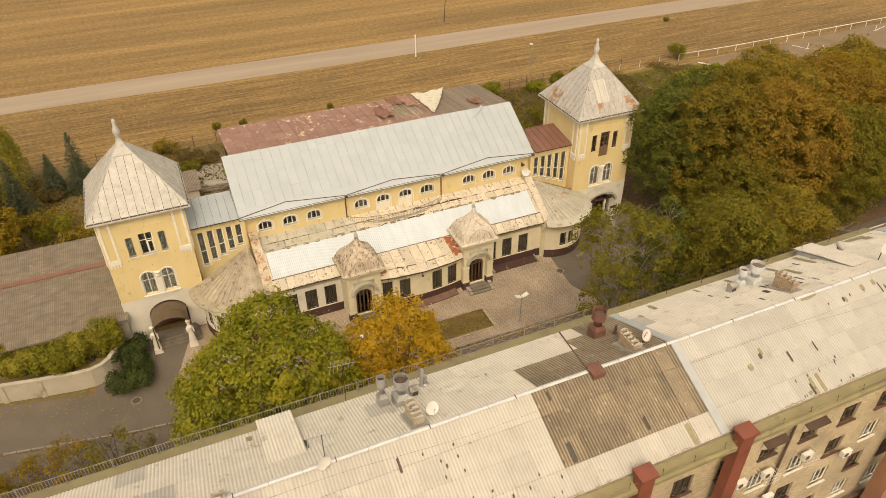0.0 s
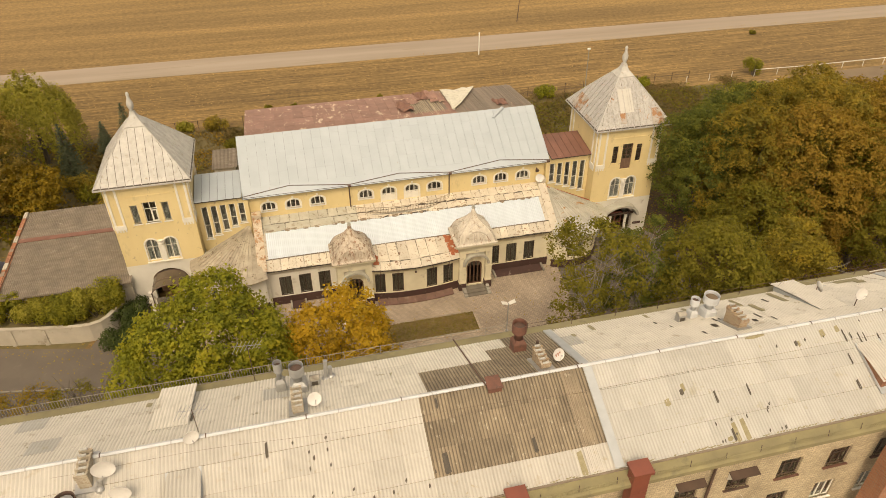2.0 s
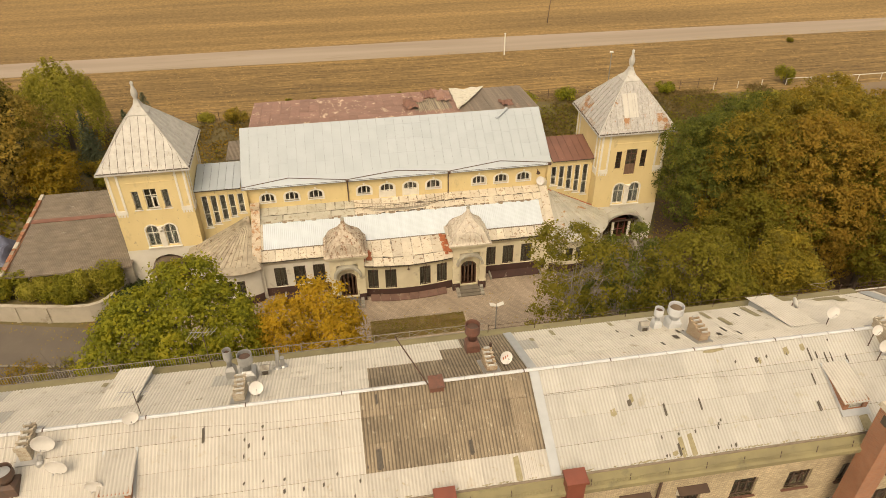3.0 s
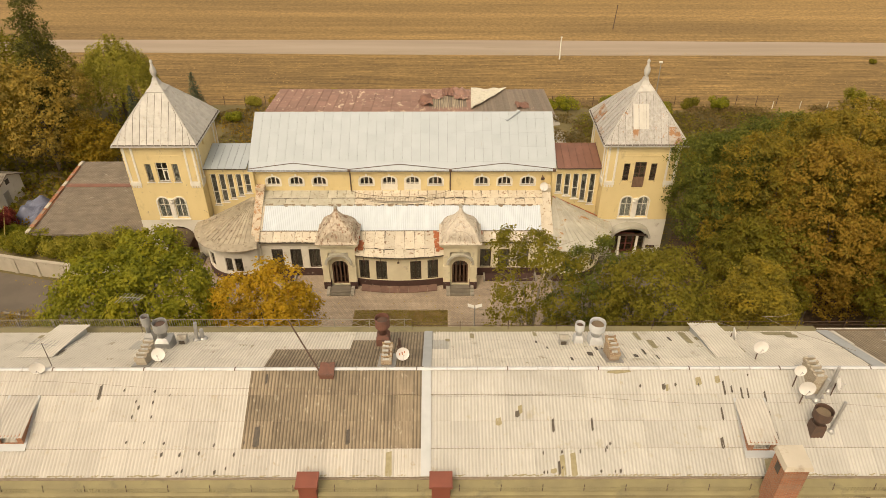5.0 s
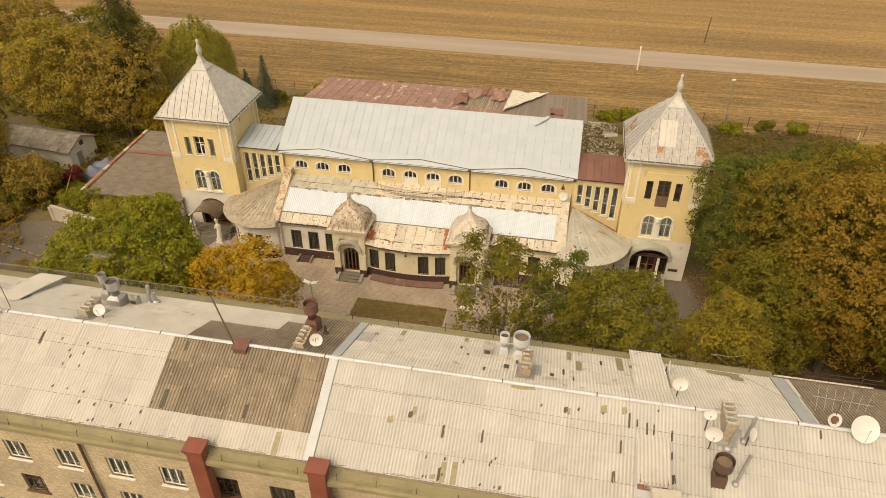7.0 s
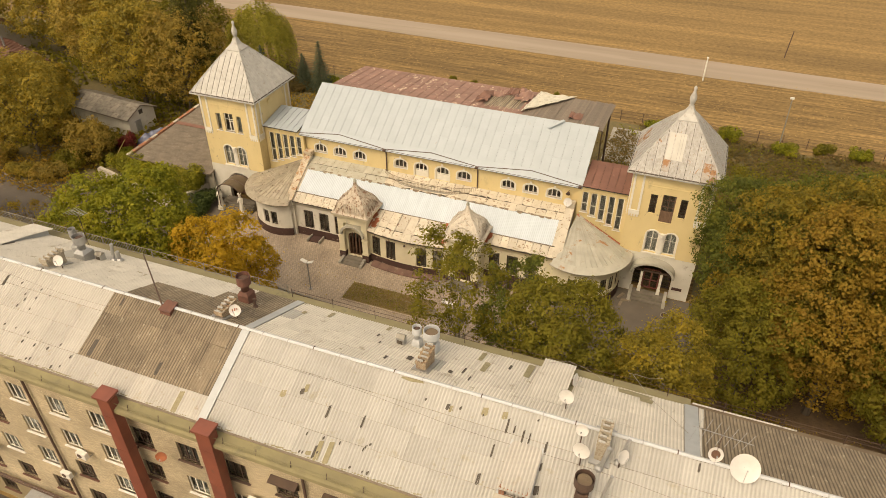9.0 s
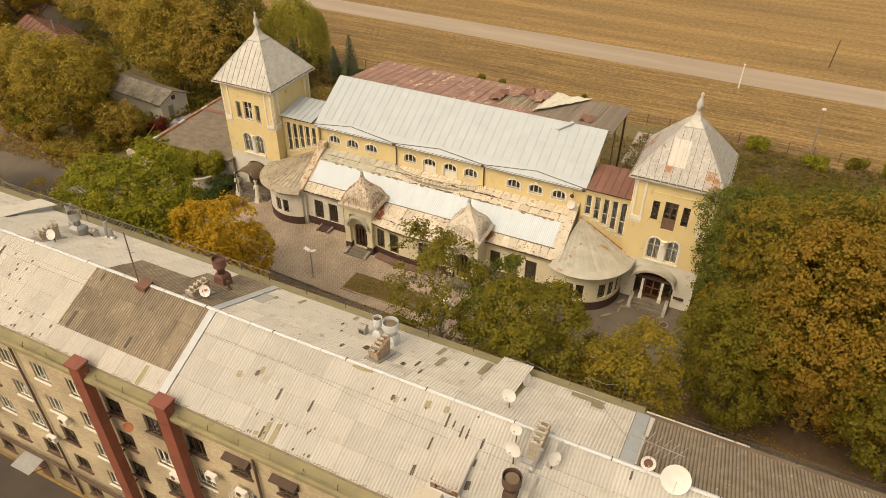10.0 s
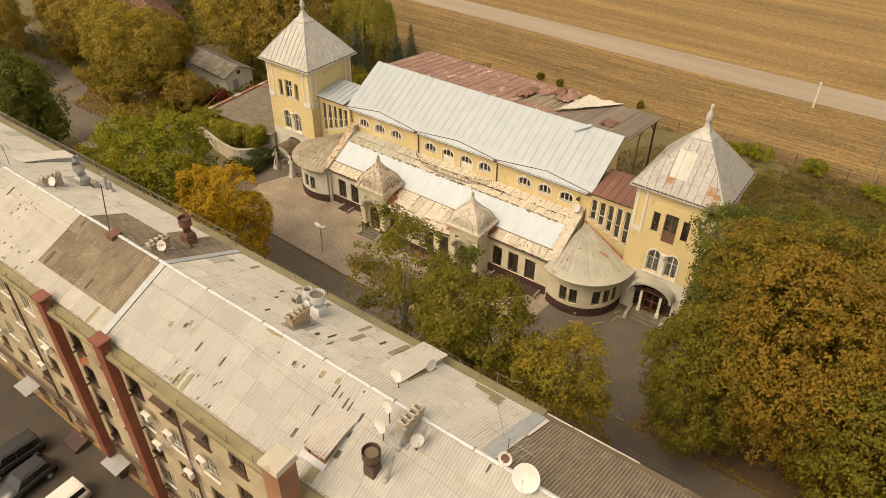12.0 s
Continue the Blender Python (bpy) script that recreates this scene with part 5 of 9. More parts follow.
def porch(cx, wall_m, roof_m, label, name):
    ob = thing(name, (cx, -6.1, GZ), label, "porch", "twin porches")
    PF, fl, EV = 1.9, 0.27, 5.42
    g = flat(0, -PF)
    door = (-0.76, 0.76, fl, fl + 2.8, 0.62)
    part("front_wall", wall(BM(), g, -PW, PW, 0, 5.3, 0.35, [door]), wall_m, ob)
    part("entablature", box(BM(), -PW - 0.03, PW + 0.03, -PF - 0.42, -PF - 0.002, 4.32, 5.3), wall_m, ob)
    for s in (-1, 1):
        part("side_wall", box(BM(), *sorted((s * PW, s * (PW - 0.3))), -PF + 0.35, 0.9, 0, 5.3), wall_m, ob)
        part("plinth", box(BM(), *sorted((s * 0.92, s * (PW + 0.06))), -PF - 0.46, -PF - 0.002, 0, 0.85), M_PLINTH, ob)
        bm = BM()
        box(bm, *sorted((s * 0.98, s * (PW + 0.03))), -PF - 0.42, -PF - 0.001, 0.85, 4.318)
        box(bm, *sorted((s * 0.94, s * (PW + 0.07))), -PF - 0.46, -PF - 0.001, 2.5, 2.66)
        box(bm, *sorted((s * 0.94, s * (PW + 0.07))), -PF - 0.46, -PF - 0.001, 0.85, 1.05)
        part("pilaster", bm, wall_m, ob)
    HX, HY, CY = 1.98, 1.74, -1.0
    bm = BM()
    for grow, z0, z1 in ((-0.24, 4.98, 5.16), (-0.12, 5.16, 5.3), (-0.02, 5.3, 5.42)):
        box(bm, -HX - grow * 0.9, HX + grow * 0.9, CY - HY - grow, CY + HY + grow, z0, z1)
    part("cornice", bm, wall_m, ob)
    # arched hood over the door
    bm = BM()
    o2, i2 = arch_pts(-1.3, 1.3, 4.28, 1.2, 14), arch_pts(-1.08, 1.08, 4.06, 1.02, 14)
    for i in range(14):
        poly(bm, g, [o2[i], o2[i + 1], i2[i + 1], i2[i]], 0.0, 0.72)
    part("hood", bm, M_FANR, ob, "arched tin hood")
    w = window(ob, g, door, M_DOOR, nx=4, bars=(0.28,), depth=0.16, fw=0.13, name="door", label="arched brown boarded double door")
    for k in range(4):
        u = -0.66 + 0.34 * k
        part("door_panel", cell(BM(), g, u + 0.06, u + 0.25, fl + 0.14, fl + 2.12, -0.205, -0.185), M_DOORB, w, "brown door board")
    # bell-shaped roof: flared eaves, full shoulders, hollow spire, hips kept as soft edges
    prof = [(1.0, EV, 0.0), (1.0, 5.5, 0.0), (0.935, 5.56, 0.04), (0.885, 5.68, 0.08), (0.855, 5.88, 0.12), (0.825, 6.12, 0.16), (0.775, 6.38, 0.2), (0.695, 6.64, 0.26), (0.585, 6.88, 0.32), (0.46, 7.1, 0.38), (0.335, 7.32, 0.44), (0.23, 7.56, 0.5), (0.155, 7.82, 0.6), (0.105, 8.08, 0.8), (0.078, 8.28, 1.0), (0.065, 8.45, 1.0)]

    def plan(q, a, k):
        """Point of a plan between a rectangle (k 0) and an ellipse (k 1)."""
        c, s_ = math.cos(a), math.sin(a)
        e = (1 - k) / max(abs(c), abs(s_)) + k * 1.04
        return HX * q * e * c, CY + HY * q * e * s_

    def skin(a, z, lift=0.0):
        for (q0, z0, k0), (q1, z1, k1) in zip(prof, prof[1:]):
            if z0 <= z <= z1:
                t = (z - z0) / (z1 - z0)
                return (*plan(q0 + (q1 - q0) * t + lift, a, k0 + (k1 - k0) * t), z)
        return (*plan(prof[-1][0], a, 1.0), z)

    bm = BM()
    NA = 48
    rings = [[bm.verts.new((*plan(q, 2 * math.pi * i / NA, k), z)) for i in range(NA)] for q, z, k in prof]
    for a_, b_ in zip(rings, rings[1:]):
        for i in range(NA):
            bm.faces.new((a_[i], a_[(i + 1) % NA], b_[(i + 1) % NA], b_[i]))
    bm.faces.new(rings[0])
    bm.faces.new(rings[-1])
    dome = part("roof", bm, roof_m, ob, "bell-shaped roof of flaking moulded tin", smooth=True)
    rr = random.Random(int(cx * 7) + 50)
    for a in (45, 135, 225, 315):
        part("hip_roll", tube(BM(), [skin(radians(a), z, 0.005) for z in (5.6, 5.95, 6.3, 6.7, 7.0, 7.25, 7.5, 7.8)], 0.055, 5), roof_m, dome)
    # moulded ornament on each side: an arch over upright ribs, a small crest above
    for a in (0, 90, 180, 270):
        orn = BM()
        tube(orn, [skin(radians(a + 33 * math.cos(math.pi * i / 12)), 5.85 + 0.82 * math.sin(math.pi * i / 12), 0.02) for i in range(13)], 0.05, 5)
        for d_ in (-24, -16, -8, 0, 8, 16, 24):
            part("rib", tube(BM(), [skin(radians(a + d_), z, 0.015) for z in (5.72, 6.0, 6.3, 6.5 - 0.004 * abs(d_))], 0.035, 4), roof_m, dome)
        part("crest", tube(BM(), [skin(radians(a - 30), 6.84, 0.02), skin(radians(a - 14), 7.02, 0.025), skin(radians(a), 7.25, 0.03), skin(radians(a + 14), 7.02, 0.025), skin(radians(a + 30), 6.84, 0.02)], 0.045, 5), roof_m, dome)
        part("ornament", orn, roof_m, dome)
    scales = BM()
    for i in range(60):
        a, z = rr.uniform(0, 2 * math.pi), rr.uniform(5.6, 7.3)
        da, dz = rr.uniform(0.05, 0.12), rr.uniform(0.1, 0.28)
        lift = rr.uniform(0.012, 0.035)
        slab(scales, [skin(a - da, z + dz, 0.008), skin(a + da, z + dz * 0.9, 0.008), skin(a + da * 0.8, z, lift), skin(a - da * 0.7, z - 0.02, lift)], 0.012)
    tagged(part("flake_layer", scales, roof_m, dome, "curled flakes of tin and paint"), kind="stuff")
    part("finial", lathe(BM(), [(0.12, 8.4), (0.2, 8.5), (0.09, 8.57), (0.14, 8.66), (0.1, 8.76), (0.02, 8.84)], (0, CY, 0), n=12), M_FANR, dome, smooth=True)
    # steps with low crumbling flank walls
    bm = BM()
    for i in range(3):
        box(bm, -0.95, 0.95, -PF - 0.75 - 0.38 * i, -PF - 0.14, 0, fl - 0.09 * i)
    part("steps", bm, M_STEPS, ob, "worn concrete steps")
    for s in (-1, 1):
        bm = BM()
        for k, (h, y) in enumerate(((0.42, -0.48), (0.32, -0.84), (0.22, -1.2))):
            box(bm, *sorted((s * (0.98 + rr.uniform(0, 0.04)), s * (1.32 + rr.uniform(-0.05, 0.03)))), -PF + y - 0.36, -PF + y, 0, h + rr.uniform(-0.05, 0.05))
        part("flank_wall", bm, M_CONC, ob, "crumbling stepped flank wall")
    return ob


porch(PX[0], M_CREAM, M_DOME, "cream porch with arched door and rusty scaled ogee roof", "porch_west")
porch(PX[1], M_CREAM, M_DOMEP, "cream porch with arched door and pale scaled ogee roof", "porch_east")

# red ramp along the middle bay
M_COVER = mat("dusty_red_sheet", (0.20, 0.115, 0.085), (0.14, 0.078, 0.058), scale=1.5, rough=0.7, stain=(0.28, 0.20, 0.15), amount=0.12, sscale=1.8, rand=0.1)
ramp = thing("cellar_cover", (0, 0, GZ), "low dusty red-brown sheet-metal cellar cover along the bowed wall", "cellar cover")
for i in range(8):
    a, b = -4.0 + 7.3 * i / 8, -4.0 + 7.3 * (i + 1) / 8
    bm = BM()
    e = 0.015
    hexa(bm, [(a + e, bow(a) - 0.8, 0), (b - e, bow(b) - 0.8, 0), (b - e, bow(b) - 0.06, 0), (a + e, bow(a) - 0.06, 0), (a + e, bow(a) - 0.8, 0.12), (b - e, bow(b) - 0.8, 0.12), (b - e, bow(b) - 0.06, 0.27), (a + e, bow(a) - 0.06, 0.27)])
    part("cover_panel", bm, M_COVER, ramp)
for x0, x1 in ((-11.9, -10.7), (8.0, 12.9)):
    ob = thing("cellar_hatch", ((x0 + x1) / 2, VY - 0.55, GZ), "low brown cellar hatch at the wall foot", "hatch", "cellar hatches")
    h = (x1 - x0) / 2
    bm = BM()
    hexa(bm, [(-h, -0.45, 0), (h, -0.45, 0), (h, 0.48, 0), (-h, 0.48, 0), (-h, -0.45, 0.08), (h, -0.45, 0.08), (h, 0.48, 0.22), (-h, 0.48, 0.22)])
    part("lid", bm, M_PLINTH, ob)
    part("flank_wall", box(BM(), -h - 0.15, -h - 0.002, -0.6, 0.48, 0, 0.34), M_CONC, ob)
    part("flank_wall", box(BM(), h + 0.002, h + 0.15, -0.6, 0.48, 0, 0.34), M_CONC, ob)

# round pavilions


def pavilion(s, wall_m, roof_m, name, label):
    ob = thing(name, (s * 15.9, -3.6, GZ), label, "pavilion", "round pavilions")
    R = 3.75
    a0, a1 = (175, 302) if s < 0 else (238, 365)
    g = arc(0, 0, R, a0)
    U = R * radians(a1 - a0)
    z = -GZ
    ang = ((196, 210), (219, 231), (252, 263), (267, 278)) if s < 0 else ((262, 273), (277, 288), (309, 321), (325, 336), (340, 350))
    o = [(R * radians(p - a0), R * radians(q - a0), z + 0.75, z + 2.35, 0) for p, q in ang]
    part("round_wall", wall(BM(), g, 0, U, z + 0.4, z + 3.5, 0.35, o, 0.35), wall_m, ob)
    bm = BM()
    n = 26
    for i in range(n):
        cell(bm, g, U * i / n, U * (i + 1) / n, 0, z + 0.398, -0.35, 0.06)
    part("plinth", bm, M_PLINTH, ob)
    for q in o:
        window(ob, g, q, M_DARKFRAME, nx=1, fw=0.07, depth=0.14, behind=M_CURTAIN, sill=None, label="brown narrow window")
    # fan roof
    ax, ay, az = -s * 1.15, 1.65, z + 6.02
    def rim(a, r=4.5, zz=3.75):
        return (r * math.cos(radians(a)), r * math.sin(radians(a)), z + zz)
    n = 17
    b0, b1 = (172, 300) if s < 0 else (240, 368)
    deck = None
    bm = BM()
    for i in range(n * 2):
        p, q = b0 + (b1 - b0) * i / (2 * n), b0 + (b1 - b0) * (i + 1) / (2 * n)
        prism(bm, [(ax, ay, az - 0.05), rim(p, 4.45, 3.68), rim(q, 4.45, 3.68)], [(ax, ay, az - 0.16), rim(p, 4.45, 3.56), rim(q, 4.45, 3.56)])
    deck = part("roof", bm, roof_m, ob, "fan-shaped seamed tin roof")
    for i in range(n):
        p, q = b0 + (b1 - b0) * i / n, b0 + (b1 - b0) * (i + 1) / n
        bm = BM()
        A = Vector((ax, ay, az))
        P, Q = Vector(rim(p, 3.85)) + Vector((0, 0, 0.28)), Vector(rim(q, 3.85)) + Vector((0, 0, 0.28))
        slab(bm, [tuple(A + (P - A) * 0.02), tuple(P), tuple((P + Q) / 2), tuple(Q), tuple(A + (Q - A) * 0.02)], 0.03)
        d_ = (Q - A).cross(Vector((0, 0, 1))).normalized() * 0.018
        up = Vector((0, 0, 0.06))
        B = A + (Q - A) * 0.03
        hexa(bm, [B - d_, B + d_, Q + d_, Q - d_, B - d_ + up, B + d_ + up, Q + d_ + up, Q - d_ + up])
        part("roof_panel", bm, roof_m, deck)
    bm = BM()
    for i in range(n * 2):
        p, q = b0 + (b1 - b0) * i / (2 * n), b0 + (b1 - b0) * (i + 1) / (2 * n)
        i0, i1, o0, o1 = Vector(rim(p, 3.83)), Vector(rim(q, 3.83)), Vector(rim(p, 4.62)), Vector(rim(q, 4.62))
        up = Vector((0, 0, 0.3))
        slab(bm, [tuple(i0 + up), tuple(i1 + up), tuple(o1), tuple(o0)], 0.04)
    part("eaves_course", bm, roof_m, deck)
    if s > 0:
        A = Vector((ax, ay, az + 0.05))
        P = Vector(rim(b1, 3.95)) + Vector((0, 0, 0.36))
        d_ = Vector((P.y - A.y, A.x - P.x, 0)).normalized()
        for k0, k1, wd in ((0.0, 0.34, 0.2), (0.35, 0.62, 0.13), (0.63, 0.95, 0.17)):
            a_, b_ = A + (P - A) * k0, A + (P - A) * k1
            part("abutment_strip", slab(BM(), [tuple(a_), tuple(b_), tuple(b_ + d_ * wd), tuple(a_ + d_ * wd * 1.2)], 0.03), M_RUST, deck, "rusted flashing strip")
    bm = BM()
    for i in range(n * 2):
        p, q = b0 + (b1 - b0) * i / (2 * n), b0 + (b1 - b0) * (i + 1) / (2 * n)
        hexa(bm, [rim(p, 3.8, 3.1), rim(q, 3.8, 3.1), rim(q, 3.7, 3.1), rim(p, 3.7, 3.1), rim(p, 4.58, 3.7), rim(q, 4.58, 3.7), rim(q, 4.48, 3.7), rim(p, 4.48, 3.7)])
    part("fascia", bm, wall_m, ob)
    return ob


pavilion(-1, M_WHITE, M_FAN, "pavilion_west", "white round pavilion with weathered fan-shaped tin roof")
pavilion(1, M_CREAM, M_FANR, "pavilion_east", "cream round pavilion with grey fan-shaped tin roof")

# ---------------------------------------------------------------- apartment house
AX0, AX1 = -62.0, 52.0
RDY, RDZ = -36.1, 16.75           # ridge
SEY, SEZ = -40.75, 14.5           # south eaves
NEY, NEZ = -31.0, 14.55           # north eaves
YG = -2.5
apt = thing("apartment_house", (0, 0, 0), "five-storey beige brick apartment house with corrugated slate roof", "building")
COLS = [-2.45 + 3.02 * i for i in range(-19, 18)]
SILLS = [10.35, 7.45, 4.55, 1.65, -1.35]
f = flat(0, -40.6)
ops = [(x, x + 1.32, z, z + 1.45, 0) for x in COLS for z in SILLS]
part("south_wall", wall(BM(), f, AX0, AX1, 0.5, 13.6, 0.45, [o for o in ops if o[2] > 0.5]), M_BRICK, apt)
part("base_wall", wall(BM(), lambda u, w, z: f(u, w + 0.04, z), AX0, AX1, YG, 0.498, 0.45, [o for o in ops if o[2] < 0.0]), M_BASEPLASTER, apt)
part("north_wall", box(BM(), AX0, AX1, -31.6, -31.2, YG, 13.9), M_BRICK, apt)
part("end_wall", box(BM(), AX0, AX0 + 0.4, -40.15, -31.6, YG, 14.4), M_BRICK, apt)
part("end_wall", box(BM(), AX1 - 0.4, AX1, -40.15, -31.6, YG, 14.4), M_BRICK, apt)
for z in (9.4, 6.5, 3.6, 0.7):
    part("floor_slab", box(BM(), AX0 + 0.4, AX1 - 0.4, -40.14, -31.6, z, z + 0.2), M_CONC, apt)
part("spine_wall", box(BM(), AX0 + 0.4, AX1 - 0.4, -38.2, -38.0, YG, 13.5), M_WHITE, apt)


def window_kit(frame_m, sill_m, nx, bars, deep, curtain):
    """Meshes of one flat window at the origin of its opening, to be shared."""
    tmp = thing("window_kit")
    g = flat(0, 0)
    w = window(tmp, g, (0, 1.32, 0, 1.45, 0), frame_m, nx=nx, bars=bars, depth=deep, fw=0.075, sill=sill_m, behind=curtain)
    kit = (w.data, [(c.name.split(".")[0], c.data) for c in w.children])
    for o in (*w.children, w, tmp):
        bpy.data.objects.remove(o)
    return kit


M_REDSILL = mat("red_brown_sill", (0.15, 0.07, 0.045), (0.11, 0.05, 0.035))
# cloth in kits w and d stands in for reflecting glass
KITS = {"w": window_kit(M_TRIM, M_WHITEPAINT, 3, (), 0.1, M_NET), "b": window_kit(M_DARKFRAME, M_REDSILL, 3, (0.62,), 0.14, M_CURTAIN), "d": window_kit(M_DARKFRAME, M_DARKSTEEL, 3, (), 0.12, M_CURTAIN), "c": window_kit(M_TRIM, M_WHITEPAINT, 3, (), 0.1, M_BLIND)}
KNOWN = {-3: "wwwbb", -2: "wwbbb", -1: "wwcwb", 0: "bbbbb", 1: "dwbwb", 2: "dwbwb", 3: "dwbwb", 4: "dwbbb", 5: "bbwbb", 6: "bwbwb", -4: "wbwbb", -5: "cwbbb"}
rr = random.Random(17)
for i, x in zip(range(-19, 18), COLS):
    for k, z in enumerate(SILLS):
        kind = KNOWN[i][k] if i in KNOWN else rr.choice("wwbbbcd")
        me, subs = KITS[kind]
        w = share("window", me, apt, (x, -40.6 - (0.04 if z < 0 else 0), z), label={"w": "white plastic window", "c": "white window with closed blinds", "b": "old brown wooden window", "d": "dark glazed window"}[kind])
        for nm, sm in subs:
            share(nm, sm, w)
# roof deck below the slates
bm = BM()
slab(bm, [(AX0, SEY, SEZ - 0.12), (AX1, SEY, SEZ - 0.12), (AX1, RDY, RDZ - 0.12), (AX0, RDY, RDZ - 0.12)], 0.12)
slab(bm, [(AX0, RDY, RDZ - 0.12), (AX1, RDY, RDZ - 0.12), (AX1, NEY, NEZ - 0.12), (AX0, NEY, NEZ - 0.12)], 0.12)
roof_a = part("roof", bm, M_WOOD, apt, "corrugated asbestos slate roof, pale with old dark patches")
# broad ledges with the cornice
M_LEDGEB = mat("brown_ledge", (0.20, 0.145, 0.092), (0.14, 0.10, 0.062), scale=0.9, rough=0.85, bump=0.3, bscale=7, stain=(0.27, 0.225, 0.155), amount=0.05, sscale=1.6, stain2=((0.10, 0.07, 0.045), 0.05, 0.8, 0.1))
for a, b, o, i, zt, m, tx in ((AX0, AX1, -41.45, SEY + 0.25, SEZ, M_LEDGE, "moss-stained olive metal ledge"), (AX0, 25.6, -30.1, NEY - 0.25, NEZ, M_LEDGE, "moss-stained olive metal ledge"), (25.6, AX1, -30.36, NEY - 0.25, NEZ, M_LEDGEB, "dirty brown ledge with a worn edge")):
    part("ledge", hexa(BM(), [(a, o, zt - 0.62), (b, o, zt - 0.62), (b, i, zt - 0.62), (a, i, zt - 0.62), (a, o, zt - 0.38), (b, o, zt - 0.38), (b, i, zt - 0.12), (a, i, zt - 0.12)]), m, apt, tx)
part("gutter_edge", box(BM(), 25.7, 30.7, -30.42, -30.34, 14.12, 14.22), M_SLATEN, apt, "pale metal edge of the ledge")
bm = BM()
box(bm, AX0, AX1, -40.95, -40.62, 13.6, 13.9)
box(bm, AX0, AX1, -40.78, -40.605, 13.35, 13.6)
part("cornice", bm, M_BASEPLASTER, apt)
# slates
PITCH, WAVES = 0.165, 8
SW = PITCH * WAVES


def slate_mesh(name, ln, m, w=SW, seg=4):
    bm = BM()
    nu = int(round(w / PITCH)) * seg
    grid_sheet(bm, lambda u, v: (u, v, 0.025 * math.cos(2 * math.pi * u / PITCH)), 0, w + 0.04, 0, ln + 0.12, nu, 1)
    # dark lip where one row laps over the next
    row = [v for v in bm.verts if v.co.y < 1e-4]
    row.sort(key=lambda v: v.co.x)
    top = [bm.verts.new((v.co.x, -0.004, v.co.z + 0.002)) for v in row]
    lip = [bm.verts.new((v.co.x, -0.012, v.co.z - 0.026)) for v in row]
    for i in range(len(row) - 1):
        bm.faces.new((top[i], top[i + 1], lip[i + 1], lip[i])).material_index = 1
    me = bpy.data.meshes.new(name)
    bm.to_mesh(me)
    bm.free()
    me.materials.append(m)
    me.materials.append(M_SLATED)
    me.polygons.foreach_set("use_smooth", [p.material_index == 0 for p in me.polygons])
    return me


LS, LN = math.hypot(SEY - RDY, RDZ - SEZ), math.hypot(NEY - RDY, RDZ - NEZ)
PS, PN = math.atan2(RDZ - SEZ, RDY - SEY), math.atan2(RDZ - NEZ, NEY - RDY)
rowS, rowN = LS / 4, LN / 4
MS = {m.name: slate_mesh("slate_sheet", rowS, m) for m in (M_SLATE, M_SLATEC, M_SLATED)}
MN = {m.name: slate_mesh("slate_sheet", rowN, m) for m in (M_SLATEC, M_SLATEN, M_SLATED)}


def south_kind(x, r):
    if -5.8 <= x < 2.7 and r >= 1:
        return M_SLATED
    return M_SLATEC if x > 2.9 else M_SLATE


def north_kind(x, r, rr):
    if x > 25.5:
        return M_SLATED
    if -5.6 < x < 2.6 and r >= 2 or -1.6 < x < 2.6 and r == 1 or 0.0 < x < 2.6:
        return M_SLATED
    return M_SLATEN if rr.random() < 0.97 else M_SLATEC


rr = random.Random(11)
far = {}
nS = int((AX1 - AX0) / SW)
x_start = 2.78 - SW * int((2.78 - AX0) / SW)
# the south sheets west of the joint start from its edge; the last column laps over the one before
jobs = [(i, x_start + i * SW, x_start + i * SW) for i in range(nS)] + [(nS, 1.46, None)]
for i, xn, xs in jobs:
    for r in range(4):
        for side in ("S" if xs is None else "SN"):
            x = xn if side == "N" or xs is None else xs - (0.56 if xs < 2.7 else 0.0)
            m = south_kind(x + 0.5, r) if side == "S" else north_kind(x + 0.5, r, rr)
            me = (MS if side == "S" else MN)[m.name]
            row = rowS if side == "S" else rowN
            py, pz, ey = (SEY, SEZ, 1) if side == "S" else (NEY, NEZ, -1)
            ph = PS if side == "S" else PN
            d = r * row
            lift = (0.02 if xs is not None else 0.034) + 0.008 * (r % 2) + 0.004 * (i % 2) + rr.uniform(0, 0.006)
            M = pose(x if side == "S" else x + SW, py + ey * d * math.cos(ph), pz + d * math.sin(ph) + lift, 0, 0, 0 if side == "S" else 180) @ pose(0, 0, 0, math.degrees(ph) - 0.75, 0, rr.uniform(-0.15, 0.15))
            near = -18 < x < 26 if side == "S" else -13 < x < 24
            if near:
                ob = new("slate_sheet", me)
                ob.parent, ob.matrix_basis = roof_a, M
            else:
                far.setdefault((m.name, side), []).append(M)
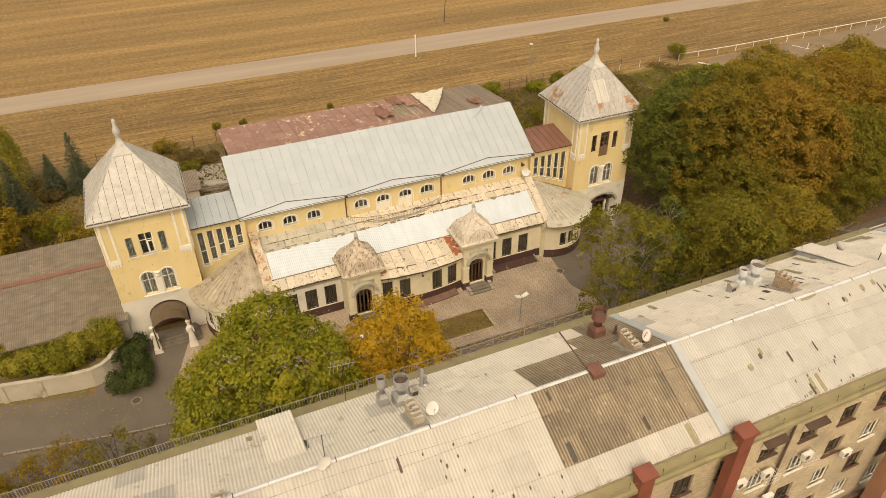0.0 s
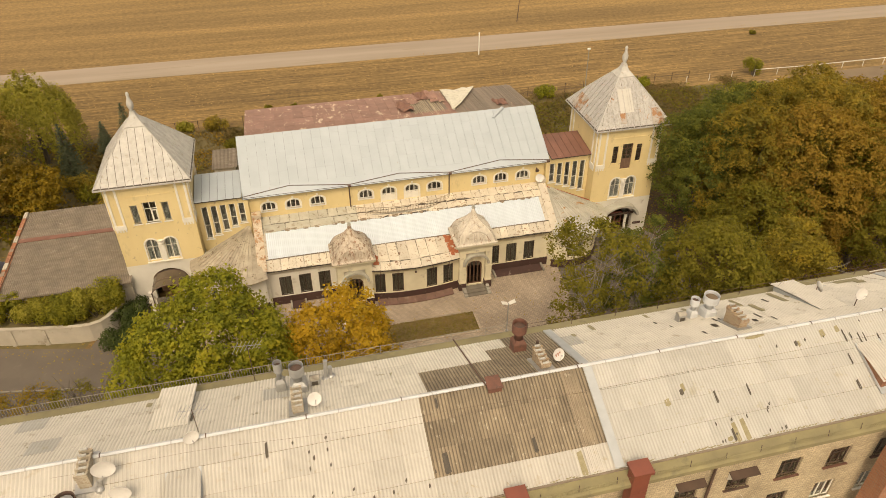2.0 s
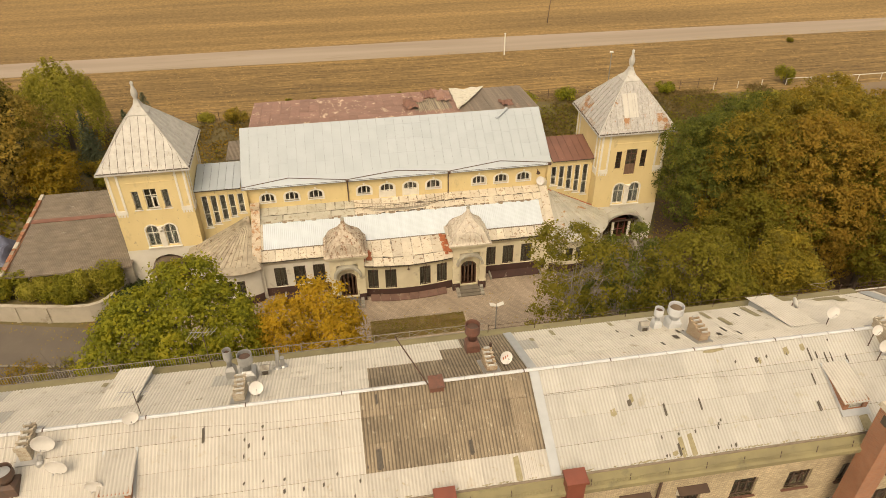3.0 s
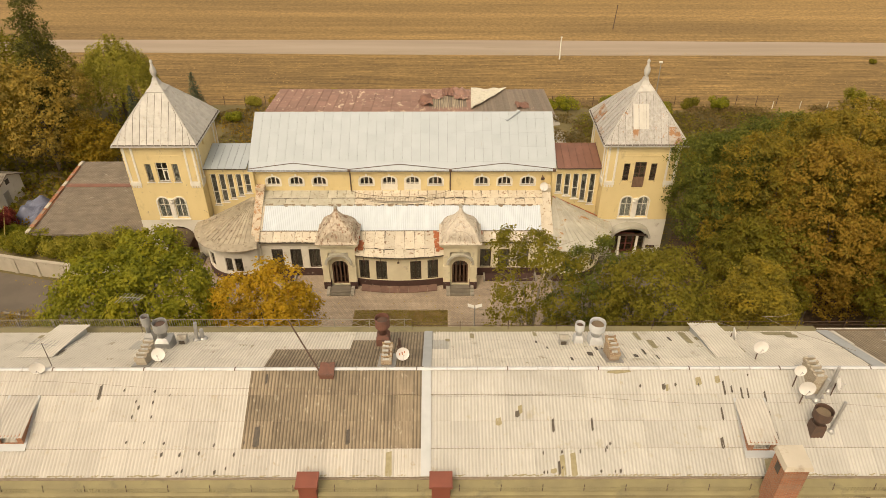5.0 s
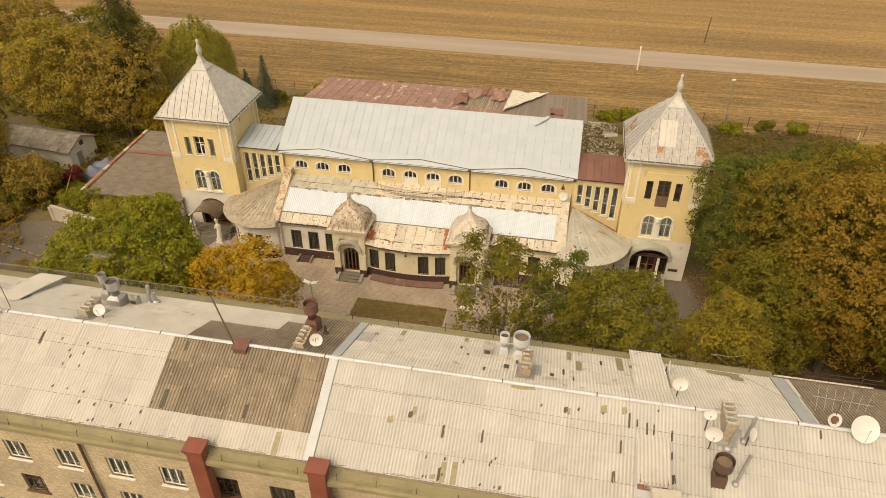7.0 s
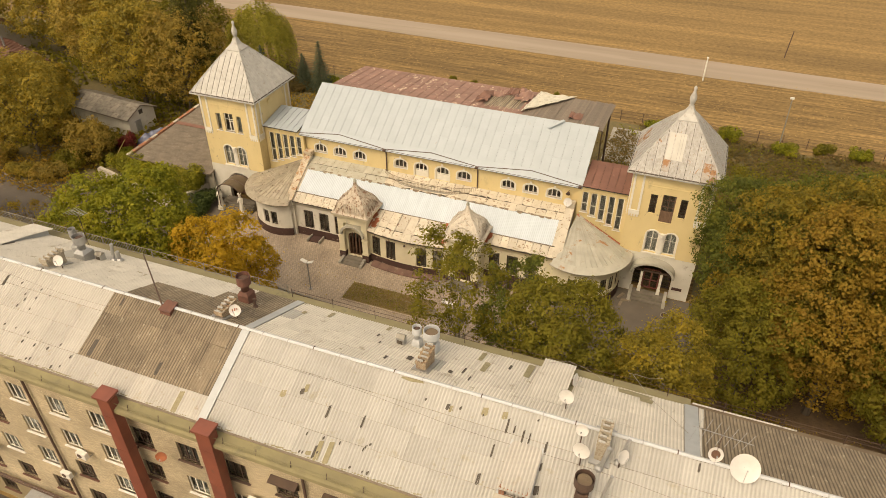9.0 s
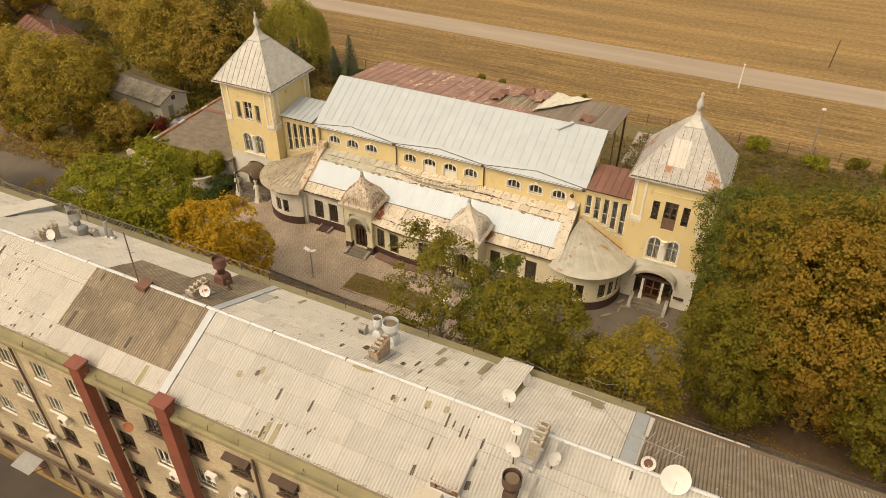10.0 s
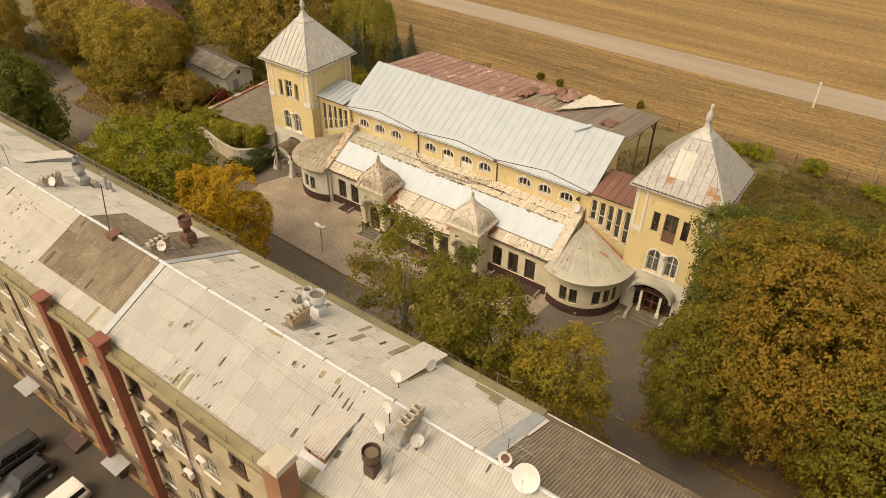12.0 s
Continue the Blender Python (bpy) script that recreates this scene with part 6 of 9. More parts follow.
for (mn, side), ms in far.items():
    src = (MS if side == "S" else MN)[mn]
    co = np.empty(len(src.vertices) * 3)
    src.vertices.foreach_get("co", co)
    co = np.c_[co.reshape(-1, 3), np.ones(len(src.vertices))]
    pol = np.array([p.vertices[:] for p in src.polygons])
    V, P = [], []
    for k, M in enumerate(ms):
        V.append((co @ np.array(M).T)[:, :3])
        P.append(pol + k * len(co))
    me = bpy.data.meshes.new("slate_rest")
    V = np.vstack(V) - np.array([x_start, 0, 0])
    me.from_pydata(V.tolist(), [], np.vstack(P).tolist())
    me.materials.append(src.materials[0])
    me.materials.append(M_SLATED)
    me.polygons.foreach_set("material_index", [p.material_index for p in src.polygons] * len(ms))
    me.polygons.foreach_set("use_smooth", [True] * len(me.polygons))
    ob = new("slate_rest", me)
    ob.parent, ob.location = roof_a, (x_start, 0, 0)
    tagged(ob, kind="stuff")
# ridge cap in lengths, with dark straps
nR = int((AX1 - AX0) / 1.5)
for i in range(nR):
    a, b = AX0 + 1.5 * i, AX0 + 1.5 * (i + 1) - 0.03
    bm = BM()
    for s, p in ((-1, PS), (1, PN)):
        y, z = RDY + s * 0.12 * math.cos(p), RDZ + 0.12 - 0.12 * math.sin(p)
        slab(bm, [(a, RDY, RDZ + 0.12), (b, RDY, RDZ + 0.12), (b, y, z), (a, y, z)], 0.02)
    cap = part("ridge_cap", bm, M_RIDGE, roof_a)
    bm = BM()
    for s, p in ((-1, PS), (1, PN)):
        y, z = RDY + s * 0.14 * math.cos(p), RDZ + 0.14 - 0.14 * math.sin(p)
        slab(bm, [(b - 0.01, RDY, RDZ + 0.14), (b + 0.04, RDY, RDZ + 0.14), (b + 0.04, y, z), (b - 0.01, y, z)], 0.02)
    part("strap", bm, M_DARKSTEEL if i % 3 == 0 else M_STEEL, cap)
# flashed joints between house sections
for x0, x1, sides in ((2.74, 3.2, "SN"), (25.26, 25.92, "N")):
    for sd in sides:
        ey, ez = (SEY, SEZ) if sd == "S" else (NEY, NEZ)
        bm = slab(BM(), [(x0, RDY, RDZ + 0.09), (x1, RDY, RDZ + 0.09), (x1, ey, ez + 0.1), (x0, ey, ez + 0.1)], 0.05)
        part("flashing", bm, M_FLASH, roof_a, "blue-grey sheet flashing")
bm = BM()
for y0, y1, x0 in ((-35.9, -33.2, 25.93), (-33.15, -31.1, 25.95)):
    z0, z1 = (RDZ + (NEZ - RDZ) * (y - RDY) / (NEY - RDY) + 0.11 for y in (y0, y1))
    slab(bm, [(x0, y0, z0), (x0 + 0.07 + (0.1 if y0 > -34 else 0), y0, z0), (x0 + 0.1 + (0.14 if y0 > -34 else 0), y1, z1), (x0, y1, z1)], 0.03)
part("edge_strip", bm, M_SLATEN, roof_a, "pale strip along the flashing")

# ---------------------------------------------------------------- trees
L_GREEN = leaf_mat("green_leaves", [(0.121, 0.139, 0.017), (0.214, 0.225, 0.023), (0.302, 0.291, 0.028), (0.399, 0.345, 0.034)])
L_DARK = leaf_mat("dark_green_leaves", [(0.065, 0.077, 0.017), (0.114, 0.133, 0.026), (0.171, 0.184, 0.032), (0.242, 0.236, 0.039)])
L_ORANGE = leaf_mat("orange_leaves", [(0.157, 0.124, 0.019), (0.270, 0.181, 0.020), (0.350, 0.230, 0.022), (0.264, 0.240, 0.042)])
L_GOLD = leaf_mat("golden_green_leaves", [(0.150, 0.125, 0.023), (0.257, 0.201, 0.032), (0.355, 0.255, 0.038), (0.380, 0.242, 0.035)])
L_BROWN = leaf_mat("brown_autumn_leaves", [(0.164, 0.114, 0.019), (0.277, 0.178, 0.025), (0.359, 0.223, 0.035), (0.295, 0.223, 0.036)])
L_OLIVE = leaf_mat("olive_leaves", [(0.099, 0.093, 0.015), (0.174, 0.156, 0.019), (0.246, 0.214, 0.026), (0.217, 0.172, 0.027)])
L_SPRUCE = leaf_mat("blue_green_needles", [(0.070, 0.086, 0.048), (0.113, 0.135, 0.077), (0.167, 0.188, 0.105)])
L_WILLOW = leaf_mat("willow_leaves", [(0.231, 0.218, 0.033), (0.347, 0.312, 0.049), (0.439, 0.385, 0.064)])
L_STRAW = leaf_mat("straw_tufts", [(0.27, 0.17, 0.06), (0.36, 0.24, 0.095), (0.44, 0.31, 0.125)])
L_POPLAR = leaf_mat("poplar_leaves", [(0.066, 0.069, 0.017), (0.105, 0.105, 0.023), (0.147, 0.140, 0.026)])
L_WEED = leaf_mat("dry_weed_leaves", [(0.13, 0.105, 0.035), (0.19, 0.14, 0.047), (0.255, 0.165, 0.06)])
L_HEDGE = leaf_mat("hedge_leaves", [(0.152, 0.158, 0.022), (0.253, 0.242, 0.029), (0.378, 0.324, 0.035)])
L_AMBER = leaf_mat("amber_leaves", [(0.235, 0.164, 0.022), (0.424, 0.268, 0.026), (0.572, 0.363, 0.032), (0.449, 0.326, 0.042)])
L_MAPLE = leaf_mat("maple_leaves", [(0.105, 0.093, 0.018), (0.186, 0.153, 0.023), (0.279, 0.206, 0.028), (0.376, 0.256, 0.033)])
L_YELLOW = leaf_mat("yellow_street_leaves", [(0.140, 0.116, 0.020), (0.237, 0.191, 0.028), (0.344, 0.265, 0.034), (0.400, 0.279, 0.036)])
# Western crowns: tan and honey, paled in the colour for haze.
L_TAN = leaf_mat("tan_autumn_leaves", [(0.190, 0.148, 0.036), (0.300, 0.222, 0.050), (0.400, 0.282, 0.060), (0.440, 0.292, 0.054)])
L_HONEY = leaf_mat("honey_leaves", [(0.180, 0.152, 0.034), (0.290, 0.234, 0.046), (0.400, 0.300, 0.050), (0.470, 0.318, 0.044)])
L_JUNIPER = leaf_mat("juniper_green", [(0.045, 0.065, 0.02), (0.08, 0.11, 0.03), (0.125, 0.16, 0.042)])


def leaves(name, P, D, size, rng, m, parent, label="", aspect=0.7):
    """Many small bent leaves at points P, facing about along D."""
    n = len(P)
    D = D + rng.normal(0, 0.42, (n, 3))
    D[:, 2] += 0.25
    D /= np.linalg.norm(D, axis=1)[:, None] + 1e-9
    R = rng.normal(0, 1, (n, 3))
    A = np.cross(D, R)
    A /= np.linalg.norm(A, axis=1)[:, None] + 1e-9
    B = np.cross(D, A)
    s = size * rng.uniform(0.6, 1.35, (n, 1))
    V = np.empty((n, 4, 3))
    V[:, 0] = P - A * s * 0.5
    V[:, 1] = P - B * s * 0.5 * aspect + D * s * 0.12
    V[:, 2] = P + A * s * 0.55
    V[:, 3] = P + B * s * 0.5 * aspect + D * s * 0.12
    me = bpy.data.meshes.new(name)
    me.vertices.add(n * 4)
    me.vertices.foreach_set("co", V.reshape(-1))
    me.loops.add(n * 4)
    me.loops.foreach_set("vertex_index", np.arange(n * 4, dtype=np.int32))
    me.polygons.add(n)
    me.polygons.foreach_set("loop_start", np.arange(0, n * 4, 4, dtype=np.int32))
    me.polygons.foreach_set("loop_total", np.full(n, 4, dtype=np.int32))
    me.update()
    me.materials.append(m)
    ob = new(name, me)
    ob.parent = parent
    return tagged(ob, label) if label else ob


def tree(x, y, h, r, m, label, seed, base=GZ, low=0.22, size=0.34, lobes=26, sparse=0.0, name="tree", bark=None, group="trees", slender=False):
    """Trunk and limbs, and a crown of cushions of leaves that sit on big overlapping lobes."""
    ob = thing(name, (x, y, base), label, "tree", group)
    rng = np.random.default_rng(seed)
    H = h - base
    c0, c1 = H * low, H
    cz, rz = (c0 + c1) / 2, (c1 - c0) / 2
    bm = BM()
    rod(bm, (0, 0, -0.1), (0, 0, H * 0.3), 0.035 * H * 0.5 + 0.06, 0.02 * H * 0.5 + 0.05, n=8)
    rod(bm, (0, 0, H * 0.3), (rng.normal(0, 0.2), rng.normal(0, 0.2), H * 0.72), 0.02 * H * 0.5 + 0.05, 0.05, n=7)
    L_ = []
    for k in range(lobes):
        a = 2.399963 * k + rng.uniform(-0.4, 0.4)
        t = (k + 0.5) / lobes
        zz = -0.92 + 1.78 * t
        rad = math.sqrt(max(0.05, 1 - zz * zz)) * rng.uniform(0.55, 0.86)
        if slender:
            rad = 0.5 * (1 - 0.8 * t) ** 0.7
        L_.append((r * rad * math.cos(a), r * rad * math.sin(a), cz + rz * zz * 0.86, r * rng.uniform(0.27, 0.5)))
    L_.append((0, 0, cz + rz * 0.62, r * 0.4))
    thin = 0.5 if sparse else 1
    for lx, ly, lz, lr in L_[::1 if lobes < 20 else 2]:
        z0 = H * rng.uniform(0.2, 0.45)
        midp = (lx * 0.45, ly * 0.45, z0 + (lz - z0) * 0.55)
        rod(bm, (0, 0, z0), midp, (0.08 + 0.004 * H) * thin, 0.06 * thin, n=5)
        rod(bm, midp, (lx, ly, lz), 0.06 * thin, 0.02, n=5)
        if sparse:
            for q in range(7):
                e = rng.normal(0, 1, 3) * lr * 0.8
                rod(bm, (lx * 0.8, ly * 0.8, lz - 0.2), (lx + e[0], ly + e[1], lz + abs(e[2])), 0.02, 0.008, n=4)
    part("trunk", bm, bark or M_BARK, ob)
    near = abs(x - 8) < 45 and y < 16
    leaf = size * (0.55 if near else 0.78)
    C, R = np.array([q[:3] for q in L_]), np.array([q[3] for q in L_])
    mid = np.array([0, 0, cz])
    scale = min(1.0, 0.55 + r * 0.09) * (1.0 if near else 1.32)
    P, D = [], []
    for i in range(len(L_)):
        c, lr = C[i], R[i]
        cnt = int(6.2 * (lr / (0.42 * scale)) ** 2)
        v = rng.normal(0, 1, (cnt, 3)) + 0.55 * (c - mid) / r + np.array([0, 0, 0.3])
        v /= np.linalg.norm(v, axis=1)[:, None]
        cc = c + v * lr * rng.uniform(0.74, 1.24, (cnt, 1))
        hid = (np.linalg.norm(cc[:, None] - C[None], axis=2) < 0.9 * R[None]).any(axis=1)
        for q in cc[~hid]:
            bare = 0.45 if q[2] < cz - 0.5 * rz else 0.1
            if rng.random() < bare or sparse and noise.noise((q[0] * 0.75 + seed, q[1] * 0.75, q[2] * 0.75)) < 0.9 * sparse - 0.36:
                continue
            cr = scale * rng.uniform(0.22, 0.6)
            k = int((28 if near else 18) * (cr / (0.42 * scale)) ** 2) + 2
            out = (q - c) / lr + 0.3 * (q - mid) / r + np.array([0, 0, 0.6])
            out /= np.linalg.norm(out)
            w = rng.normal(0, 1, (k, 3)) + 0.9 * out
            w /= np.linalg.norm(w, axis=1)[:, None]
            P.append(q + w * cr * rng.gamma(9.0, 0.105, (k, 1)) * np.array([1.1, 1.1, 0.8]))
            D.append(w * 0.7 + out * 0.3)
        k = int(70 * (1 - sparse) ** 2)
        w = rng.normal(0, 1, (k, 3))
        w /= np.linalg.norm(w, axis=1)[:, None]
        P.append(c + w * lr * rng.uniform(0.45, 0.85, (k, 1)))
        D.append(w)
    leaves("crown", np.vstack(P), np.vstack(D), leaf, rng, m, ob)
    return ob


def weeping_tree(x, y, h, r, m, label, seed, base=GZ):
    """Crown of arching shoots with hanging strands of narrow leaves."""
    ob = thing("willow", (x, y, base), label, "tree", "trees")
    rng = np.random.default_rng(seed)
    H = h - base
    part("trunk", rod(BM(), (0, 0, -0.1), (0.2, 0.1, H * 0.7), 0.34, 0.1), M_BARK, ob)
    P, D = [], []
    for k in range(300):
        a = rng.uniform(0, 2 * math.pi)
        q = math.sqrt(rng.uniform(0.02, 1))
        top = H * (1.0 - 0.33 * q ** 2) * rng.uniform(0.86, 1.02)
        ln = H * rng.uniform(0.28, 0.6) * (0.35 + 0.65 * q)
        cnt = int(46 * ln / 4) + 10
        t = np.sort(rng.uniform(0, 1, cnt))
        rad = r * (q * 0.9 + 0.16 * np.sin(t * 1.6))
        p = np.c_[np.cos(a) * rad, np.sin(a) * rad, np.maximum(0.2, top - ln * t)]
        p[:, :2] += rng.normal(0, 0.16, (cnt, 2))
        P.append(p)
        D.append(np.tile([math.cos(a), math.sin(a), 0.5], (cnt, 1)))
    leaves("crown", np.vstack(P), np.vstack(D), 0.32, rng, m, ob, aspect=0.5)
    return ob


def spruce(x, y, h, r, seed, base=GZ, m=None, label="dark blue-green spruce behind the tower"):
    ob = thing("spruce", (x, y, base), label, "tree", "spruces")
    rng = np.random.default_rng(seed)
    part("trunk", rod(BM(), (0, 0, -0.1), (0, 0, h * 0.97), 0.16, 0.02), M_BARK, ob)
    P, D = [], []
    for k in range(26):
        t = k / 26
        z, R = h * (0.06 + 0.92 * t), r * (1 - t) ** 0.85 + 0.06
        nb = max(5, int(13 * (1 - t)) + 3)
        for j in range(nb):
            a = 2 * math.pi * (j + rng.uniform(-0.3, 0.3)) / nb + k
            cnt = max(6, int(26 * (1 - t)) + 4)
            s = rng.uniform(0.15, 1.0, cnt)
            d = np.c_[np.cos(a) * s * R, np.sin(a) * s * R, z - 0.35 * s * R + rng.normal(0, 0.05, cnt)]
            d[:, :2] += rng.normal(0, 0.1 * R + 0.03, (cnt, 2)) * s[:, None]
            P.append(d)
            D.append(np.tile([math.cos(a) * 0.5, math.sin(a) * 0.5, 0.8], (cnt, 1)))
    leaves("crown", np.vstack(P), np.vstack(D), 0.26, rng, m or L_SPRUCE, ob, aspect=0.45)
    return ob


def bush(x, y, w, dp, h, m, label, seed, base=GZ, n=2500, size=0.22, name="bush"):
    ob = thing(name, (x, y, base), label, "bush", "bushes")
    rng = np.random.default_rng(seed)
    bm = BM()
    for k in range(9):
        e = rng.uniform(-0.7, 0.7, 2)
        rod(bm, (e[0] * 0.3, e[1] * 0.3, -0.05), (e[0] * w, e[1] * dp, h * rng.uniform(0.5, 0.85)), 0.035, 0.012, n=5)
    part("branchwork", bm, M_BARK, ob)
    P, D = [], []
    for k in range(14):
        c = np.array([rng.uniform(-0.75, 0.75) * w, rng.uniform(-0.75, 0.75) * dp, h * rng.uniform(0.3, 0.72)])
        v = rng.normal(0, 1, (n // 14, 3))
        v /= np.linalg.norm(v, axis=1)[:, None]
        q = c + v * rng.uniform(0.5, 1.1, (len(v), 1)) * np.array([w * 0.42, dp * 0.42, h * 0.32])
        q[:, 2] = np.maximum(q[:, 2], 0.05)
        P.append(q)
        D.append(v)
    leaves("foliage", np.vstack(P), np.vstack(D), size, rng, m, ob)
    return ob


tree(-16.9, -24.2, 14.7, 4.8, L_GREEN, "broad green maple just turning yellow", 1, size=0.41, lobes=34)
tree(-8.6, -24.6, 13.1, 3.5, L_AMBER, "orange autumn maple beside the street", 2, size=0.38)
tree(10.1, -22.8, 16.2, 3.2, L_OLIVE, "half-bare tree with pale branches and few leaves", 3, size=0.34, sparse=0.5, bark=M_BARKP, low=0.3)
tree(14.3, -22.5, 15.6, 2.3, L_DARK, "thin dark green tree with pale branches", 33, size=0.34, sparse=0.46, bark=M_BARKP, low=0.3)
tree(18.0, -25.6, 16.2, 3.6, L_OLIVE, "dense olive green tree along the street", 4, size=0.34)
tree(23.9, -26.2, 15.2, 2.8, L_YELLOW, "golden-green tree along the street", 5, size=0.32)
tree(30.0, -5.2, 13.8, 4.4, L_DARK, "dark green maple beside the yellow tower", 6, size=0.36)
tree(32.3, -10.0, 16.4, 5.0, L_MAPLE, "large green maple with yellow tips", 7, size=0.38)
tree(36.0, -13.6, 16.2, 5.4, L_BROWN, "large brown and gold autumn maple", 8, size=0.38)
tree(30.4, -14.6, 11.0, 4.0, L_OLIVE, "lower olive-brown maple by the street", 9, size=0.36)
tree(40.5, -6.5, 16.6, 5.6, L_GOLD, "large golden-brown autumn maple", 10, size=0.38)
tree(36.5, -1.0, 13.0, 4.8, L_DARK, "dark green maple behind the tower", 11, size=0.38)
tree(46.5, -9.5, 15.0, 5.4, L_BROWN, "large brown autumn maple in the grove", 12, size=0.4)
tree(47.5, 0.5, 12.4, 5.0, L_GOLD, "golden-green maple in the grove", 13, size=0.4)
tree(55.0, -4.0, 12.6, 5.4, L_ORANGE, "rusty orange maple in the grove", 14, size=0.4)
tree(44.0, 7.0, 9.0, 4.2, L_WILLOW, "bright yellow-green young tree", 15, size=0.38)
tree(57.0, 5.0, 8.2, 4.8, L_BROWN, "brown autumn tree in the grove", 16, size=0.4)
tree(41.5, -15.0, 14.5, 4.8, L_OLIVE, "olive autumn tree by the street", 17, size=0.38)
tree(52.0, -13.0, 13.5, 5.0, L_BROWN, "brown autumn tree by the street", 18, size=0.4)
tree(63.0, -3.0, 11.0, 5.2, L_GOLD, "golden autumn tree in the grove", 19, size=0.42)
tree(60.0, -13.5, 13.0, 5.0, L_OLIVE, "olive autumn tree by the street", 34, size=0.42)
tree(67.0, 6.0, 6.4, 5.0, L_BROWN, "brown autumn tree at the arena", 35, size=0.42)
tree(74.0, 0.0, 9.0, 5.4, L_DARK, "dark green tree in the grove", 36, size=0.42)
tree(76.0, 9.5, 7.0, 4.2, L_GOLD, "golden autumn tree at the arena", 37, size=0.42)
tree(86.0, 4.0, 8.5, 5.6, L_ORANGE, "orange autumn tree in the grove", 38, size=0.44)
# behind and beside the west tower
tree(-43.2, 17.8, 20.5, 2.7, L_POPLAR, "tall narrow dark green poplar", 20, size=0.3, lobes=60, low=0.12, name="poplar", slender=True)
weeping_tree(-40.2, 29.0, 11.6, 5.2, L_WILLOW, "yellow-green weeping willow behind the tower", 21)
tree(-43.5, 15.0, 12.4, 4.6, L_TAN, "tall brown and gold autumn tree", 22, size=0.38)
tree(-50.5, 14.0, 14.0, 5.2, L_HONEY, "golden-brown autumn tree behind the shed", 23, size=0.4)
tree(-37.6, 14.0, 6.2, 2.4, L_ORANGE, "orange autumn tree behind the low roof", 24, size=0.36)
tree(-45.0, -2.0, 4.5, 2.2, L_TAN, "low brown tree by the fence", 44, size=0.32)
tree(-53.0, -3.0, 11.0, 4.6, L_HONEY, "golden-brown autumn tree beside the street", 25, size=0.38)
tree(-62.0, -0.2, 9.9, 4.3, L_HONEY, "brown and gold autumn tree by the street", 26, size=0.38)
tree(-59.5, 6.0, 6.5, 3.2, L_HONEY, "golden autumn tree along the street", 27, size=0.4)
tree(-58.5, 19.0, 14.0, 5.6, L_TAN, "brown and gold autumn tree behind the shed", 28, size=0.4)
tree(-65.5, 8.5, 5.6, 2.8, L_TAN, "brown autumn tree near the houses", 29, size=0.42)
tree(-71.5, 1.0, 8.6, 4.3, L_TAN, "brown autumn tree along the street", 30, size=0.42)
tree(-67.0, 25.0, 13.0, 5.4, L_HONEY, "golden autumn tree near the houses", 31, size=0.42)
tree(-51.0, 26.0, 12.0, 5.0, L_OLIVE, "olive autumn tree at the field edge", 32, size=0.4)
tree(-82.5, 4.6, 9.5, 4.6, L_ORANGE, "orange autumn tree along the street", 45, size=0.44)
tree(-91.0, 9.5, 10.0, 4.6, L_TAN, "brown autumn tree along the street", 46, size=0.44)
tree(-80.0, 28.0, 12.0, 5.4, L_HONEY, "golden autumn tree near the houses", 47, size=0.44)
tree(-92.0, 20.0, 12.0, 5.6, L_ORANGE, "orange autumn tree near the houses", 48, size=0.44)
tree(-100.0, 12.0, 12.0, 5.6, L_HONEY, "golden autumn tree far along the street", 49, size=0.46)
tree(-46.0, -21.3, 14.4, 2.4, L_DARK, "narrow dark green tree beside the roof", 50, size=0.34, low=0.08)
tree(-49.0, -20.0, 11.5, 3.2, L_DARK, "dark green tree beside the street", 51, size=0.36, low=0.08)
tree(-30.8, -19.6, 5.2, 2.6, L_ORANGE, "small half-bare orange tree on the verge", 52, size=0.26, sparse=0.6, low=0.1)
tree(-27.3, -19.8, 6.4, 2.2, L_OLIVE, "small half-bare olive tree on the verge", 53, size=0.26, sparse=0.6, low=0.1)
tree(-36.0, -19.5, 5.0, 2.4, L_ORANGE, "small half-bare orange tree on the verge", 54, size=0.28, sparse=0.6, low=0.1)
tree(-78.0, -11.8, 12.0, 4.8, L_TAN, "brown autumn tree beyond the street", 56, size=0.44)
tree(-90.0, -7.5, 12.0, 5.2, L_ORANGE, "orange autumn tree beyond the street", 57, size=0.44)
spruce(-29.7, 28.0, 7.9, 1.9, 42)
spruce(-32.6, 28.0, 5.6, 1.5, 43)
spruce(-35.7, 22.4, 8.4, 2.0, 55)
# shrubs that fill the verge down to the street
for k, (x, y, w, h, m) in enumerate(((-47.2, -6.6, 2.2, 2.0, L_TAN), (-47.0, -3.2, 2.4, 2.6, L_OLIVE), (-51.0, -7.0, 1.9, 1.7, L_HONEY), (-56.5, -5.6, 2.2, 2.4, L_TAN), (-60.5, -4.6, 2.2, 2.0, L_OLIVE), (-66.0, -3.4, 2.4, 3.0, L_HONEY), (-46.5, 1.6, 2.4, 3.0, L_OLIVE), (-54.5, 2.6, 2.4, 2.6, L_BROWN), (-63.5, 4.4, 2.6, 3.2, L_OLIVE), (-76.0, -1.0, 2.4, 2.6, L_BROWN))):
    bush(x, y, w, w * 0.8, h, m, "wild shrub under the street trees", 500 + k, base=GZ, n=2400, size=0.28)
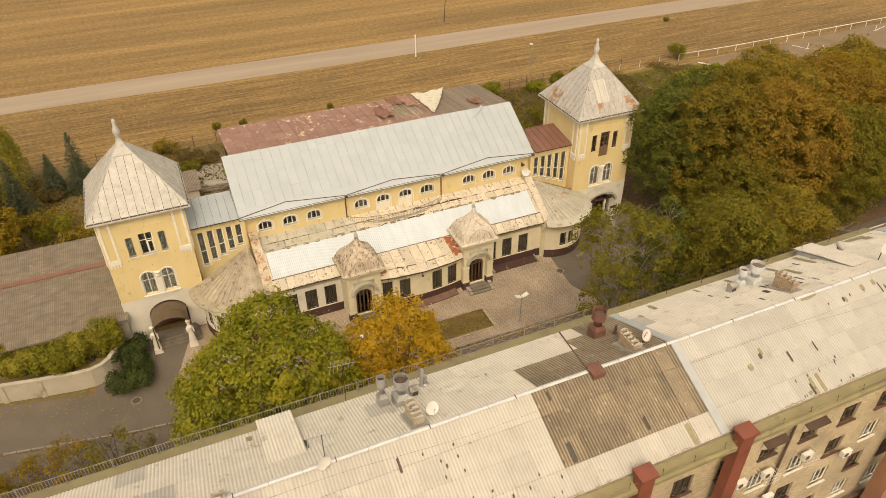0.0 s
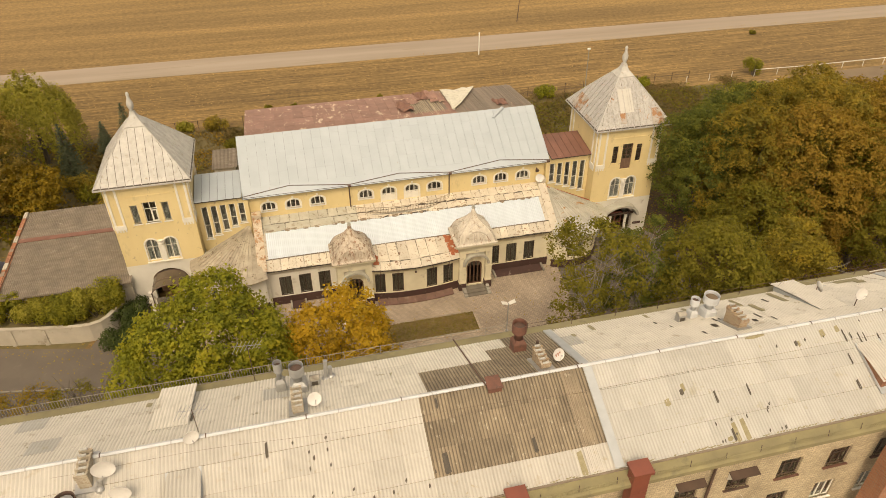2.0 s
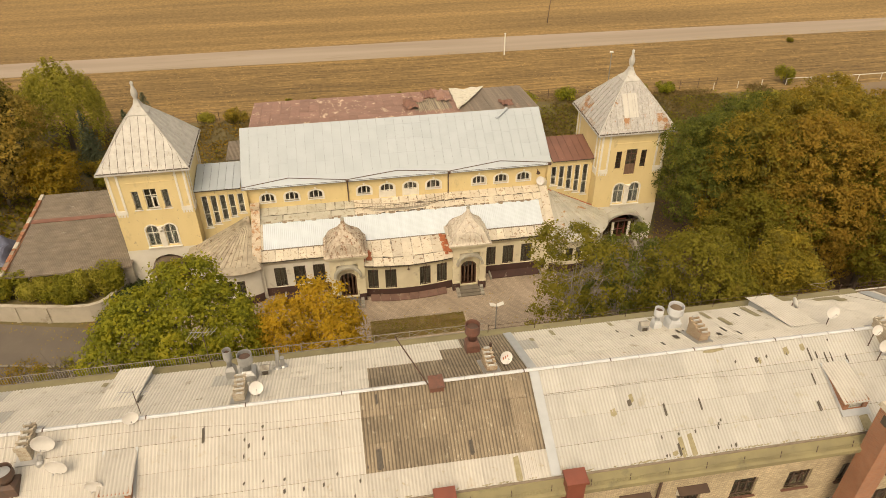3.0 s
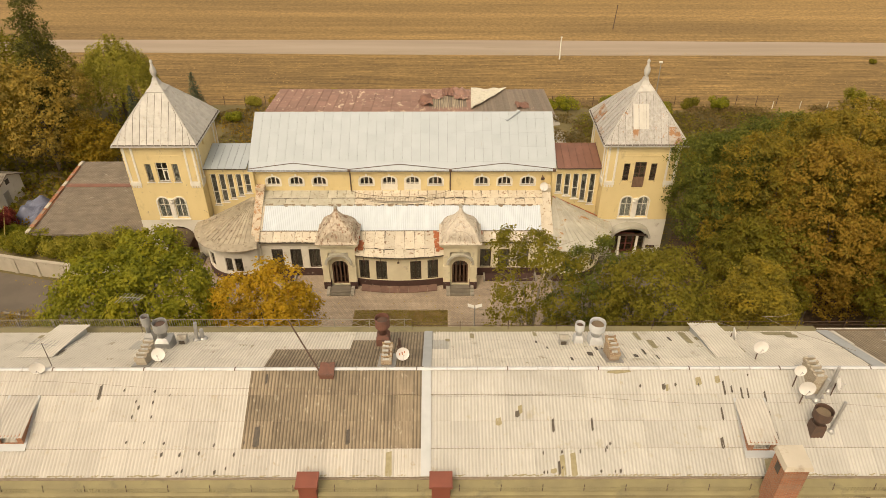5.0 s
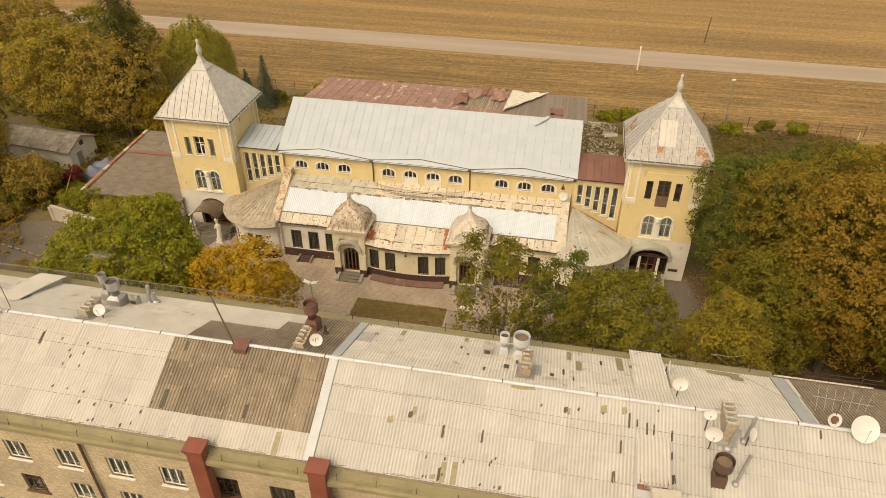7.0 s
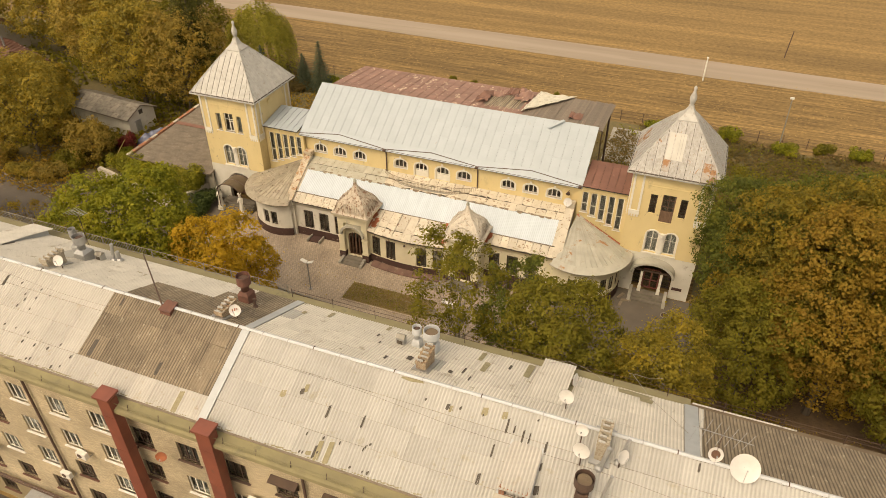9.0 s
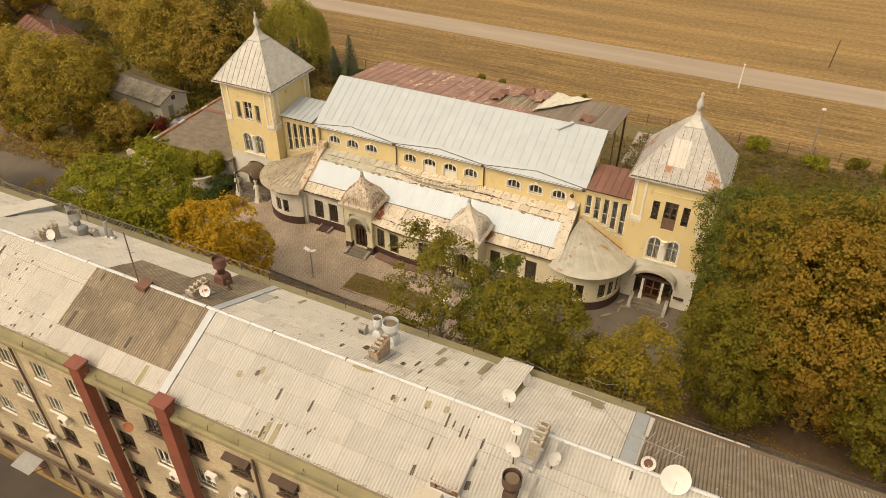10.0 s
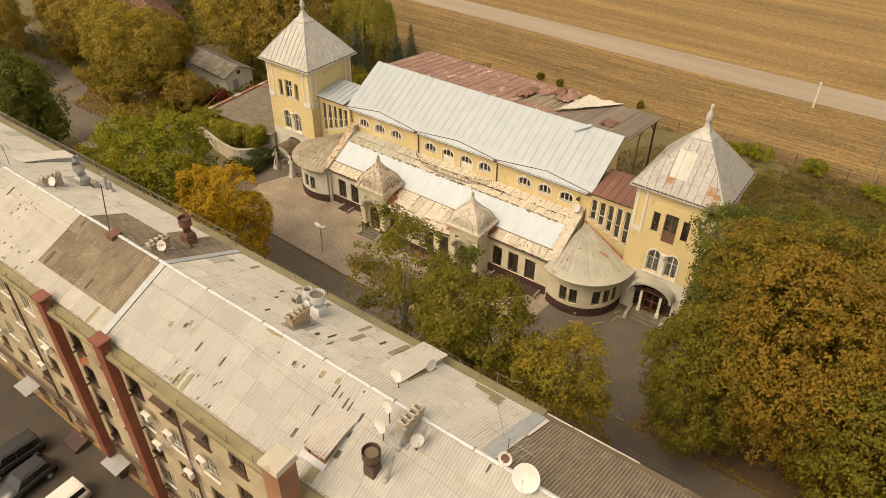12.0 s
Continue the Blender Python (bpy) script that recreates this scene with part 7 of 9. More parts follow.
# weeds and bushes at the edge of the field
for k, (x, y, w, h, m) in enumerate(((-19.5, 33.5, 1.6, 2.0, L_GOLD), (-17.2, 27.5, 1.4, 1.1, L_OLIVE), (-8.8, 37.5, 0.5, 1.1, L_OLIVE), (4.0, 38.0, 0.4, 1.0, L_OLIVE), (28.3, 33.5, 1.5, 1.9, L_GREEN), (22.0, 33.2, 1.9, 2.0, L_GREEN), (18.9, 33.2, 1.6, 1.2, L_GREEN), (44.0, 33.0, 1.4, 1.7, L_GREEN), (64.0, 33.5, 1.5, 3.0, L_HEDGE), (35.3, 31.5, 1.6, 1.6, L_GREEN), (-25.6, 29.0, 1.4, 1.3, L_GREEN), (-23.8, 34.5, 1.2, 1.6, L_WILLOW), (-12.4, 38.0, 0.5, 1.1, L_OLIVE), (40.0, 33.5, 1.3, 1.5, L_OLIVE), (31.5, 22.0, 2.4, 1.7, L_OLIVE), (36.0, 17.0, 2.6, 1.8, L_OLIVE), (42.0, 15.0, 2.6, 2.0, L_GOLD), (66.5, 26.5, 1.4, 1.2, L_GREEN), (19.5, 17.5, 1.6, 1.0, L_OLIVE), (50.0, 14.0, 3.0, 3.4, L_WILLOW), (28.0, 13.0, 1.8, 1.5, L_OLIVE), (-30.4, 17.5, 1.9, 1.7, L_GOLD), (-32.6, 19.0, 2.2, 2.6, L_HEDGE), (-34.6, 20.0, 2.0, 2.8, L_GOLD), (-33.0, 27.0, 1.4, 1.5, L_WEED), (-29.0, 30.0, 1.2, 1.6, L_GREEN), (-16.8, 30.5, 1.5, 1.5, L_WEED), (-15.0, 29.0, 1.3, 1.2, L_WEED), (75.8, 51.0, 0.6, 0.7, L_OLIVE))):
    bush(x, y, w, w * 0.9, h, m, "wild bush at the edge of the field", 100 + k, base=GZ, n=1600, size=0.24)


def scatter(name, label, category, pts, size, m, seed, lift=0.1, up=0.4):
    """Small leaves and tufts on the ground at the points given."""
    rng = np.random.default_rng(seed)
    P = np.c_[pts, GZ + rng.uniform(0.02, lift, len(pts))]
    D = np.tile([0, 0, up], (len(pts), 1))
    ob = leaves(name, P, D, size, rng, m, None)
    return tagged(ob, label, category, kind="stuff")


def within(rng, n, x0, x1, y0, y1, cut=0.0, sc=0.12):
    """Points strewn unevenly over a rectangle."""
    p = np.c_[rng.uniform(x0, x1, n), rng.uniform(y0, y1, n)]
    k = np.array([noise.noise((a * sc, b * sc, 3.0)) for a, b in p])
    return p[k > cut]


rng = np.random.default_rng(77)
scatter("undergrowth", "brown leafy undergrowth beside the street", "weeds", within(rng, 7000, -66, -41.5, -10.5, 6, -0.15, 0.2), 0.34, L_BROWN, 25, 0.7, 0.4)
scatter("fallen_leaves", "fallen leaves over the western asphalt", "leaves", within(rng, 2500, -60, -27, -19, -4, -0.05, 0.25), 0.14, L_ORANGE, 26, 0.03, 2)
scatter("fallen_leaves", "fallen leaves strewn over the asphalt", "leaves", within(rng, 2600, 13.5, 60, -26, -3.6, -0.1, 0.3), 0.11, L_ORANGE, 21, 0.03, 2)
scatter("dry_grass", "dry tufts on the ground behind the tower", "weeds", within(rng, 9000, -46, -16, 8, 33, -0.1, 0.3), 0.3, L_BROWN, 22, 0.35, 0.2)
scatter("field_tufts", "straw tufts left on the mown field", "weeds", within(rng, 9000, -70, 110, 35, 56, -0.05, 0.25), 0.2, L_STRAW, 23, 0.1, 1.5)
scatter("weeds", "dry olive and brown weeds behind the grandstand", "weeds", within(rng, 30000, -46, 66, 14.5, 34, -0.05), 0.3, L_WEED, 1, 0.35, 0.7)
scatter("dry_weeds", "tall rusty dry weeds beside the arena", "weeds", within(rng, 16000, 28, 66, 12, 33, -0.12), 0.3, L_WEED, 2, 0.5, 0.6)
scatter("green_weeds", "olive green weeds behind the grove", "weeds", within(rng, 24000, 23, 64, 4, 31, -0.25, 0.15), 0.28, L_OLIVE, 24, 0.5, 0.7)
scatter("green_weeds", "patches of green weeds", "weeds", within(rng, 7000, -46, 60, 13, 33, 0.2, 0.2), 0.3, L_GREEN, 3, 0.4, 0.5)
scatter("fallen_leaves", "fallen autumn leaves under the grove", "leaves", within(rng, 9000, 26.5, 70, -15.8, 8, -0.1), 0.2, L_ORANGE, 4, 0.06, 2)
scatter("fallen_leaves", "fallen autumn leaves on the verge and kerb", "leaves", within(rng, 9000, -58, 60, -30, -19.6, -0.1), 0.2, L_ORANGE, 5, 0.06, 2)
scatter("fallen_leaves", "fallen autumn leaves along the street edge", "leaves", within(rng, 1600, -20, 40, -16.5, -15.4, -0.3), 0.14, L_ORANGE, 6, 0.04, 2)
scatter("fallen_leaves", "brown fallen leaves on the lawn bed", "leaves", within(rng, 2600, -4.3, 4.25, -14.25, -11.75, -0.6), 0.13, L_WEED, 7, 0.2, 2)
scatter("fallen_leaves", "green and brown leaves on the lawn bed", "leaves", within(rng, 700, -4.3, 4.25, -14.25, -11.75, -0.6), 0.15, L_OLIVE, 8, 0.2, 2)
scatter("fallen_leaves", "sparse fallen leaves on the paving", "leaves", within(rng, 500, -28, 26, -15.2, -9, -0.6), 0.12, L_ORANGE, 9, 0.03, 2)
scatter("weeds", "weeds on the earth behind the hall", "weeds", within(rng, 5500, -24, 22, 3, 15, 0.05, 0.3), 0.3, L_WEED, 10, 0.4, 0.2)
scatter("dry_weeds", "rusty dry weeds at the corner of the stands", "weeds", within(rng, 9000, 14, 30, 11.5, 31, -0.12, 0.35), 0.28, L_WEED, 12, 0.45, 0.4)
scatter("undergrowth", "brown undergrowth between the western trees", "weeds", within(rng, 14000, -100, -38, -4, 36, -0.1), 0.6, L_OLIVE, 11, 0.9, 0.2)

# ---------------------------------------------------------------- things on the slate roof


def slope_z(y):
    return RDZ - abs(y - RDY) * ((RDZ - SEZ) / (RDY - SEY) if y < RDY else (RDZ - NEZ) / (NEY - RDY))


def vent_block(x, y, top, m, w=0.5, d=1.25, holes=4, name="vent_stack", label=""):
    """Brick vent stack with a row of flues in its top."""
    z0 = slope_z(y) - 0.35
    ob = thing(name, (x, y, z0), label, "chimney", "brick vent stacks")
    H = top - z0
    bm = BM()
    box(bm, -w / 2, w / 2, -d / 2, d / 2, 0, H - 0.3)
    part("flue_body", bm, m, ob)
    # dark sheet painted for the shade down the open flues
    part("flue_soot", box(BM(), -w / 2 + 0.1, w / 2 - 0.1, -d / 2 + 0.06, d / 2 - 0.06, H - 0.298, H - 0.27), M_HOLE, ob, "dark sheet for the shaded flues")
    rr = random.Random(int(x * 10))
    for i in range(holes + 1):
        y0 = -d / 2 + d * i / holes
        bm = BM()
        box(bm, -w / 2 - 0.02, w / 2 + 0.02, y0 - 0.055, y0 + 0.055, H - 0.3, H - rr.uniform(0, 0.1))
        part("flue_wall", bm, m, ob)
        u = rr.uniform(-0.08, 0.08)
        part("mortar_cap", box(BM(), u - w * 0.3, u + w * 0.3, y0 - 0.05, y0 + 0.045, H - 0.06, H + rr.uniform(0.0, 0.03)), M_SLATEC, ob, "crumbled pale mortar")
    for s in (-1, 1):
        part("flue_wall", box(BM(), *sorted((s * w / 2, s * (w / 2 - 0.1))), -d / 2 + 0.06, d / 2 - 0.06, H - 0.3, H - 0.12 - rr.uniform(0, 0.06)), m, ob)
    part("lead_skirt", hexa(BM(), [(-w / 2 - 0.2, -d / 2 - 0.2, 0.2 + (slope_z(y - d / 2 - 0.2) - z0) - 0.18)] + [(w / 2 + 0.2, -d / 2 - 0.2, 0.2 + (slope_z(y - d / 2 - 0.2) - z0) - 0.18), (w / 2 + 0.2, d / 2 + 0.2, 0.2 + (slope_z(y + d / 2 + 0.2) - z0) - 0.18), (-w / 2 - 0.2, d / 2 + 0.2, 0.2 + (slope_z(y + d / 2 + 0.2) - z0) - 0.18), (-w / 2 - 0.2, -d / 2 - 0.2, slope_z(y - d / 2 - 0.2) - z0 + 0.1), (w / 2 + 0.2, -d / 2 - 0.2, slope_z(y - d / 2 - 0.2) - z0 + 0.1), (w / 2 + 0.2, d / 2 + 0.2, slope_z(y + d / 2 + 0.2) - z0 + 0.1), (-w / 2 - 0.2, d / 2 + 0.2, slope_z(y + d / 2 + 0.2) - z0 + 0.1)]), M_STEEL, ob)
    return ob


M_PALEBRICK = brick_mat("pale_plastered_brick", (0.44, 0.385, 0.29), (0.33, 0.265, 0.19), (0.46, 0.41, 0.32), 0.26, 0.077)
M_FLAKEBRICK = brick_mat("flaking_whitewashed_brick", (0.40, 0.29, 0.17), (0.27, 0.165, 0.10), (0.44, 0.38, 0.29), 0.26, 0.077)
vent_block(-11.35, -35.0, 17.15, M_PALEBRICK, label="pale brick vent stack with open flues")
vent_block(0.95, -35.1, 17.1, M_FLAKEBRICK, label="worn red brick vent stack with open flues")
vent_block(12.5, -34.6, 17.1, M_FLAKEBRICK, label="flaking red brick vent stack with open flues")
vent_block(21.85, -36.65, 17.5, M_PALEBRICK, d=1.3, label="plastered brick vent stack beside dishes")
vent_block(-20.55, -36.6, 17.2, M_PALEBRICK, d=1.35, label="pale brick vent stack beside dishes")


def cowl(x, y, top, r, m, label, inner=None, base=0.32):
    """Round ventilation cowl on a tapered box foot."""
    z0 = slope_z(y) - 0.3
    ob = thing("roof_vent", (x, y, z0), label, "vent", "roof vents")
    H = top - z0
    part("foot", lathe(BM(), [(base, 0), (base * 0.98, H * 0.42), (r * 0.62, H * 0.52)], sq=True), m, ob)
    part("neck", lathe(BM(), [(r * 0.6, H * 0.5), (r * 0.6, H * 0.72), (r * 0.95, H * 0.78)], n=18), m, ob, smooth=True)
    part("ring", lathe(BM(), [(r, H * 0.74), (r, H), (r - 0.025, H), (r - 0.025, H * 0.76)], n=24, cap=False), m, ob)
    part("damper", lathe(BM(), [(r * 0.76, H * 0.89), (r * 0.76, H * 0.91), (r * 0.3, H * 0.93), (0.02, H * 0.935)], n=18), inner or M_DARKSTEEL, ob)
    return ob


cowl(-11.25, -33.0, 17.15, 0.38, M_STEEL, "galvanised round roof vent on a tapered foot", M_DARKSTEEL, 0.42)
cowl(-12.15, -32.6, 17.2, 0.23, M_STEEL, "slim galvanised round roof vent", M_DARKSTEEL, 0.26)
cowl(0.55, -32.8, 17.25, 0.4, M_OXIDE, "rusty red-brown round roof vent", M_DARKSTEEL, 0.36)
cowl(12.1, -32.75, 16.85, 0.44, M_RIDGE, "white round roof vent with a brown damper", M_LEDGEB, 0.36)
cowl(11.2, -32.6, 16.65, 0.26, M_RIDGE, "small white round roof vent", M_DARKSTEEL, 0.24)
cowl(21.45, -38.9, 16.9, 0.43, M_DARKSTEEL, "sooty dark round roof vent with a dark damper", M_LEDGEB, 0.29)
cowl(-21.1, -38.2, 16.9, 0.44, M_DARKSTEEL, "sooty dark round roof vent with a pale damper", M_STEEL, 0.42)
# little cabinets and pipes beside the vents
for x, y, h in ((10.35, -32.8, 0.75), (-10.45, -32.6, 0.7)):
    ob = thing("vent_hood", (x, y, slope_z(y) - 0.05), "small white box vent with a pitched lid", "vent", "box vents")
    bm = box(BM(), -0.22, 0.22, -0.2, 0.2, 0, h - 0.2)
    part("body", bm, M_STEEL, ob)
    part("lid", prism(BM(), [(-0.25, -0.22, h - 0.18), (-0.25, 0.22, h - 0.18), (-0.25, 0, h - 0.02)], [(0.25, -0.22, h - 0.18), (0.25, 0.22, h - 0.18), (0.25, 0, h - 0.02)]), M_CONC, ob)
    part("louvre", box(BM(), -0.15, 0.15, -0.215, -0.2, 0.18, 0.42), M_HOLE, ob)
for x, y, dx, dy, top, r, m in ((22.2, -38.9, 0.3, 0.3, 17.1, 0.08, M_STEEL), (22.6, -37.15, 0.3, 0.35, 17.55, 0.08, M_STEEL), (21.9, -37.55, 0.25, 0.1, 17.4, 0.1, M_STEEL), (1.45, -33.3, 0, 0, 16.2, 0.08, M_DARKSTEEL), (-9.9, -32.2, 0.12, 0.1, 16.3, 0.1, M_STEEL), (-9.6, -32.0, 0, 0, 15.7, 0.12, M_STEEL), (-20.0, -37.4, 0.1, 0.1, 16.6, 0.09, M_STEEL)):
    ob = thing("vent_pipe", (x, y, slope_z(y)), "plain metal vent pipe standing on the slates", "pipe", "vent pipes")
    part("pipe", rod(BM(), (0, 0, -0.2), (dx, dy, top - slope_z(y)), r, n=10), m, ob)
    part("collar", lathe(BM(), [(r * 2.2, -0.12), (r * 2.0, 0.08), (r, 0.18)], n=10), M_STEEL if m == M_STEEL else M_DARKSTEEL, ob)


def dish(x, y, z, r, az, el, m, label, foot=None):
    """Satellite dish facing az degrees (0: south, counter-clockwise), el degrees up."""
    g = z if foot is None else foot
    r *= 0.66
    ob = thing("satellite_dish", (x, y, z), label, "satellite dish", "satellite dishes")
    rot = Matrix.Rotation(radians(az), 4, "Z") @ Matrix.Rotation(radians(90 - el), 4, "X")
    bm = BM()
    prof = [(r * k, 0.22 * r * k * k) for k in (0.02, 0.3, 0.55, 0.78, 1.0)]
    lathe(bm, prof + [(r * 1.02, 0.22 * r + 0.005), (r, 0.22 * r - 0.03), (r * 0.6, 0.02), (0.05, -0.04)], n=24, cap=False)
    bmesh.ops.transform(bm, matrix=rot, verts=bm.verts)
    bm.normal_update()
    part("reflector", bm, m, ob, smooth=True)
    bm = BM()
    tip = rot @ Vector((0, 0, r * 0.9))
    rod(bm, rot @ Vector((0, -r * 0.95, 0.2 * r)), tip, 0.012, n=4)
    part("feed_arm", bm, M_STEEL, ob)
    bm = BM()
    rod(bm, tip, tip + (rot.to_3x3() @ Vector((0, 0, 0.1))), 0.03, n=6)
    part("feed_horn", bm, M_STEEL, ob)
    bk = rot @ Vector((0, 0, -0.08))
    bm = BM()
    rod(bm, bk, (bk.x, bk.y, g - z - 0.1), 0.03, n=6)
    part("mast", bm, M_DARKSTEEL, ob)
    return ob


sz = slope_z
dish(-16.1, -36.3, 17.15, 0.52, 20, 4, M_DISH, "white satellite dish on the ridge", sz(-36.3))
dish(-10.55, -35.25, 17.0, 0.5, 10, 30, M_DISH, "white satellite dish beside a vent stack", sz(-35.2))
ob = dish(1.75, -35.3, 17.05, 0.5, 15, 28, M_DISH, "white satellite dish with rust streaks", sz(-35.3))
bm = BM()
for u, v, l in ((-0.15, 0.06, 0.12), (-0.02, 0.1, 0.15), (0.1, 0.12, 0.1)):
    poly(bm, lambda a, w, b: (a, b, w), [(u - 0.03, v), (u + 0.03, v), (u + 0.015, v - l), (u - 0.02, v - l)], 0.03, 0.05)
bmesh.ops.transform(bm, matrix=Matrix.Rotation(radians(15), 4, "Z") @ Matrix.Rotation(radians(62), 4, "X"), verts=bm.verts)
part("rust_streaks", bm, M_RUST, ob)
dish(19.8, -35.1, 17.3, 0.54, -5, 14, M_DISH, "white satellite dish on a short mast", sz(-35.1))
dish(19.75, -32.4, 15.7, 0.5, 80, 10, M_DISH, "pale satellite dish at the roof edge", sz(-32.4))
dish(21.05, -37.75, 17.15, 0.56, -10, 14, M_DISH, "white satellite dish on a vent stack", sz(-37.7))
dish(22.75, -37.35, 17.0, 0.48, 55, 25, M_DISH, "white satellite dish on a vent stack", sz(-37.4))
dish(20.88, -37.05, 17.6, 0.42, -5, 20, M_DISH, "small white satellite dish on a vent stack", sz(-36.6))
dish(27.65, -36.2, 17.15, 0.92, 5, 38, M_DISH, "large pale satellite dish on the ridge", sz(-35.8))
ob = dish(26.45, -35.95, 17.2, 0.48, 10, 30, M_DISH, "small rust-eaten satellite dish", sz(-35.9))
bm = lathe(BM(), [(0.0, 0.02), (0.1, 0.03), (0.19, 0.06), (0.2, 0.05)], n=9, cap=False)
bmesh.ops.transform(bm, matrix=Matrix.Rotation(radians(10), 4, "Z") @ Matrix.Rotation(radians(60), 4, "X"), verts=bm.verts)
part("rust_patch", bm, M_DOOR, ob, "rusted-through middle")
dish(-19.7, -37.0, 17.0, 0.74, 5, 0, M_DISH, "white satellite dish beside a vent stack", sz(-37.0))
dish(-19.0, -38.0, 16.5, 0.68, -5, -3, M_DISH, "white satellite dish on the slates", sz(-38.0))
dish(-17.4, -38.9, 16.0, 0.55, 0, -4, M_DISH, "white satellite dish on the slates", sz(-38.9))


def dormer(x0, x1, y0, y1, name, label, glass):
    """Lean-to dormer: its slate roof starts at the ridge side (y0) and ends over a little wall at y1."""
    ob = thing(name, ((x0 + x1) / 2, y1, slope_z(y1)), label, "dormer", "dormers")
    w = (x1 - x0) / 2
    zt, zb = slope_z(y0) - slope_z(y1) + 0.05, 0.72 if glass else 0.42
    D = y0 - y1
    s = 1 if D > 0 else -1
    def fr(u, v):
        return (u, D * v - s * (0.1 if glass else 0.35) * (1 - v), zb + (zt - zb) * v - (0 if v else 0.1) + 0.026 * math.cos(2 * math.pi * u / PITCH))
    bm = BM()
    grid_sheet(bm, fr, -w - 0.1, w + 0.1, 0, 1, int((2 * w + 0.2) / PITCH * 4), 2)
    part("roof", bm, M_SLATE if glass else M_SLATEN, ob, "pale corrugated slate", smooth=True)
    for q in (-1, 1):
        bm = BM()
        prism(bm, [(q * w, 0, 0), (q * w, 0, zb - 0.06), (q * w, D * 0.97, zt - 0.1)], [(q * (w - 0.06), 0, 0), (q * (w - 0.06), 0, zb - 0.06), (q * (w - 0.06), D * 0.97, zt - 0.1)])
        part("cheek", bm, M_REDBRICK if glass else M_FLASH, ob)
    g = flat(0, 0, 0 if s > 0 else 180)
    part("front_wall", wall(BM(), g, -w + 0.06, w - 0.06, 0, zb - 0.08, 0.08, [(-0.4, 0.4, 0.1, 0.58, 0)] if glass else ()), M_REDBRICK if glass else M_WOOD, ob)
    bm = BM()
    for q in (-1, 1):
        slab(bm, [(q * w, 0 - s * 0.3, 0.09 - 0.3 * 0.46), (q * (w + 0.12), -s * 0.3, 0.09 - 0.3 * 0.46), (q * (w + 0.12), D, slope_z(y0) - slope_z(y1) + 0.09), (q * w, D, slope_z(y0) - slope_z(y1) + 0.09)], 0.02)
    slab(bm, [(-w - 0.12, -s * 0.3, 0.09 - 0.3 * 0.46), (w + 0.12, -s * 0.3, 0.09 - 0.3 * 0.46), (w + 0.12, -s * 0.0, 0.1), (-w - 0.12, 0, 0.1)], 0.02)
    if glass:
        part("flashing", bm, M_FLASH, ob)
    else:
        bm.free()


dormer(18.0, 19.3, -37.5, -39.75, "dormer_south", "slate lean-to dormer with a dark opening", True)
dormer(-17.2, -15.9, -37.3, -39.4, "dormer_west", "slate lean-to dormer on the south slope", True)
dormer(18.0, 19.5, -34.8, -30.9, "dormer_north", "low slate dormer at the roof edge", False)
dormer(-18.2, -16.6, -34.6, -31.0, "dormer_north", "low slate dormer at the roof edge", False)

# red box on the ridge with a leaning aerial mast
ob = thing("ridge_hatch", (-1.95, -36.2, 16.6), "small rusty red sheet box over the ridge", "hatch")
part("box", hexa(BM(), [(-0.34, -0.36, -0.2), (0.34, -0.36, -0.2), (0.32, 0.34, -0.2), (-0.32, 0.34, -0.2), (-0.34, -0.36, 0.24), (0.34, -0.36, 0.24), (0.32, 0.34, 0.34), (-0.32, 0.34, 0.34)]), M_OXIDE, ob)
part("rim", slab(BM(), [(-0.39, -0.41, 0.27), (0.39, -0.41, 0.27), (0.36, 0.39, 0.37), (-0.36, 0.39, 0.37)], 0.03), M_OXIDE, ob)
ob = thing("aerial_mast", (-2.25, -36.3, 16.75), "leaning dark aerial mast on the ridge", "aerial")
part("mast", rod(BM(), (0, 0, -0.1), (-1.5, 1.1, 2.5), 0.045, 0.035, n=6), M_DARKSTEEL, ob)
for x, y, z, hh, g in ((-13.6, -30.7, 14.4, 2.6, 1), (26.48, -35.85, 16.5, 1.9, 1.75), (-15.9, -35.6, 16.5, 1.6, 1)):
    ob = thing("tv_aerial", (x, y, z), "thin rod television aerial with cross bars", "aerial", "aerials")
    part("mast", rod(BM(), (0, 0, -0.2), (0, 0, hh), 0.02, n=5), M_DARKSTEEL, ob)
    part("boom", rod(BM(), (-0.7 * g, 0.1, hh - 0.1), (0.7 * g, -0.1, hh - 0.05), 0.015, n=4), M_STEEL, ob)
    for i in range(7):
        u = (-0.6 + 0.2 * i) * g
        part("element", rod(BM(), (u - 0.15 * g, (-0.45 + 0.03 * i) * g, hh - 0.09), (u + 0.15 * g, (0.45 - 0.03 * i) * g, hh - 0.09), 0.012, n=4), M_STEEL, ob)

# railings along both edges
gr = thing("roof_railing", (0, -30.2, 14.2), "pale steel lattice railing along the north eaves", "railing")
bm = BM()
for z in (0.08, 0.62):
    box(bm, AX0, 2.0, -0.014, 0.014, z, z + 0.024)
part("rail", bm, M_KERB, gr)
for i in range(32):
    x = AX0 + 2.05 * i
    part("post", box(BM(), x - 0.02, x + 0.02, -0.02, 0.02, -0.25, 0.7), M_KERB, gr)
bm = BM()
n = int((-9 - AX0) / 0.14)
for i in range(n):
    x = AX0 + 0.14 * i
    box(bm, x - 0.009, x + 0.009, -0.012, 0.012, 0.1, 0.63)
for i in range(12):
    x = -9 + 0.9 * i
    rod(bm, (x, 0, 0.1), (x + 0.9, 0, 0.63), 0.011, n=4)
    rod(bm, (x, 0, 0.63), (x + 0.9, 0, 0.1), 0.011, n=4)
tagged(part("lattice", bm, M_KERB, gr), kind="stuff")
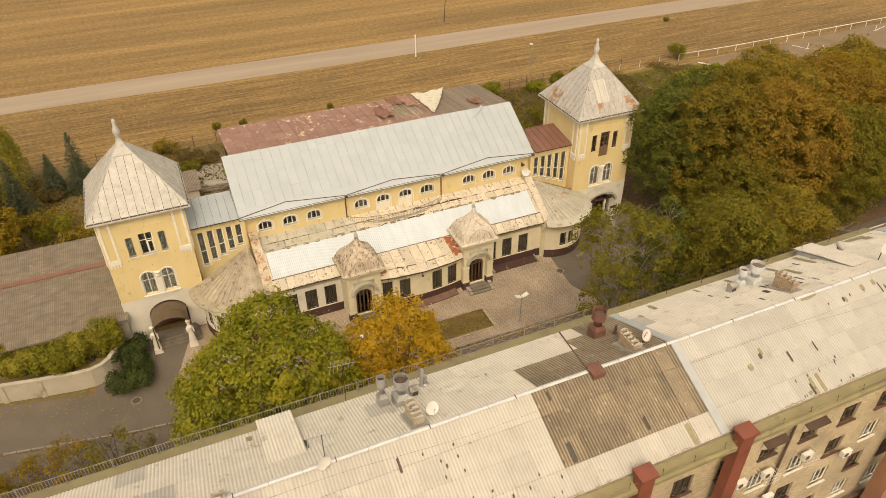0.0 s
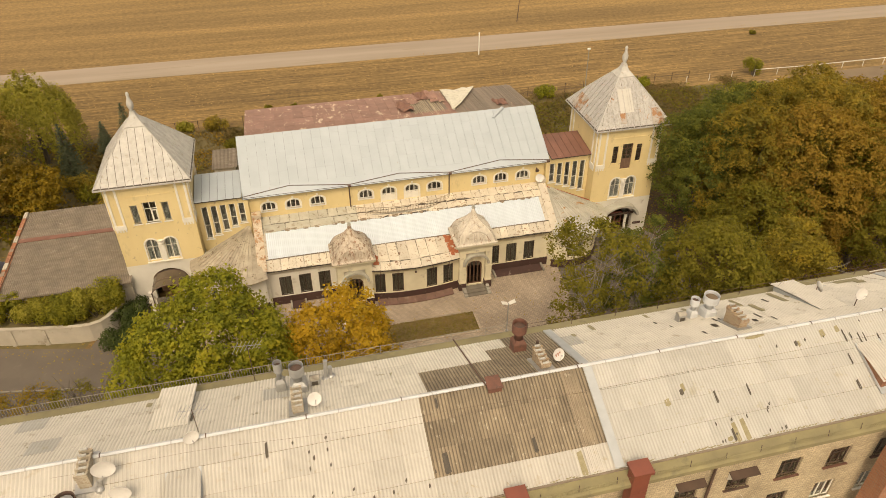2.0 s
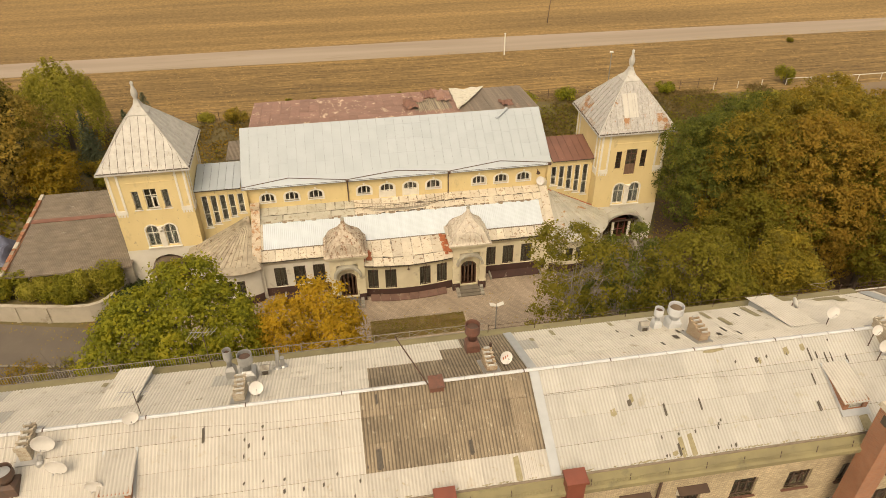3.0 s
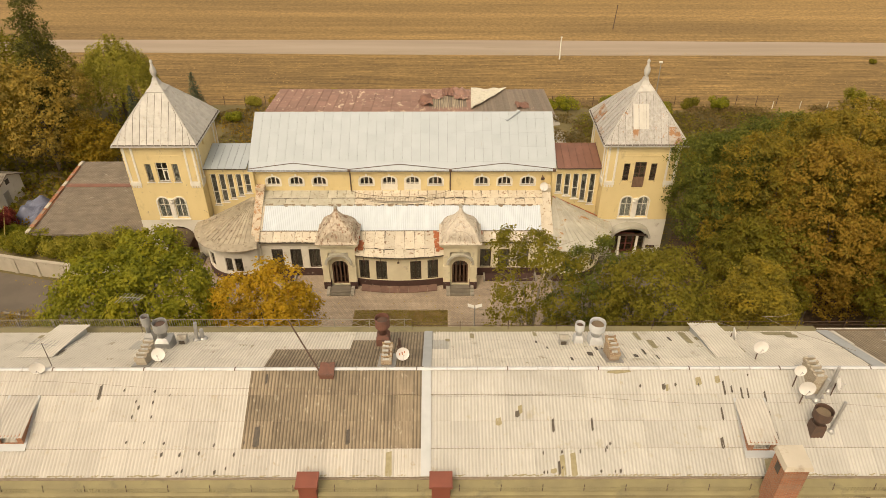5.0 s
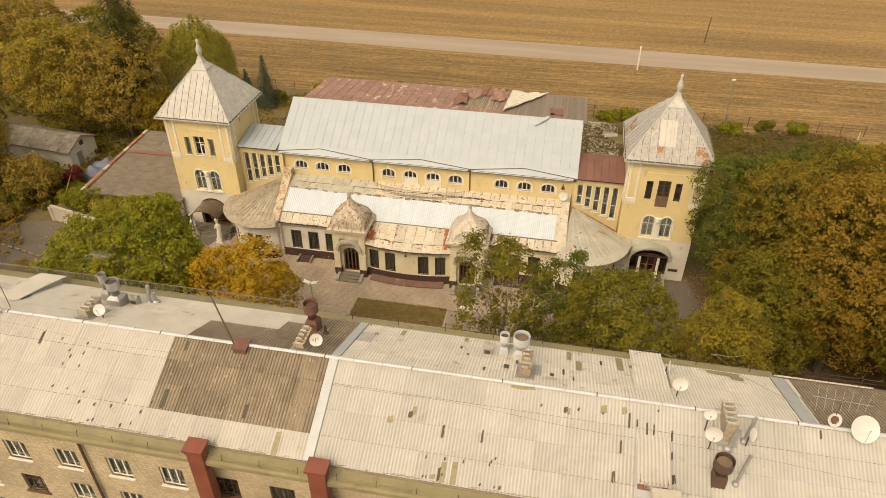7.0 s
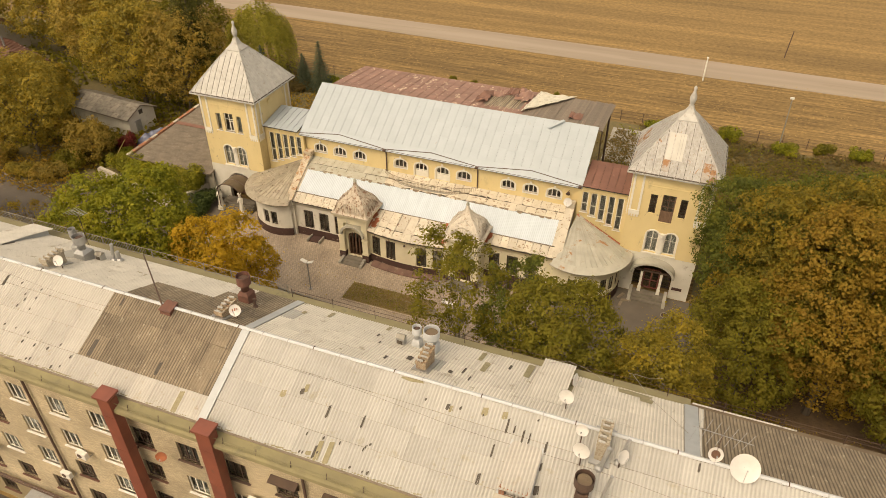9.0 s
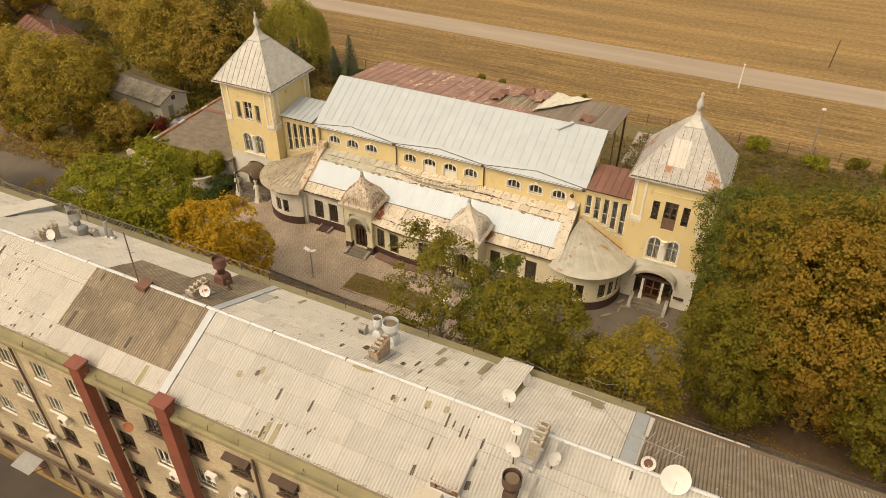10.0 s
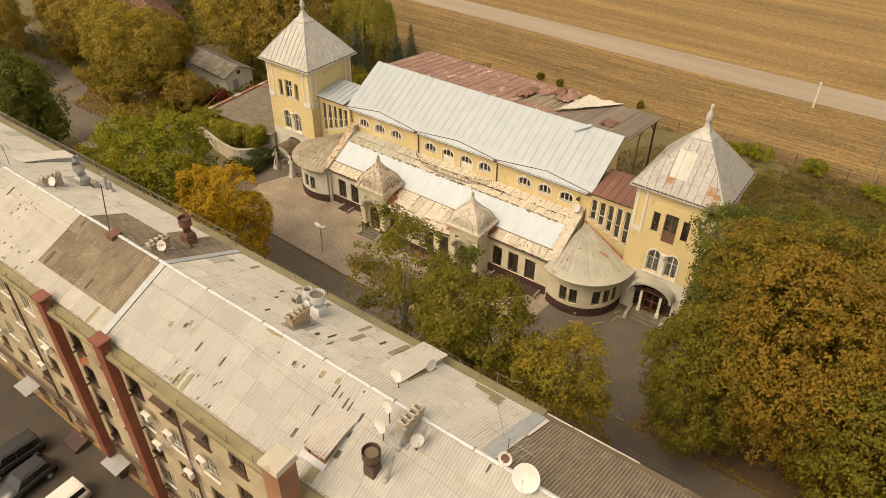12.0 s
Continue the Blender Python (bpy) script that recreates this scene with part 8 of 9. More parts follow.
gr = thing("edge_wire_rail", (0, -30.44, 14.2), "thin rusty wire rail along the north eaves", "railing")
for z in (0.35, 0.62):
    part("wire", rod(BM(), (2.0, 0, z), (AX1, 0, z), 0.012, n=4), M_DARKSTEEL, gr)
for i in range(18):
    x = 2.0 + 2.8 * i
    part("post", rod(BM(), (x, 0, -0.2), (x, 0, 0.72), 0.018, n=5), M_DARKSTEEL, gr)
gr = thing("snow_guard", (0, -41.3, 14.12), "low rusty snow guard grille along the south eaves", "railing")
bm = BM()
for z in (0.06, 0.34):
    box(bm, AX0, AX1, -0.012, 0.012, z, z + 0.022)
part("rail", bm, M_LEDGE, gr)
for i in range(60):
    x = AX0 + 1.9 * i
    part("post", rod(BM(), (x, 0, -0.1), (x + 0.03, 0.12, 0.42), 0.02, n=5), M_DARKSTEEL, gr)
bm = BM()
for i in range(int((AX1 - AX0) / 0.14)):
    x = AX0 + 0.14 * i
    if (i // 14) % 3:
        box(bm, x - 0.006, x + 0.006, -0.008, 0.008, 0.06, 0.35)
tagged(part("grille", bm, M_LEDGE, gr), kind="stuff")

# tarred slots, moss and holes in the slates
marks = thing("roof_patches", (0, 0, 0), "dark tar patches and moss streaks on the slates", "patch")
tagged(marks, kind="stuff")


def mark(bm, x, y, w, ln, lift=0.055):
    s = 1 if y < RDY else -1
    y2 = y + s * ln * 0.9
    pts = [(x - w / 2, y, slope_z(y) + lift), (x - w * 0.1, y - s * 0.05, slope_z(y - s * 0.05) + lift), (x + w / 2, y + s * 0.03, slope_z(y + s * 0.03) + lift), (x + w * 0.4, y2, slope_z(y2) + lift), (x - w * 0.45, y2 - s * 0.06, slope_z(y2 - s * 0.06) + lift)]
    slab(bm, pts, 0.01)


bm = BM()
rr = random.Random(21)
for x, y, w, ln in ((-12.94, -37.45, 0.13, 0.7), (9.03, -38.9, 0.12, 0.62), (10.89, -38.85, 0.1, 0.6), (9.17, -40.65, 0.13, 0.6), (-5.03, -39.5, 0.3, 0.95), (-0.72, -39.4, 0.2, 0.7), (17.21, -38.4, 0.09, 0.6), (17.54, -37.3, 0.1, 0.7), (19.46, -37.6, 0.1, 0.5), (19.47, -38.35, 0.1, 0.35), (16.95, -39.6, 0.16, 0.5), (19.52, -39.3, 0.28, 0.4), (25.94, -36.6, 0.1, 0.4), (-4.9, -36.75, 0.12, 0.5), (17.9, -37.2, 0.08, 0.35), (18.35, -37.5, 0.09, 0.6), (18.65, -37.45, 0.08, 0.5), (7.35, -38.25, 0.22, 0.3), (14.6, -37.05, 0.2, 0.28), (13.45, -36.95, 0.1, 0.14)):
    mark(bm, x, y, w, ln)
for x, y in ((8.46, -39.85), (9.34, -39.8), (10.2, -39.8), (11.49, -39.6), (8.45, -40.62), (8.6, -40.62), (9.31, -40.42), (11.09, -40.58), (11.74, -40.58), (11.99, -40.6), (15.19, -36.9), (16.32, -36.9), (18.83, -36.45), (11.65, -39.45), (11.4, -39.75), (-11.13, -38.3), (-10.26, -37.65), (-10.2, -38.28), (-10.3, -39.35), (-9.36, -39.4), (-11.14, -39.35), (-9.38, -39.9), (-8.53, -39.9), (-7.64, -39.85), (-6.29, -40.45), (-8.52, -40.6), (-6.78, -40.62), (-11.09, -37.6), (-11.77, -37.1), (-10.27, -37.15), (-9.5, -37.3), (-10.9, -37.9), (-8.3, -40.55), (-6.0, -39.9), (-5.6, -39.4), (-7.0, -39.5)):
    mark(bm, x, y, rr.uniform(0.06, 0.12), rr.uniform(0.1, 0.2))
for x, y, w, ln in ((10.42, -34.78, 0.14, 0.42), (11.5, -34.09, 0.3, 0.5), (12.0, -33.4, 0.12, 0.5), (16.37, -31.97, 0.14, 0.6), (14.4, -33.72, 0.12, 0.75), (14.9, -34.5, 0.08, 0.55), (13.83, -34.42, 0.22, 0.36), (9.38, -33.34, 0.1, 0.3), (8.9, -32.5, 0.12, 0.36), (12.3, -33.5, 0.08, 0.4), (-16.4, -33.6, 0.14, 0.9)):
    mark(bm, x, y, w, ln, 0.07)
part("tar_patches", bm, M_HOLE, marks)
bm = BM()
for x, y, w, ln in ((9.33, -40.72, 0.26, 0.95), (9.85, -40.72, 0.28, 1.05), (1.25, -40.7, 0.3, 1.1), (6.44, -38.6, 0.3, 0.35), (7.5, -38.1, 0.22, 0.4), (16.35, -36.85, 0.3, 0.4), (17.3, -36.75, 0.26, 0.35), (14.75, -37.1, 0.24, 0.3), (19.0, -40.65, 0.55, 0.7), (8.9, -40.6, 0.3, 0.2), (12.5, -36.3, 1.2, 0.16)):
    mark(bm, x, y, w, ln, 0.048)
for x, y, w, ln in ((4.05, -32.18, 0.25, 0.4), (14.7, -31.3, 0.26, 1.2), (15.2, -32.4, 0.32, 1.3), (17.36, -31.25, 0.36, 1.8), (17.95, -32.0, 0.25, 0.45), (11.48, -31.3, 0.26, 0.65), (9.0, -31.2, 0.22, 0.6), (19.6, -31.8, 0.4, 2.6), (22.8, -31.2, 1.8, 0.5), (23.4, -31.6, 0.7, 0.5), (-18.8, -31.5, 0.3, 0.5), (5.43, -31.37, 0.24, 0.8)):
    mark(bm, x, y, w, ln, 0.065)
rag = AX0
while rag < AX1:
    w = rr.uniform(0.1, 0.45)
    if rr.random() < 0.6:
        mark(bm, rag + w / 2, SEY + 0.05, w * 1.2, rr.uniform(0.0, 0.07), 0.045)
    rag += w
part("moss_streaks", bm, M_MOSS, marks)
# cable sagging along the slope
cab = thing("roof_cable", (0, 0, 0), "thin dark cable lying across the slates", "cable")
bm = BM()
pts = []
for i in range(60):
    x = -22 + 50 * i / 59
    y = -36.55 - 0.028 * (x + 22) - 0.08 * math.sin(x * 0.5)
    pts.append((x, y, slope_z(y) + 0.045))
for p, q in zip(pts, pts[1:]):
    rod(bm, p, q, 0.005, n=4)
part("cable", bm, M_DARKSTEEL, cab)

# ---------------------------------------------------------------- facade of the apartment house


def shaft(x0, x1):
    ob = thing("vent_shaft", ((x0 + x1) / 2, -41.2, -2.4), "tall oxide-red sheet-metal ventilation shaft on the facade", "vent shaft", "red shafts")
    w = (x1 - x0) * 0.4
    part("shaft", box(BM(), -w, w, -0.36, 0.2, 1.5, 17.15), M_REDMETAL, ob)
    part("foot", lathe(BM(), [(0.32, 0.0), (0.34, 1.2), (0.5, 1.5)], (0, 0.1, 0), sq=True), M_DARKSTEEL, ob)
    for z in (4.2, 7.2, 10.2, 13.2, 15.9):
        part("joint_band", box(BM(), -w - 0.012, w + 0.012, -0.372, 0.21, z, z + 0.05), M_REDMETAL, ob)
    part("cap", slab(BM(), [(-w - 0.1, -0.48, 17.44), (w + 0.1, -0.48, 17.44), (w + 0.1, 0.32, 17.52), (-w - 0.1, 0.32, 17.52)], 0.14), M_REDMETAL, ob)
    for z in (3.4, 6.4, 9.4, 12.4):
        part("stay", box(BM(), -0.04, 0.04, 0.2, 0.62, z, z + 0.08), M_DARKSTEEL, ob)
    part("cap_neck", box(BM(), -w + 0.05, w - 0.05, -0.3, 0.14, 17.15, 17.32), M_DARKSTEEL, ob)


shaft(-2.85, -1.85)
shaft(3.15, 4.2)
pier = thing("brick_pier", (18.74, -41.8, -2.4), "red brick chimney pier with a cream concrete cap", "chimney")
part("flue_body", box(BM(), -0.52, 0.52, -0.5, 0.54, 0, 19.45), M_REDBRICK, pier)
part("cap", hexa(BM(), [(-0.62, -0.6, 19.45), (0.62, -0.6, 19.45), (0.62, 0.64, 19.45), (-0.62, 0.64, 19.45), (-0.55, -0.53, 19.7), (0.56, -0.54, 19.66), (0.55, 0.58, 19.75), (-0.56, 0.57, 19.72)]), M_WALLC, pier)
part("vent_slot", box(BM(), -0.535, -0.52, -0.15, 0.2, 18.7, 19.2), M_HOLE, pier)

bm = BM()
for z, y in ((1.05, -40.95), (0.8, -40.98)):
    rod(bm, (AX0, y, z), (AX1, y, z), 0.07 if z > 1 else 0.05, n=8)
gas = thing("wall_pipe", (0, 0, 0), "long brown pipe run along the wall above the ground floor", "pipe")
part("pipe", bm, M_DARKSTEEL, gas)
for x in (-9.55, 8.45, 24.0, -27.0):
    ob = thing("downpipe", (x, -40.75, -2.4), "brown rusty downpipe on the brick facade", "downpipe", "facade downpipes")
    part("pipe", rod(BM(), (0, 0, 0.3), (0, 0, 15.9), 0.075, n=8), M_DARKSTEEL, ob)
    part("hopper", lathe(BM(), [(0.1, 15.75), (0.2, 16.0), (0.22, 16.15)], n=8), M_STEEL, ob)
    part("spout", rod(BM(), (0, -0.05, 16.1), (0.35, -0.55, 16.35), 0.09, n=8), M_STEEL, ob)


def ac_unit(x, z, caged=False):
    ob = thing("air_conditioner", (x, -41.0, z), "white air conditioner in a wire cage" if caged else "white air conditioner on wall brackets", "air conditioner", "air conditioners")
    part("casing", box(BM(), -0.35, 0.35, -0.13, 0.13, 0.05, 0.52), M_WHITEPAINT, ob)
    part("fan_grille", lathe(BM(), [(0.17, 0.0), (0.17, 0.02), (0.03, 0.03)], n=16), M_DARKSTEEL, ob, at=(-0.1, -0.132, 0.28)).rotation_euler = (radians(90), 0, 0)
    bm = BM()
    for s in (-0.3, 0.3):
        rod(bm, (s, 0.4, 0.03), (s, -0.2, 0.03), 0.02, n=4)
    part("bracket", bm, M_STEEL, ob)
    if caged:
        for z_ in (-0.05, 0.28, 0.6):
            part("cage_hoop", tube(BM(), [(-0.5, 0.38, z_), (-0.5, -0.42, z_), (0.5, -0.42, z_), (0.5, 0.38, z_)], 0.012, 4), M_WHITEPAINT, ob)
        for u, v in ((-0.5, -0.42), (-0.25, -0.42), (0, -0.42), (0.25, -0.42), (0.5, -0.42), (-0.5, -0.1), (0.5, -0.1)):
            part("cage_bar", rod(BM(), (u, v, -0.05), (u, v, 0.6), 0.011, n=4), M_WHITEPAINT, ob)
        pipe = BM()
        rod(pipe, (0.5, 0.1, 0.1), (0.6, 0.35, -1.2), 0.015, n=4)
        part("hose", pipe, M_WHITEPAINT, ob)


for x, z, c in ((-6.9, 7.35, False), (2.2, 7.3, False), (5.3, 9.2, False), (7.3, 9.0, True), (10.3, 9.0, True), (-9.3, 4.3, False), (5.4, 6.6, False), (8.3, 6.2, False), (14.2, 7.2, False), (-15.5, 4.2, False)):
    ac_unit(x, z, c)
for x in (6.61, 9.63):
    ob = thing("window_hood", (x + 0.66, -40.62, 11.8), "dark folded window shutter propped open", "shutter", "propped shutters")
    part("leaf", slab(BM(), [(-0.8, 0.0, 0.16), (0.8, 0.0, 0.16), (0.8, -0.42, 0.02), (-0.8, -0.42, 0.02)], 0.05), M_DARKFRAME, ob)
    for s in (-1, 1):
        part("cheek", prism(BM(), [(s * 0.76, 0, 0.14), (s * 0.76, -0.38, 0.0), (s * 0.76, 0, -0.5)], [(s * 0.72, 0, 0.14), (s * 0.72, -0.38, 0.0), (s * 0.72, 0, -0.5)]), M_DARKFRAME if s > 0 else M_WHITEPAINT, ob)
dish(-0.13, -41.15, 10.9, 0.45, 25, 15, M_RUST, "rust-brown satellite dish bracketed to the facade", 10.6)
for x in (-13.3, -1.3, -27.0, 16.0):
    ob = thing("entrance_canopy", (x, -41.4, 0.15), "grey corrugated canopy over an entrance", "canopy", "entrance canopies")
    bm = BM()
    grid_sheet(bm, lambda u, v: (u, -0.75 + 1.5 * v, 0.22 * v + 0.02 * math.cos(2 * math.pi * u / 0.15)), -0.95, 0.95, 0, 1, 50, 1)
    part("sheet", bm, M_STEEL, ob, smooth=True)
    bm = BM()
    for s in (-0.85, 0.85):
        rod(bm, (s, 0.7, -0.75), (s, -0.7, -0.04), 0.03, n=5)
        rod(bm, (s, 0.75, 0.16), (s, -0.75, -0.05), 0.03, n=5)
    part("bracket", bm, M_DARKSTEEL, ob)
    part("door_leaf", box(BM(), -0.55, 0.55, 0.72, 0.77, -2.55, -0.5), M_DOOR, ob)
ob = thing("cellar_hatch", (-7.6, -41.6, -2.48), "brown sheet-metal cellar hatch in the yard", "hatch", "cellar hatches")
part("lid", hexa(BM(), [(-0.9, -0.55, 0), (0.9, -0.55, 0), (0.9, 0.6, 0), (-0.9, 0.6, 0), (-0.9, -0.55, 0.25), (0.9, -0.55, 0.25), (0.9, 0.6, 0.6), (-0.9, 0.6, 0.6)]), M_PLINTH, ob)

# ---------------------------------------------------------------- forecourt and the west side


def street_lamp(x, y):
    ob = thing("street_lamp", (x, y, GZ), "slim grey lamp post with two white panel heads", "street lamp", "street lamps")
    part("post", rod(BM(), (0, 0, 0), (0, 0, 3.2), 0.06, 0.045, n=8), M_STEEL, ob)
    part("foot", lathe(BM(), [(0.16, 0), (0.16, 0.05), (0.07, 0.12)], n=10), M_STEEL, ob)
    for s in (-1, 1):
        part("lamp_head", hexa(BM(), [(s * 0.05, -0.2, 3.15), (s * 0.62, -0.2, 3.36), (s * 0.62, 0.2, 3.36), (s * 0.05, 0.2, 3.15), (s * 0.05, -0.2, 3.21), (s * 0.62, -0.2, 3.42), (s * 0.62, 0.2, 3.42), (s * 0.05, 0.2, 3.21)]), M_WHITEPAINT, ob, "flat white lamp panel")
    part("arm", rod(BM(), (-0.3, 0, 3.17), (0.3, 0, 3.17), 0.03, n=6), M_STEEL, ob)


street_lamp(-7.8, -14.1)
street_lamp(6.6, -14.9)

# west entrance: vaulted canopy, two statues, steps
can = thing("entrance_canopy", (-22.55, -3.2, GZ), "brown translucent barrel-vault canopy over the entrance", "canopy")
M_BRONZE = mat("brown_plastic_sheet", (0.12, 0.085, 0.05), (0.09, 0.065, 0.04), scale=1, rough=0.25, bump=0.02)
bm = BM()
def vault(u, v):
    a = math.pi * (0.12 + 0.76 * u)
    return (-1.62 * math.cos(a), -2.35 * v, 2.35 + 1.25 * math.sin(a))
n = 18
for j in range(3):
    for i in range(n):
        p = [vault(i / n, j / 3), vault((i + 1) / n, j / 3), vault((i + 1) / n, (j + 1) / 3), vault(i / n, (j + 1) / 3)]
        slab(bm, p, 0.025)
part("vault", bm, M_BRONZE, can)
for v in (0.0, 0.5, 1.0):
    bm = tube(BM(), [Vector(vault(i / n, v)) + Vector((0, 0, 0.01)) for i in range(n + 1)], 0.035, 5)
    part("hoop", bm, M_DARKSTEEL, can)
for s in (-1, 1):
    part("post", rod(BM(), (s * 1.48, -2.2, 0), (s * 1.48, -2.2, 2.85), 0.05, n=6), M_DARKSTEEL, can)
bm = BM()
for k in range(4):
    box(bm, -1.9 - 0.1 * k, 1.9 + 0.1 * k, -0.9 - 0.32 * k, -0.02, 0, 0.6 - 0.15 * k)
part("steps", bm, M_STEPS, can, "dark worn entrance steps")
part("door_leaf", box(BM(), -1.2, 1.2, 0.85, 0.92, 0.6, 3.0), M_DOOR, can, "dark brown entrance doors")


def statue(x, y):
    bm = BM()
    box(bm, -0.3, 0.3, -0.3, 0.3, 0, 0.5)
    box(bm, -0.36, 0.36, -0.36, 0.36, 0, 0.1)
    lathe(bm, [(0.27, 0.5), (0.3, 0.62), (0.26, 1.0), (0.2, 1.35), (0.17, 1.6), (0.23, 1.85), (0.27, 2.08), (0.2, 2.2), (0.09, 2.27), (0.13, 2.4), (0.14, 2.52), (0.1, 2.62), (0.2, 2.68), (0.22, 2.8), (0.1, 2.86)], n=14)
    rod(bm, (0.26, 0, 2.05), (0.3, -0.18, 1.55), 0.075, 0.05, n=6)
    rod(bm, (-0.26, 0, 2.05), (-0.22, -0.26, 1.7), 0.075, 0.05, n=6)
    ob = part("statue", bm, M_WHITE, None, at=(x, y, GZ))
    tagged(ob, "weathered white draped statue on a square pedestal", "statue", "entrance statues")


statue(-21.2, -5.45)
statue(-24.15, -5.15)

M_REDDOOR = mat("red_brown_door", (0.22, 0.065, 0.045), (0.15, 0.045, 0.032), scale=3, rough=0.5, stretch=(4, 4, 0.5))
# east entrance: arched hood, glazed doors, steps with scrolled flanks
ent = thing("entrance_hood", (22.5, -3.19, GZ), "arched cream concrete hood over the glazed east entrance", "canopy")
bm = BM()
f = flat(0, 0)
o2, i2 = arch_pts(-2.0, 2.0, 4.25, 1.35, 18), arch_pts(-1.78, 1.78, 4.03, 1.17, 18)
for i in range(18):
    poly(bm, f, [o2[i], o2[i + 1], i2[i + 1], i2[i]], 0.0, 1.0)
part("hood", bm, M_FANR, ent)
g = flat(0, 0.3)
window(ent, g, (-0.75, 0.75, 0.5, 2.75, 0), M_REDDOOR, nx=2, bars=(0.42,), depth=0.0, fw=0.13, name="door", label="red-brown glazed double door")
for s in (-1, 1):
    a, b = sorted((s * 1.0, s * 1.7))
    window(ent, g, (a, b, 0.9, 2.7, 0.3), M_DARKFRAME, nx=1, bars=(0.6,), depth=0.0, fw=0.07, label="dark arched side light")
    part("jamb", box(BM(), *sorted((s * 0.77, s * 0.99)), -0.4, -0.2, 0.3, 2.74), M_TRIM, ent)
    part("column_base", box(BM(), *sorted((s * 0.72, s * 1.04)), -0.46, -0.16, 0.46, 0.95), M_TRIM, ent)
    part("flank_wall", prism(BM(), [(s * 1.75, -0.05, 0), (s * 1.75, -0.05, 0.75), (s * 1.75, -0.7, 0.62), (s * 1.75, -1.5, 0.3), (s * 1.75, -1.75, 0)], [(s * 1.45, -0.05, 0), (s * 1.45, -0.05, 0.75), (s * 1.45, -0.7, 0.62), (s * 1.45, -1.5, 0.3), (s * 1.45, -1.75, 0)]), M_CONC, ent, "scrolled concrete flank wall")
bm = BM()
for k in range(3):
    box(bm, -1.44, 1.44, -0.75 - 0.36 * k, -0.02, 0, 0.45 - 0.15 * k)
part("steps", bm, M_STEPS, ent)
part("transom", box(BM(), -1.74, 1.74, -0.32, -0.22, 2.76, 2.95), M_DARKFRAME, ent)
ob = thing("wall_plaque", (24.95, -3.2, 0.62), "small dark wall plaque beside the entrance", "plaque")
part("plate", box(BM(), -0.45, 0.45, -0.03, 0.0, 0, 0.3), M_PLINTH, ob)

# loudspeaker and dish on the hall's corner
dish(13.75, -2.3, 7.3, 0.62, -15, 25, M_DISH, "white satellite dish on the parapet end", 6.9)
ob = thing("flood_light", (13.6, -1.75, 8.05), "small dark floodlight on the yellow wall", "lamp")
part("head", lathe(BM(), [(0.1, 0), (0.2, 0.22), (0.2, 0.26)], n=10), M_DARKSTEEL, ob).rotation_euler = (radians(115), 0, 0)
part("bracket", rod(BM(), (0, 0.3, 0.1), (0, 0, 0), 0.03, n=5), M_DARKSTEEL, ob)
ob = thing("round_vent", (-18.9, -0.4, 11.3), "small round vent grille on the tower wall", "vent")
part("ring", rod(BM(), (-0.28, 0, 0), (-0.16, 0, 0), 0.3, n=16), M_YELLOW, ob)
# manhole covers
for x, y in ((14.2, -9.6), (-26.4, -10.4), (24.4, -5.8)):
    ob = thing("manhole_cover", (x, y, GZ), "round iron manhole cover in the paving", "manhole", "manholes")
    part("rim", lathe(BM(), [(0.42, 0.0), (0.42, 0.02), (0.34, 0.02), (0.34, 0.0)], n=20), M_KERB, ob)
    part("lid", lathe(BM(), [(0.33, 0.0), (0.33, 0.012), (0.02, 0.016)], n=20), M_DARKSTEEL, ob)

# terrace with its curved wall
line = [(-41.0, -5.2), (-36.0, -6.34), (-33.2, -6.87), (-30.6, -7.3), (-29.3, -7.35), (-28.4, -7.05), (-27.8, -6.5), (-27.2, -5.4), (-26.7, -3.7), (-26.3, -2.6)]
tw = thing("garden_wall", (0, 0, GZ), "pale rendered curved garden wall with cracks", "wall")
for (xa, ya), (xb, yb) in zip(line, line[1:]):
    d = Vector((xb - xa, yb - ya, 0))
    nn = Vector((-d.y, d.x, 0)).normalized()
    p, q = Vector((xa, ya, 0)), Vector((xb, yb, 0))
    k = max(1, round(d.length / 2.6))
    for i in range(k):
        a, b = p + d * (i / k), p + d * ((i + 1) / k)
        bm = BM()
        up = Vector((0, 0, 1.75))
        hexa(bm, [a, b, b + nn * 0.25, a + nn * 0.25, a + up, b + up, b + nn * 0.25 + up, a + nn * 0.25 + up])
        part("wall_panel", bm, M_WALLC, tw)
        bm = BM()
        o = nn * -0.06
        hexa(bm, [a + o + up, b + o + up, b + nn * 0.3 + up, a + nn * 0.3 + up, a + o + up * 1.07, b + o + up * 1.07, b + nn * 0.3 + up * 1.07, a + nn * 0.3 + up * 1.07])
        part("coping", bm, M_WALLC, tw)
        bm = BM()
        a2 = a - nn * 0.05
        box(bm, a2.x - 0.18, a2.x + 0.18, a2.y - 0.06, a2.y + 0.1, 0, 1.7)
        if d.length > 2:
            part("pier", bm, M_WALLC, tw)
bm = slab(BM(), [(-41, -4.9, 0.75), (-36, -6.05, 0.75), (-33.2, -6.6, 0.75), (-30.6, -7.0, 0.75), (-29.3, -7.05, 0.75), (-28.5, -6.8, 0.75), (-28.0, -6.3, 0.75), (-27.45, -5.3, 0.75), (-26.95, -3.7, 0.75), (-26.6, -2.8, 0.75), (-41, -2.8, 0.75)], 1.2)
structure("terrace", bm, M_VERGE, "raised planted terrace behind the wall", "terrace")
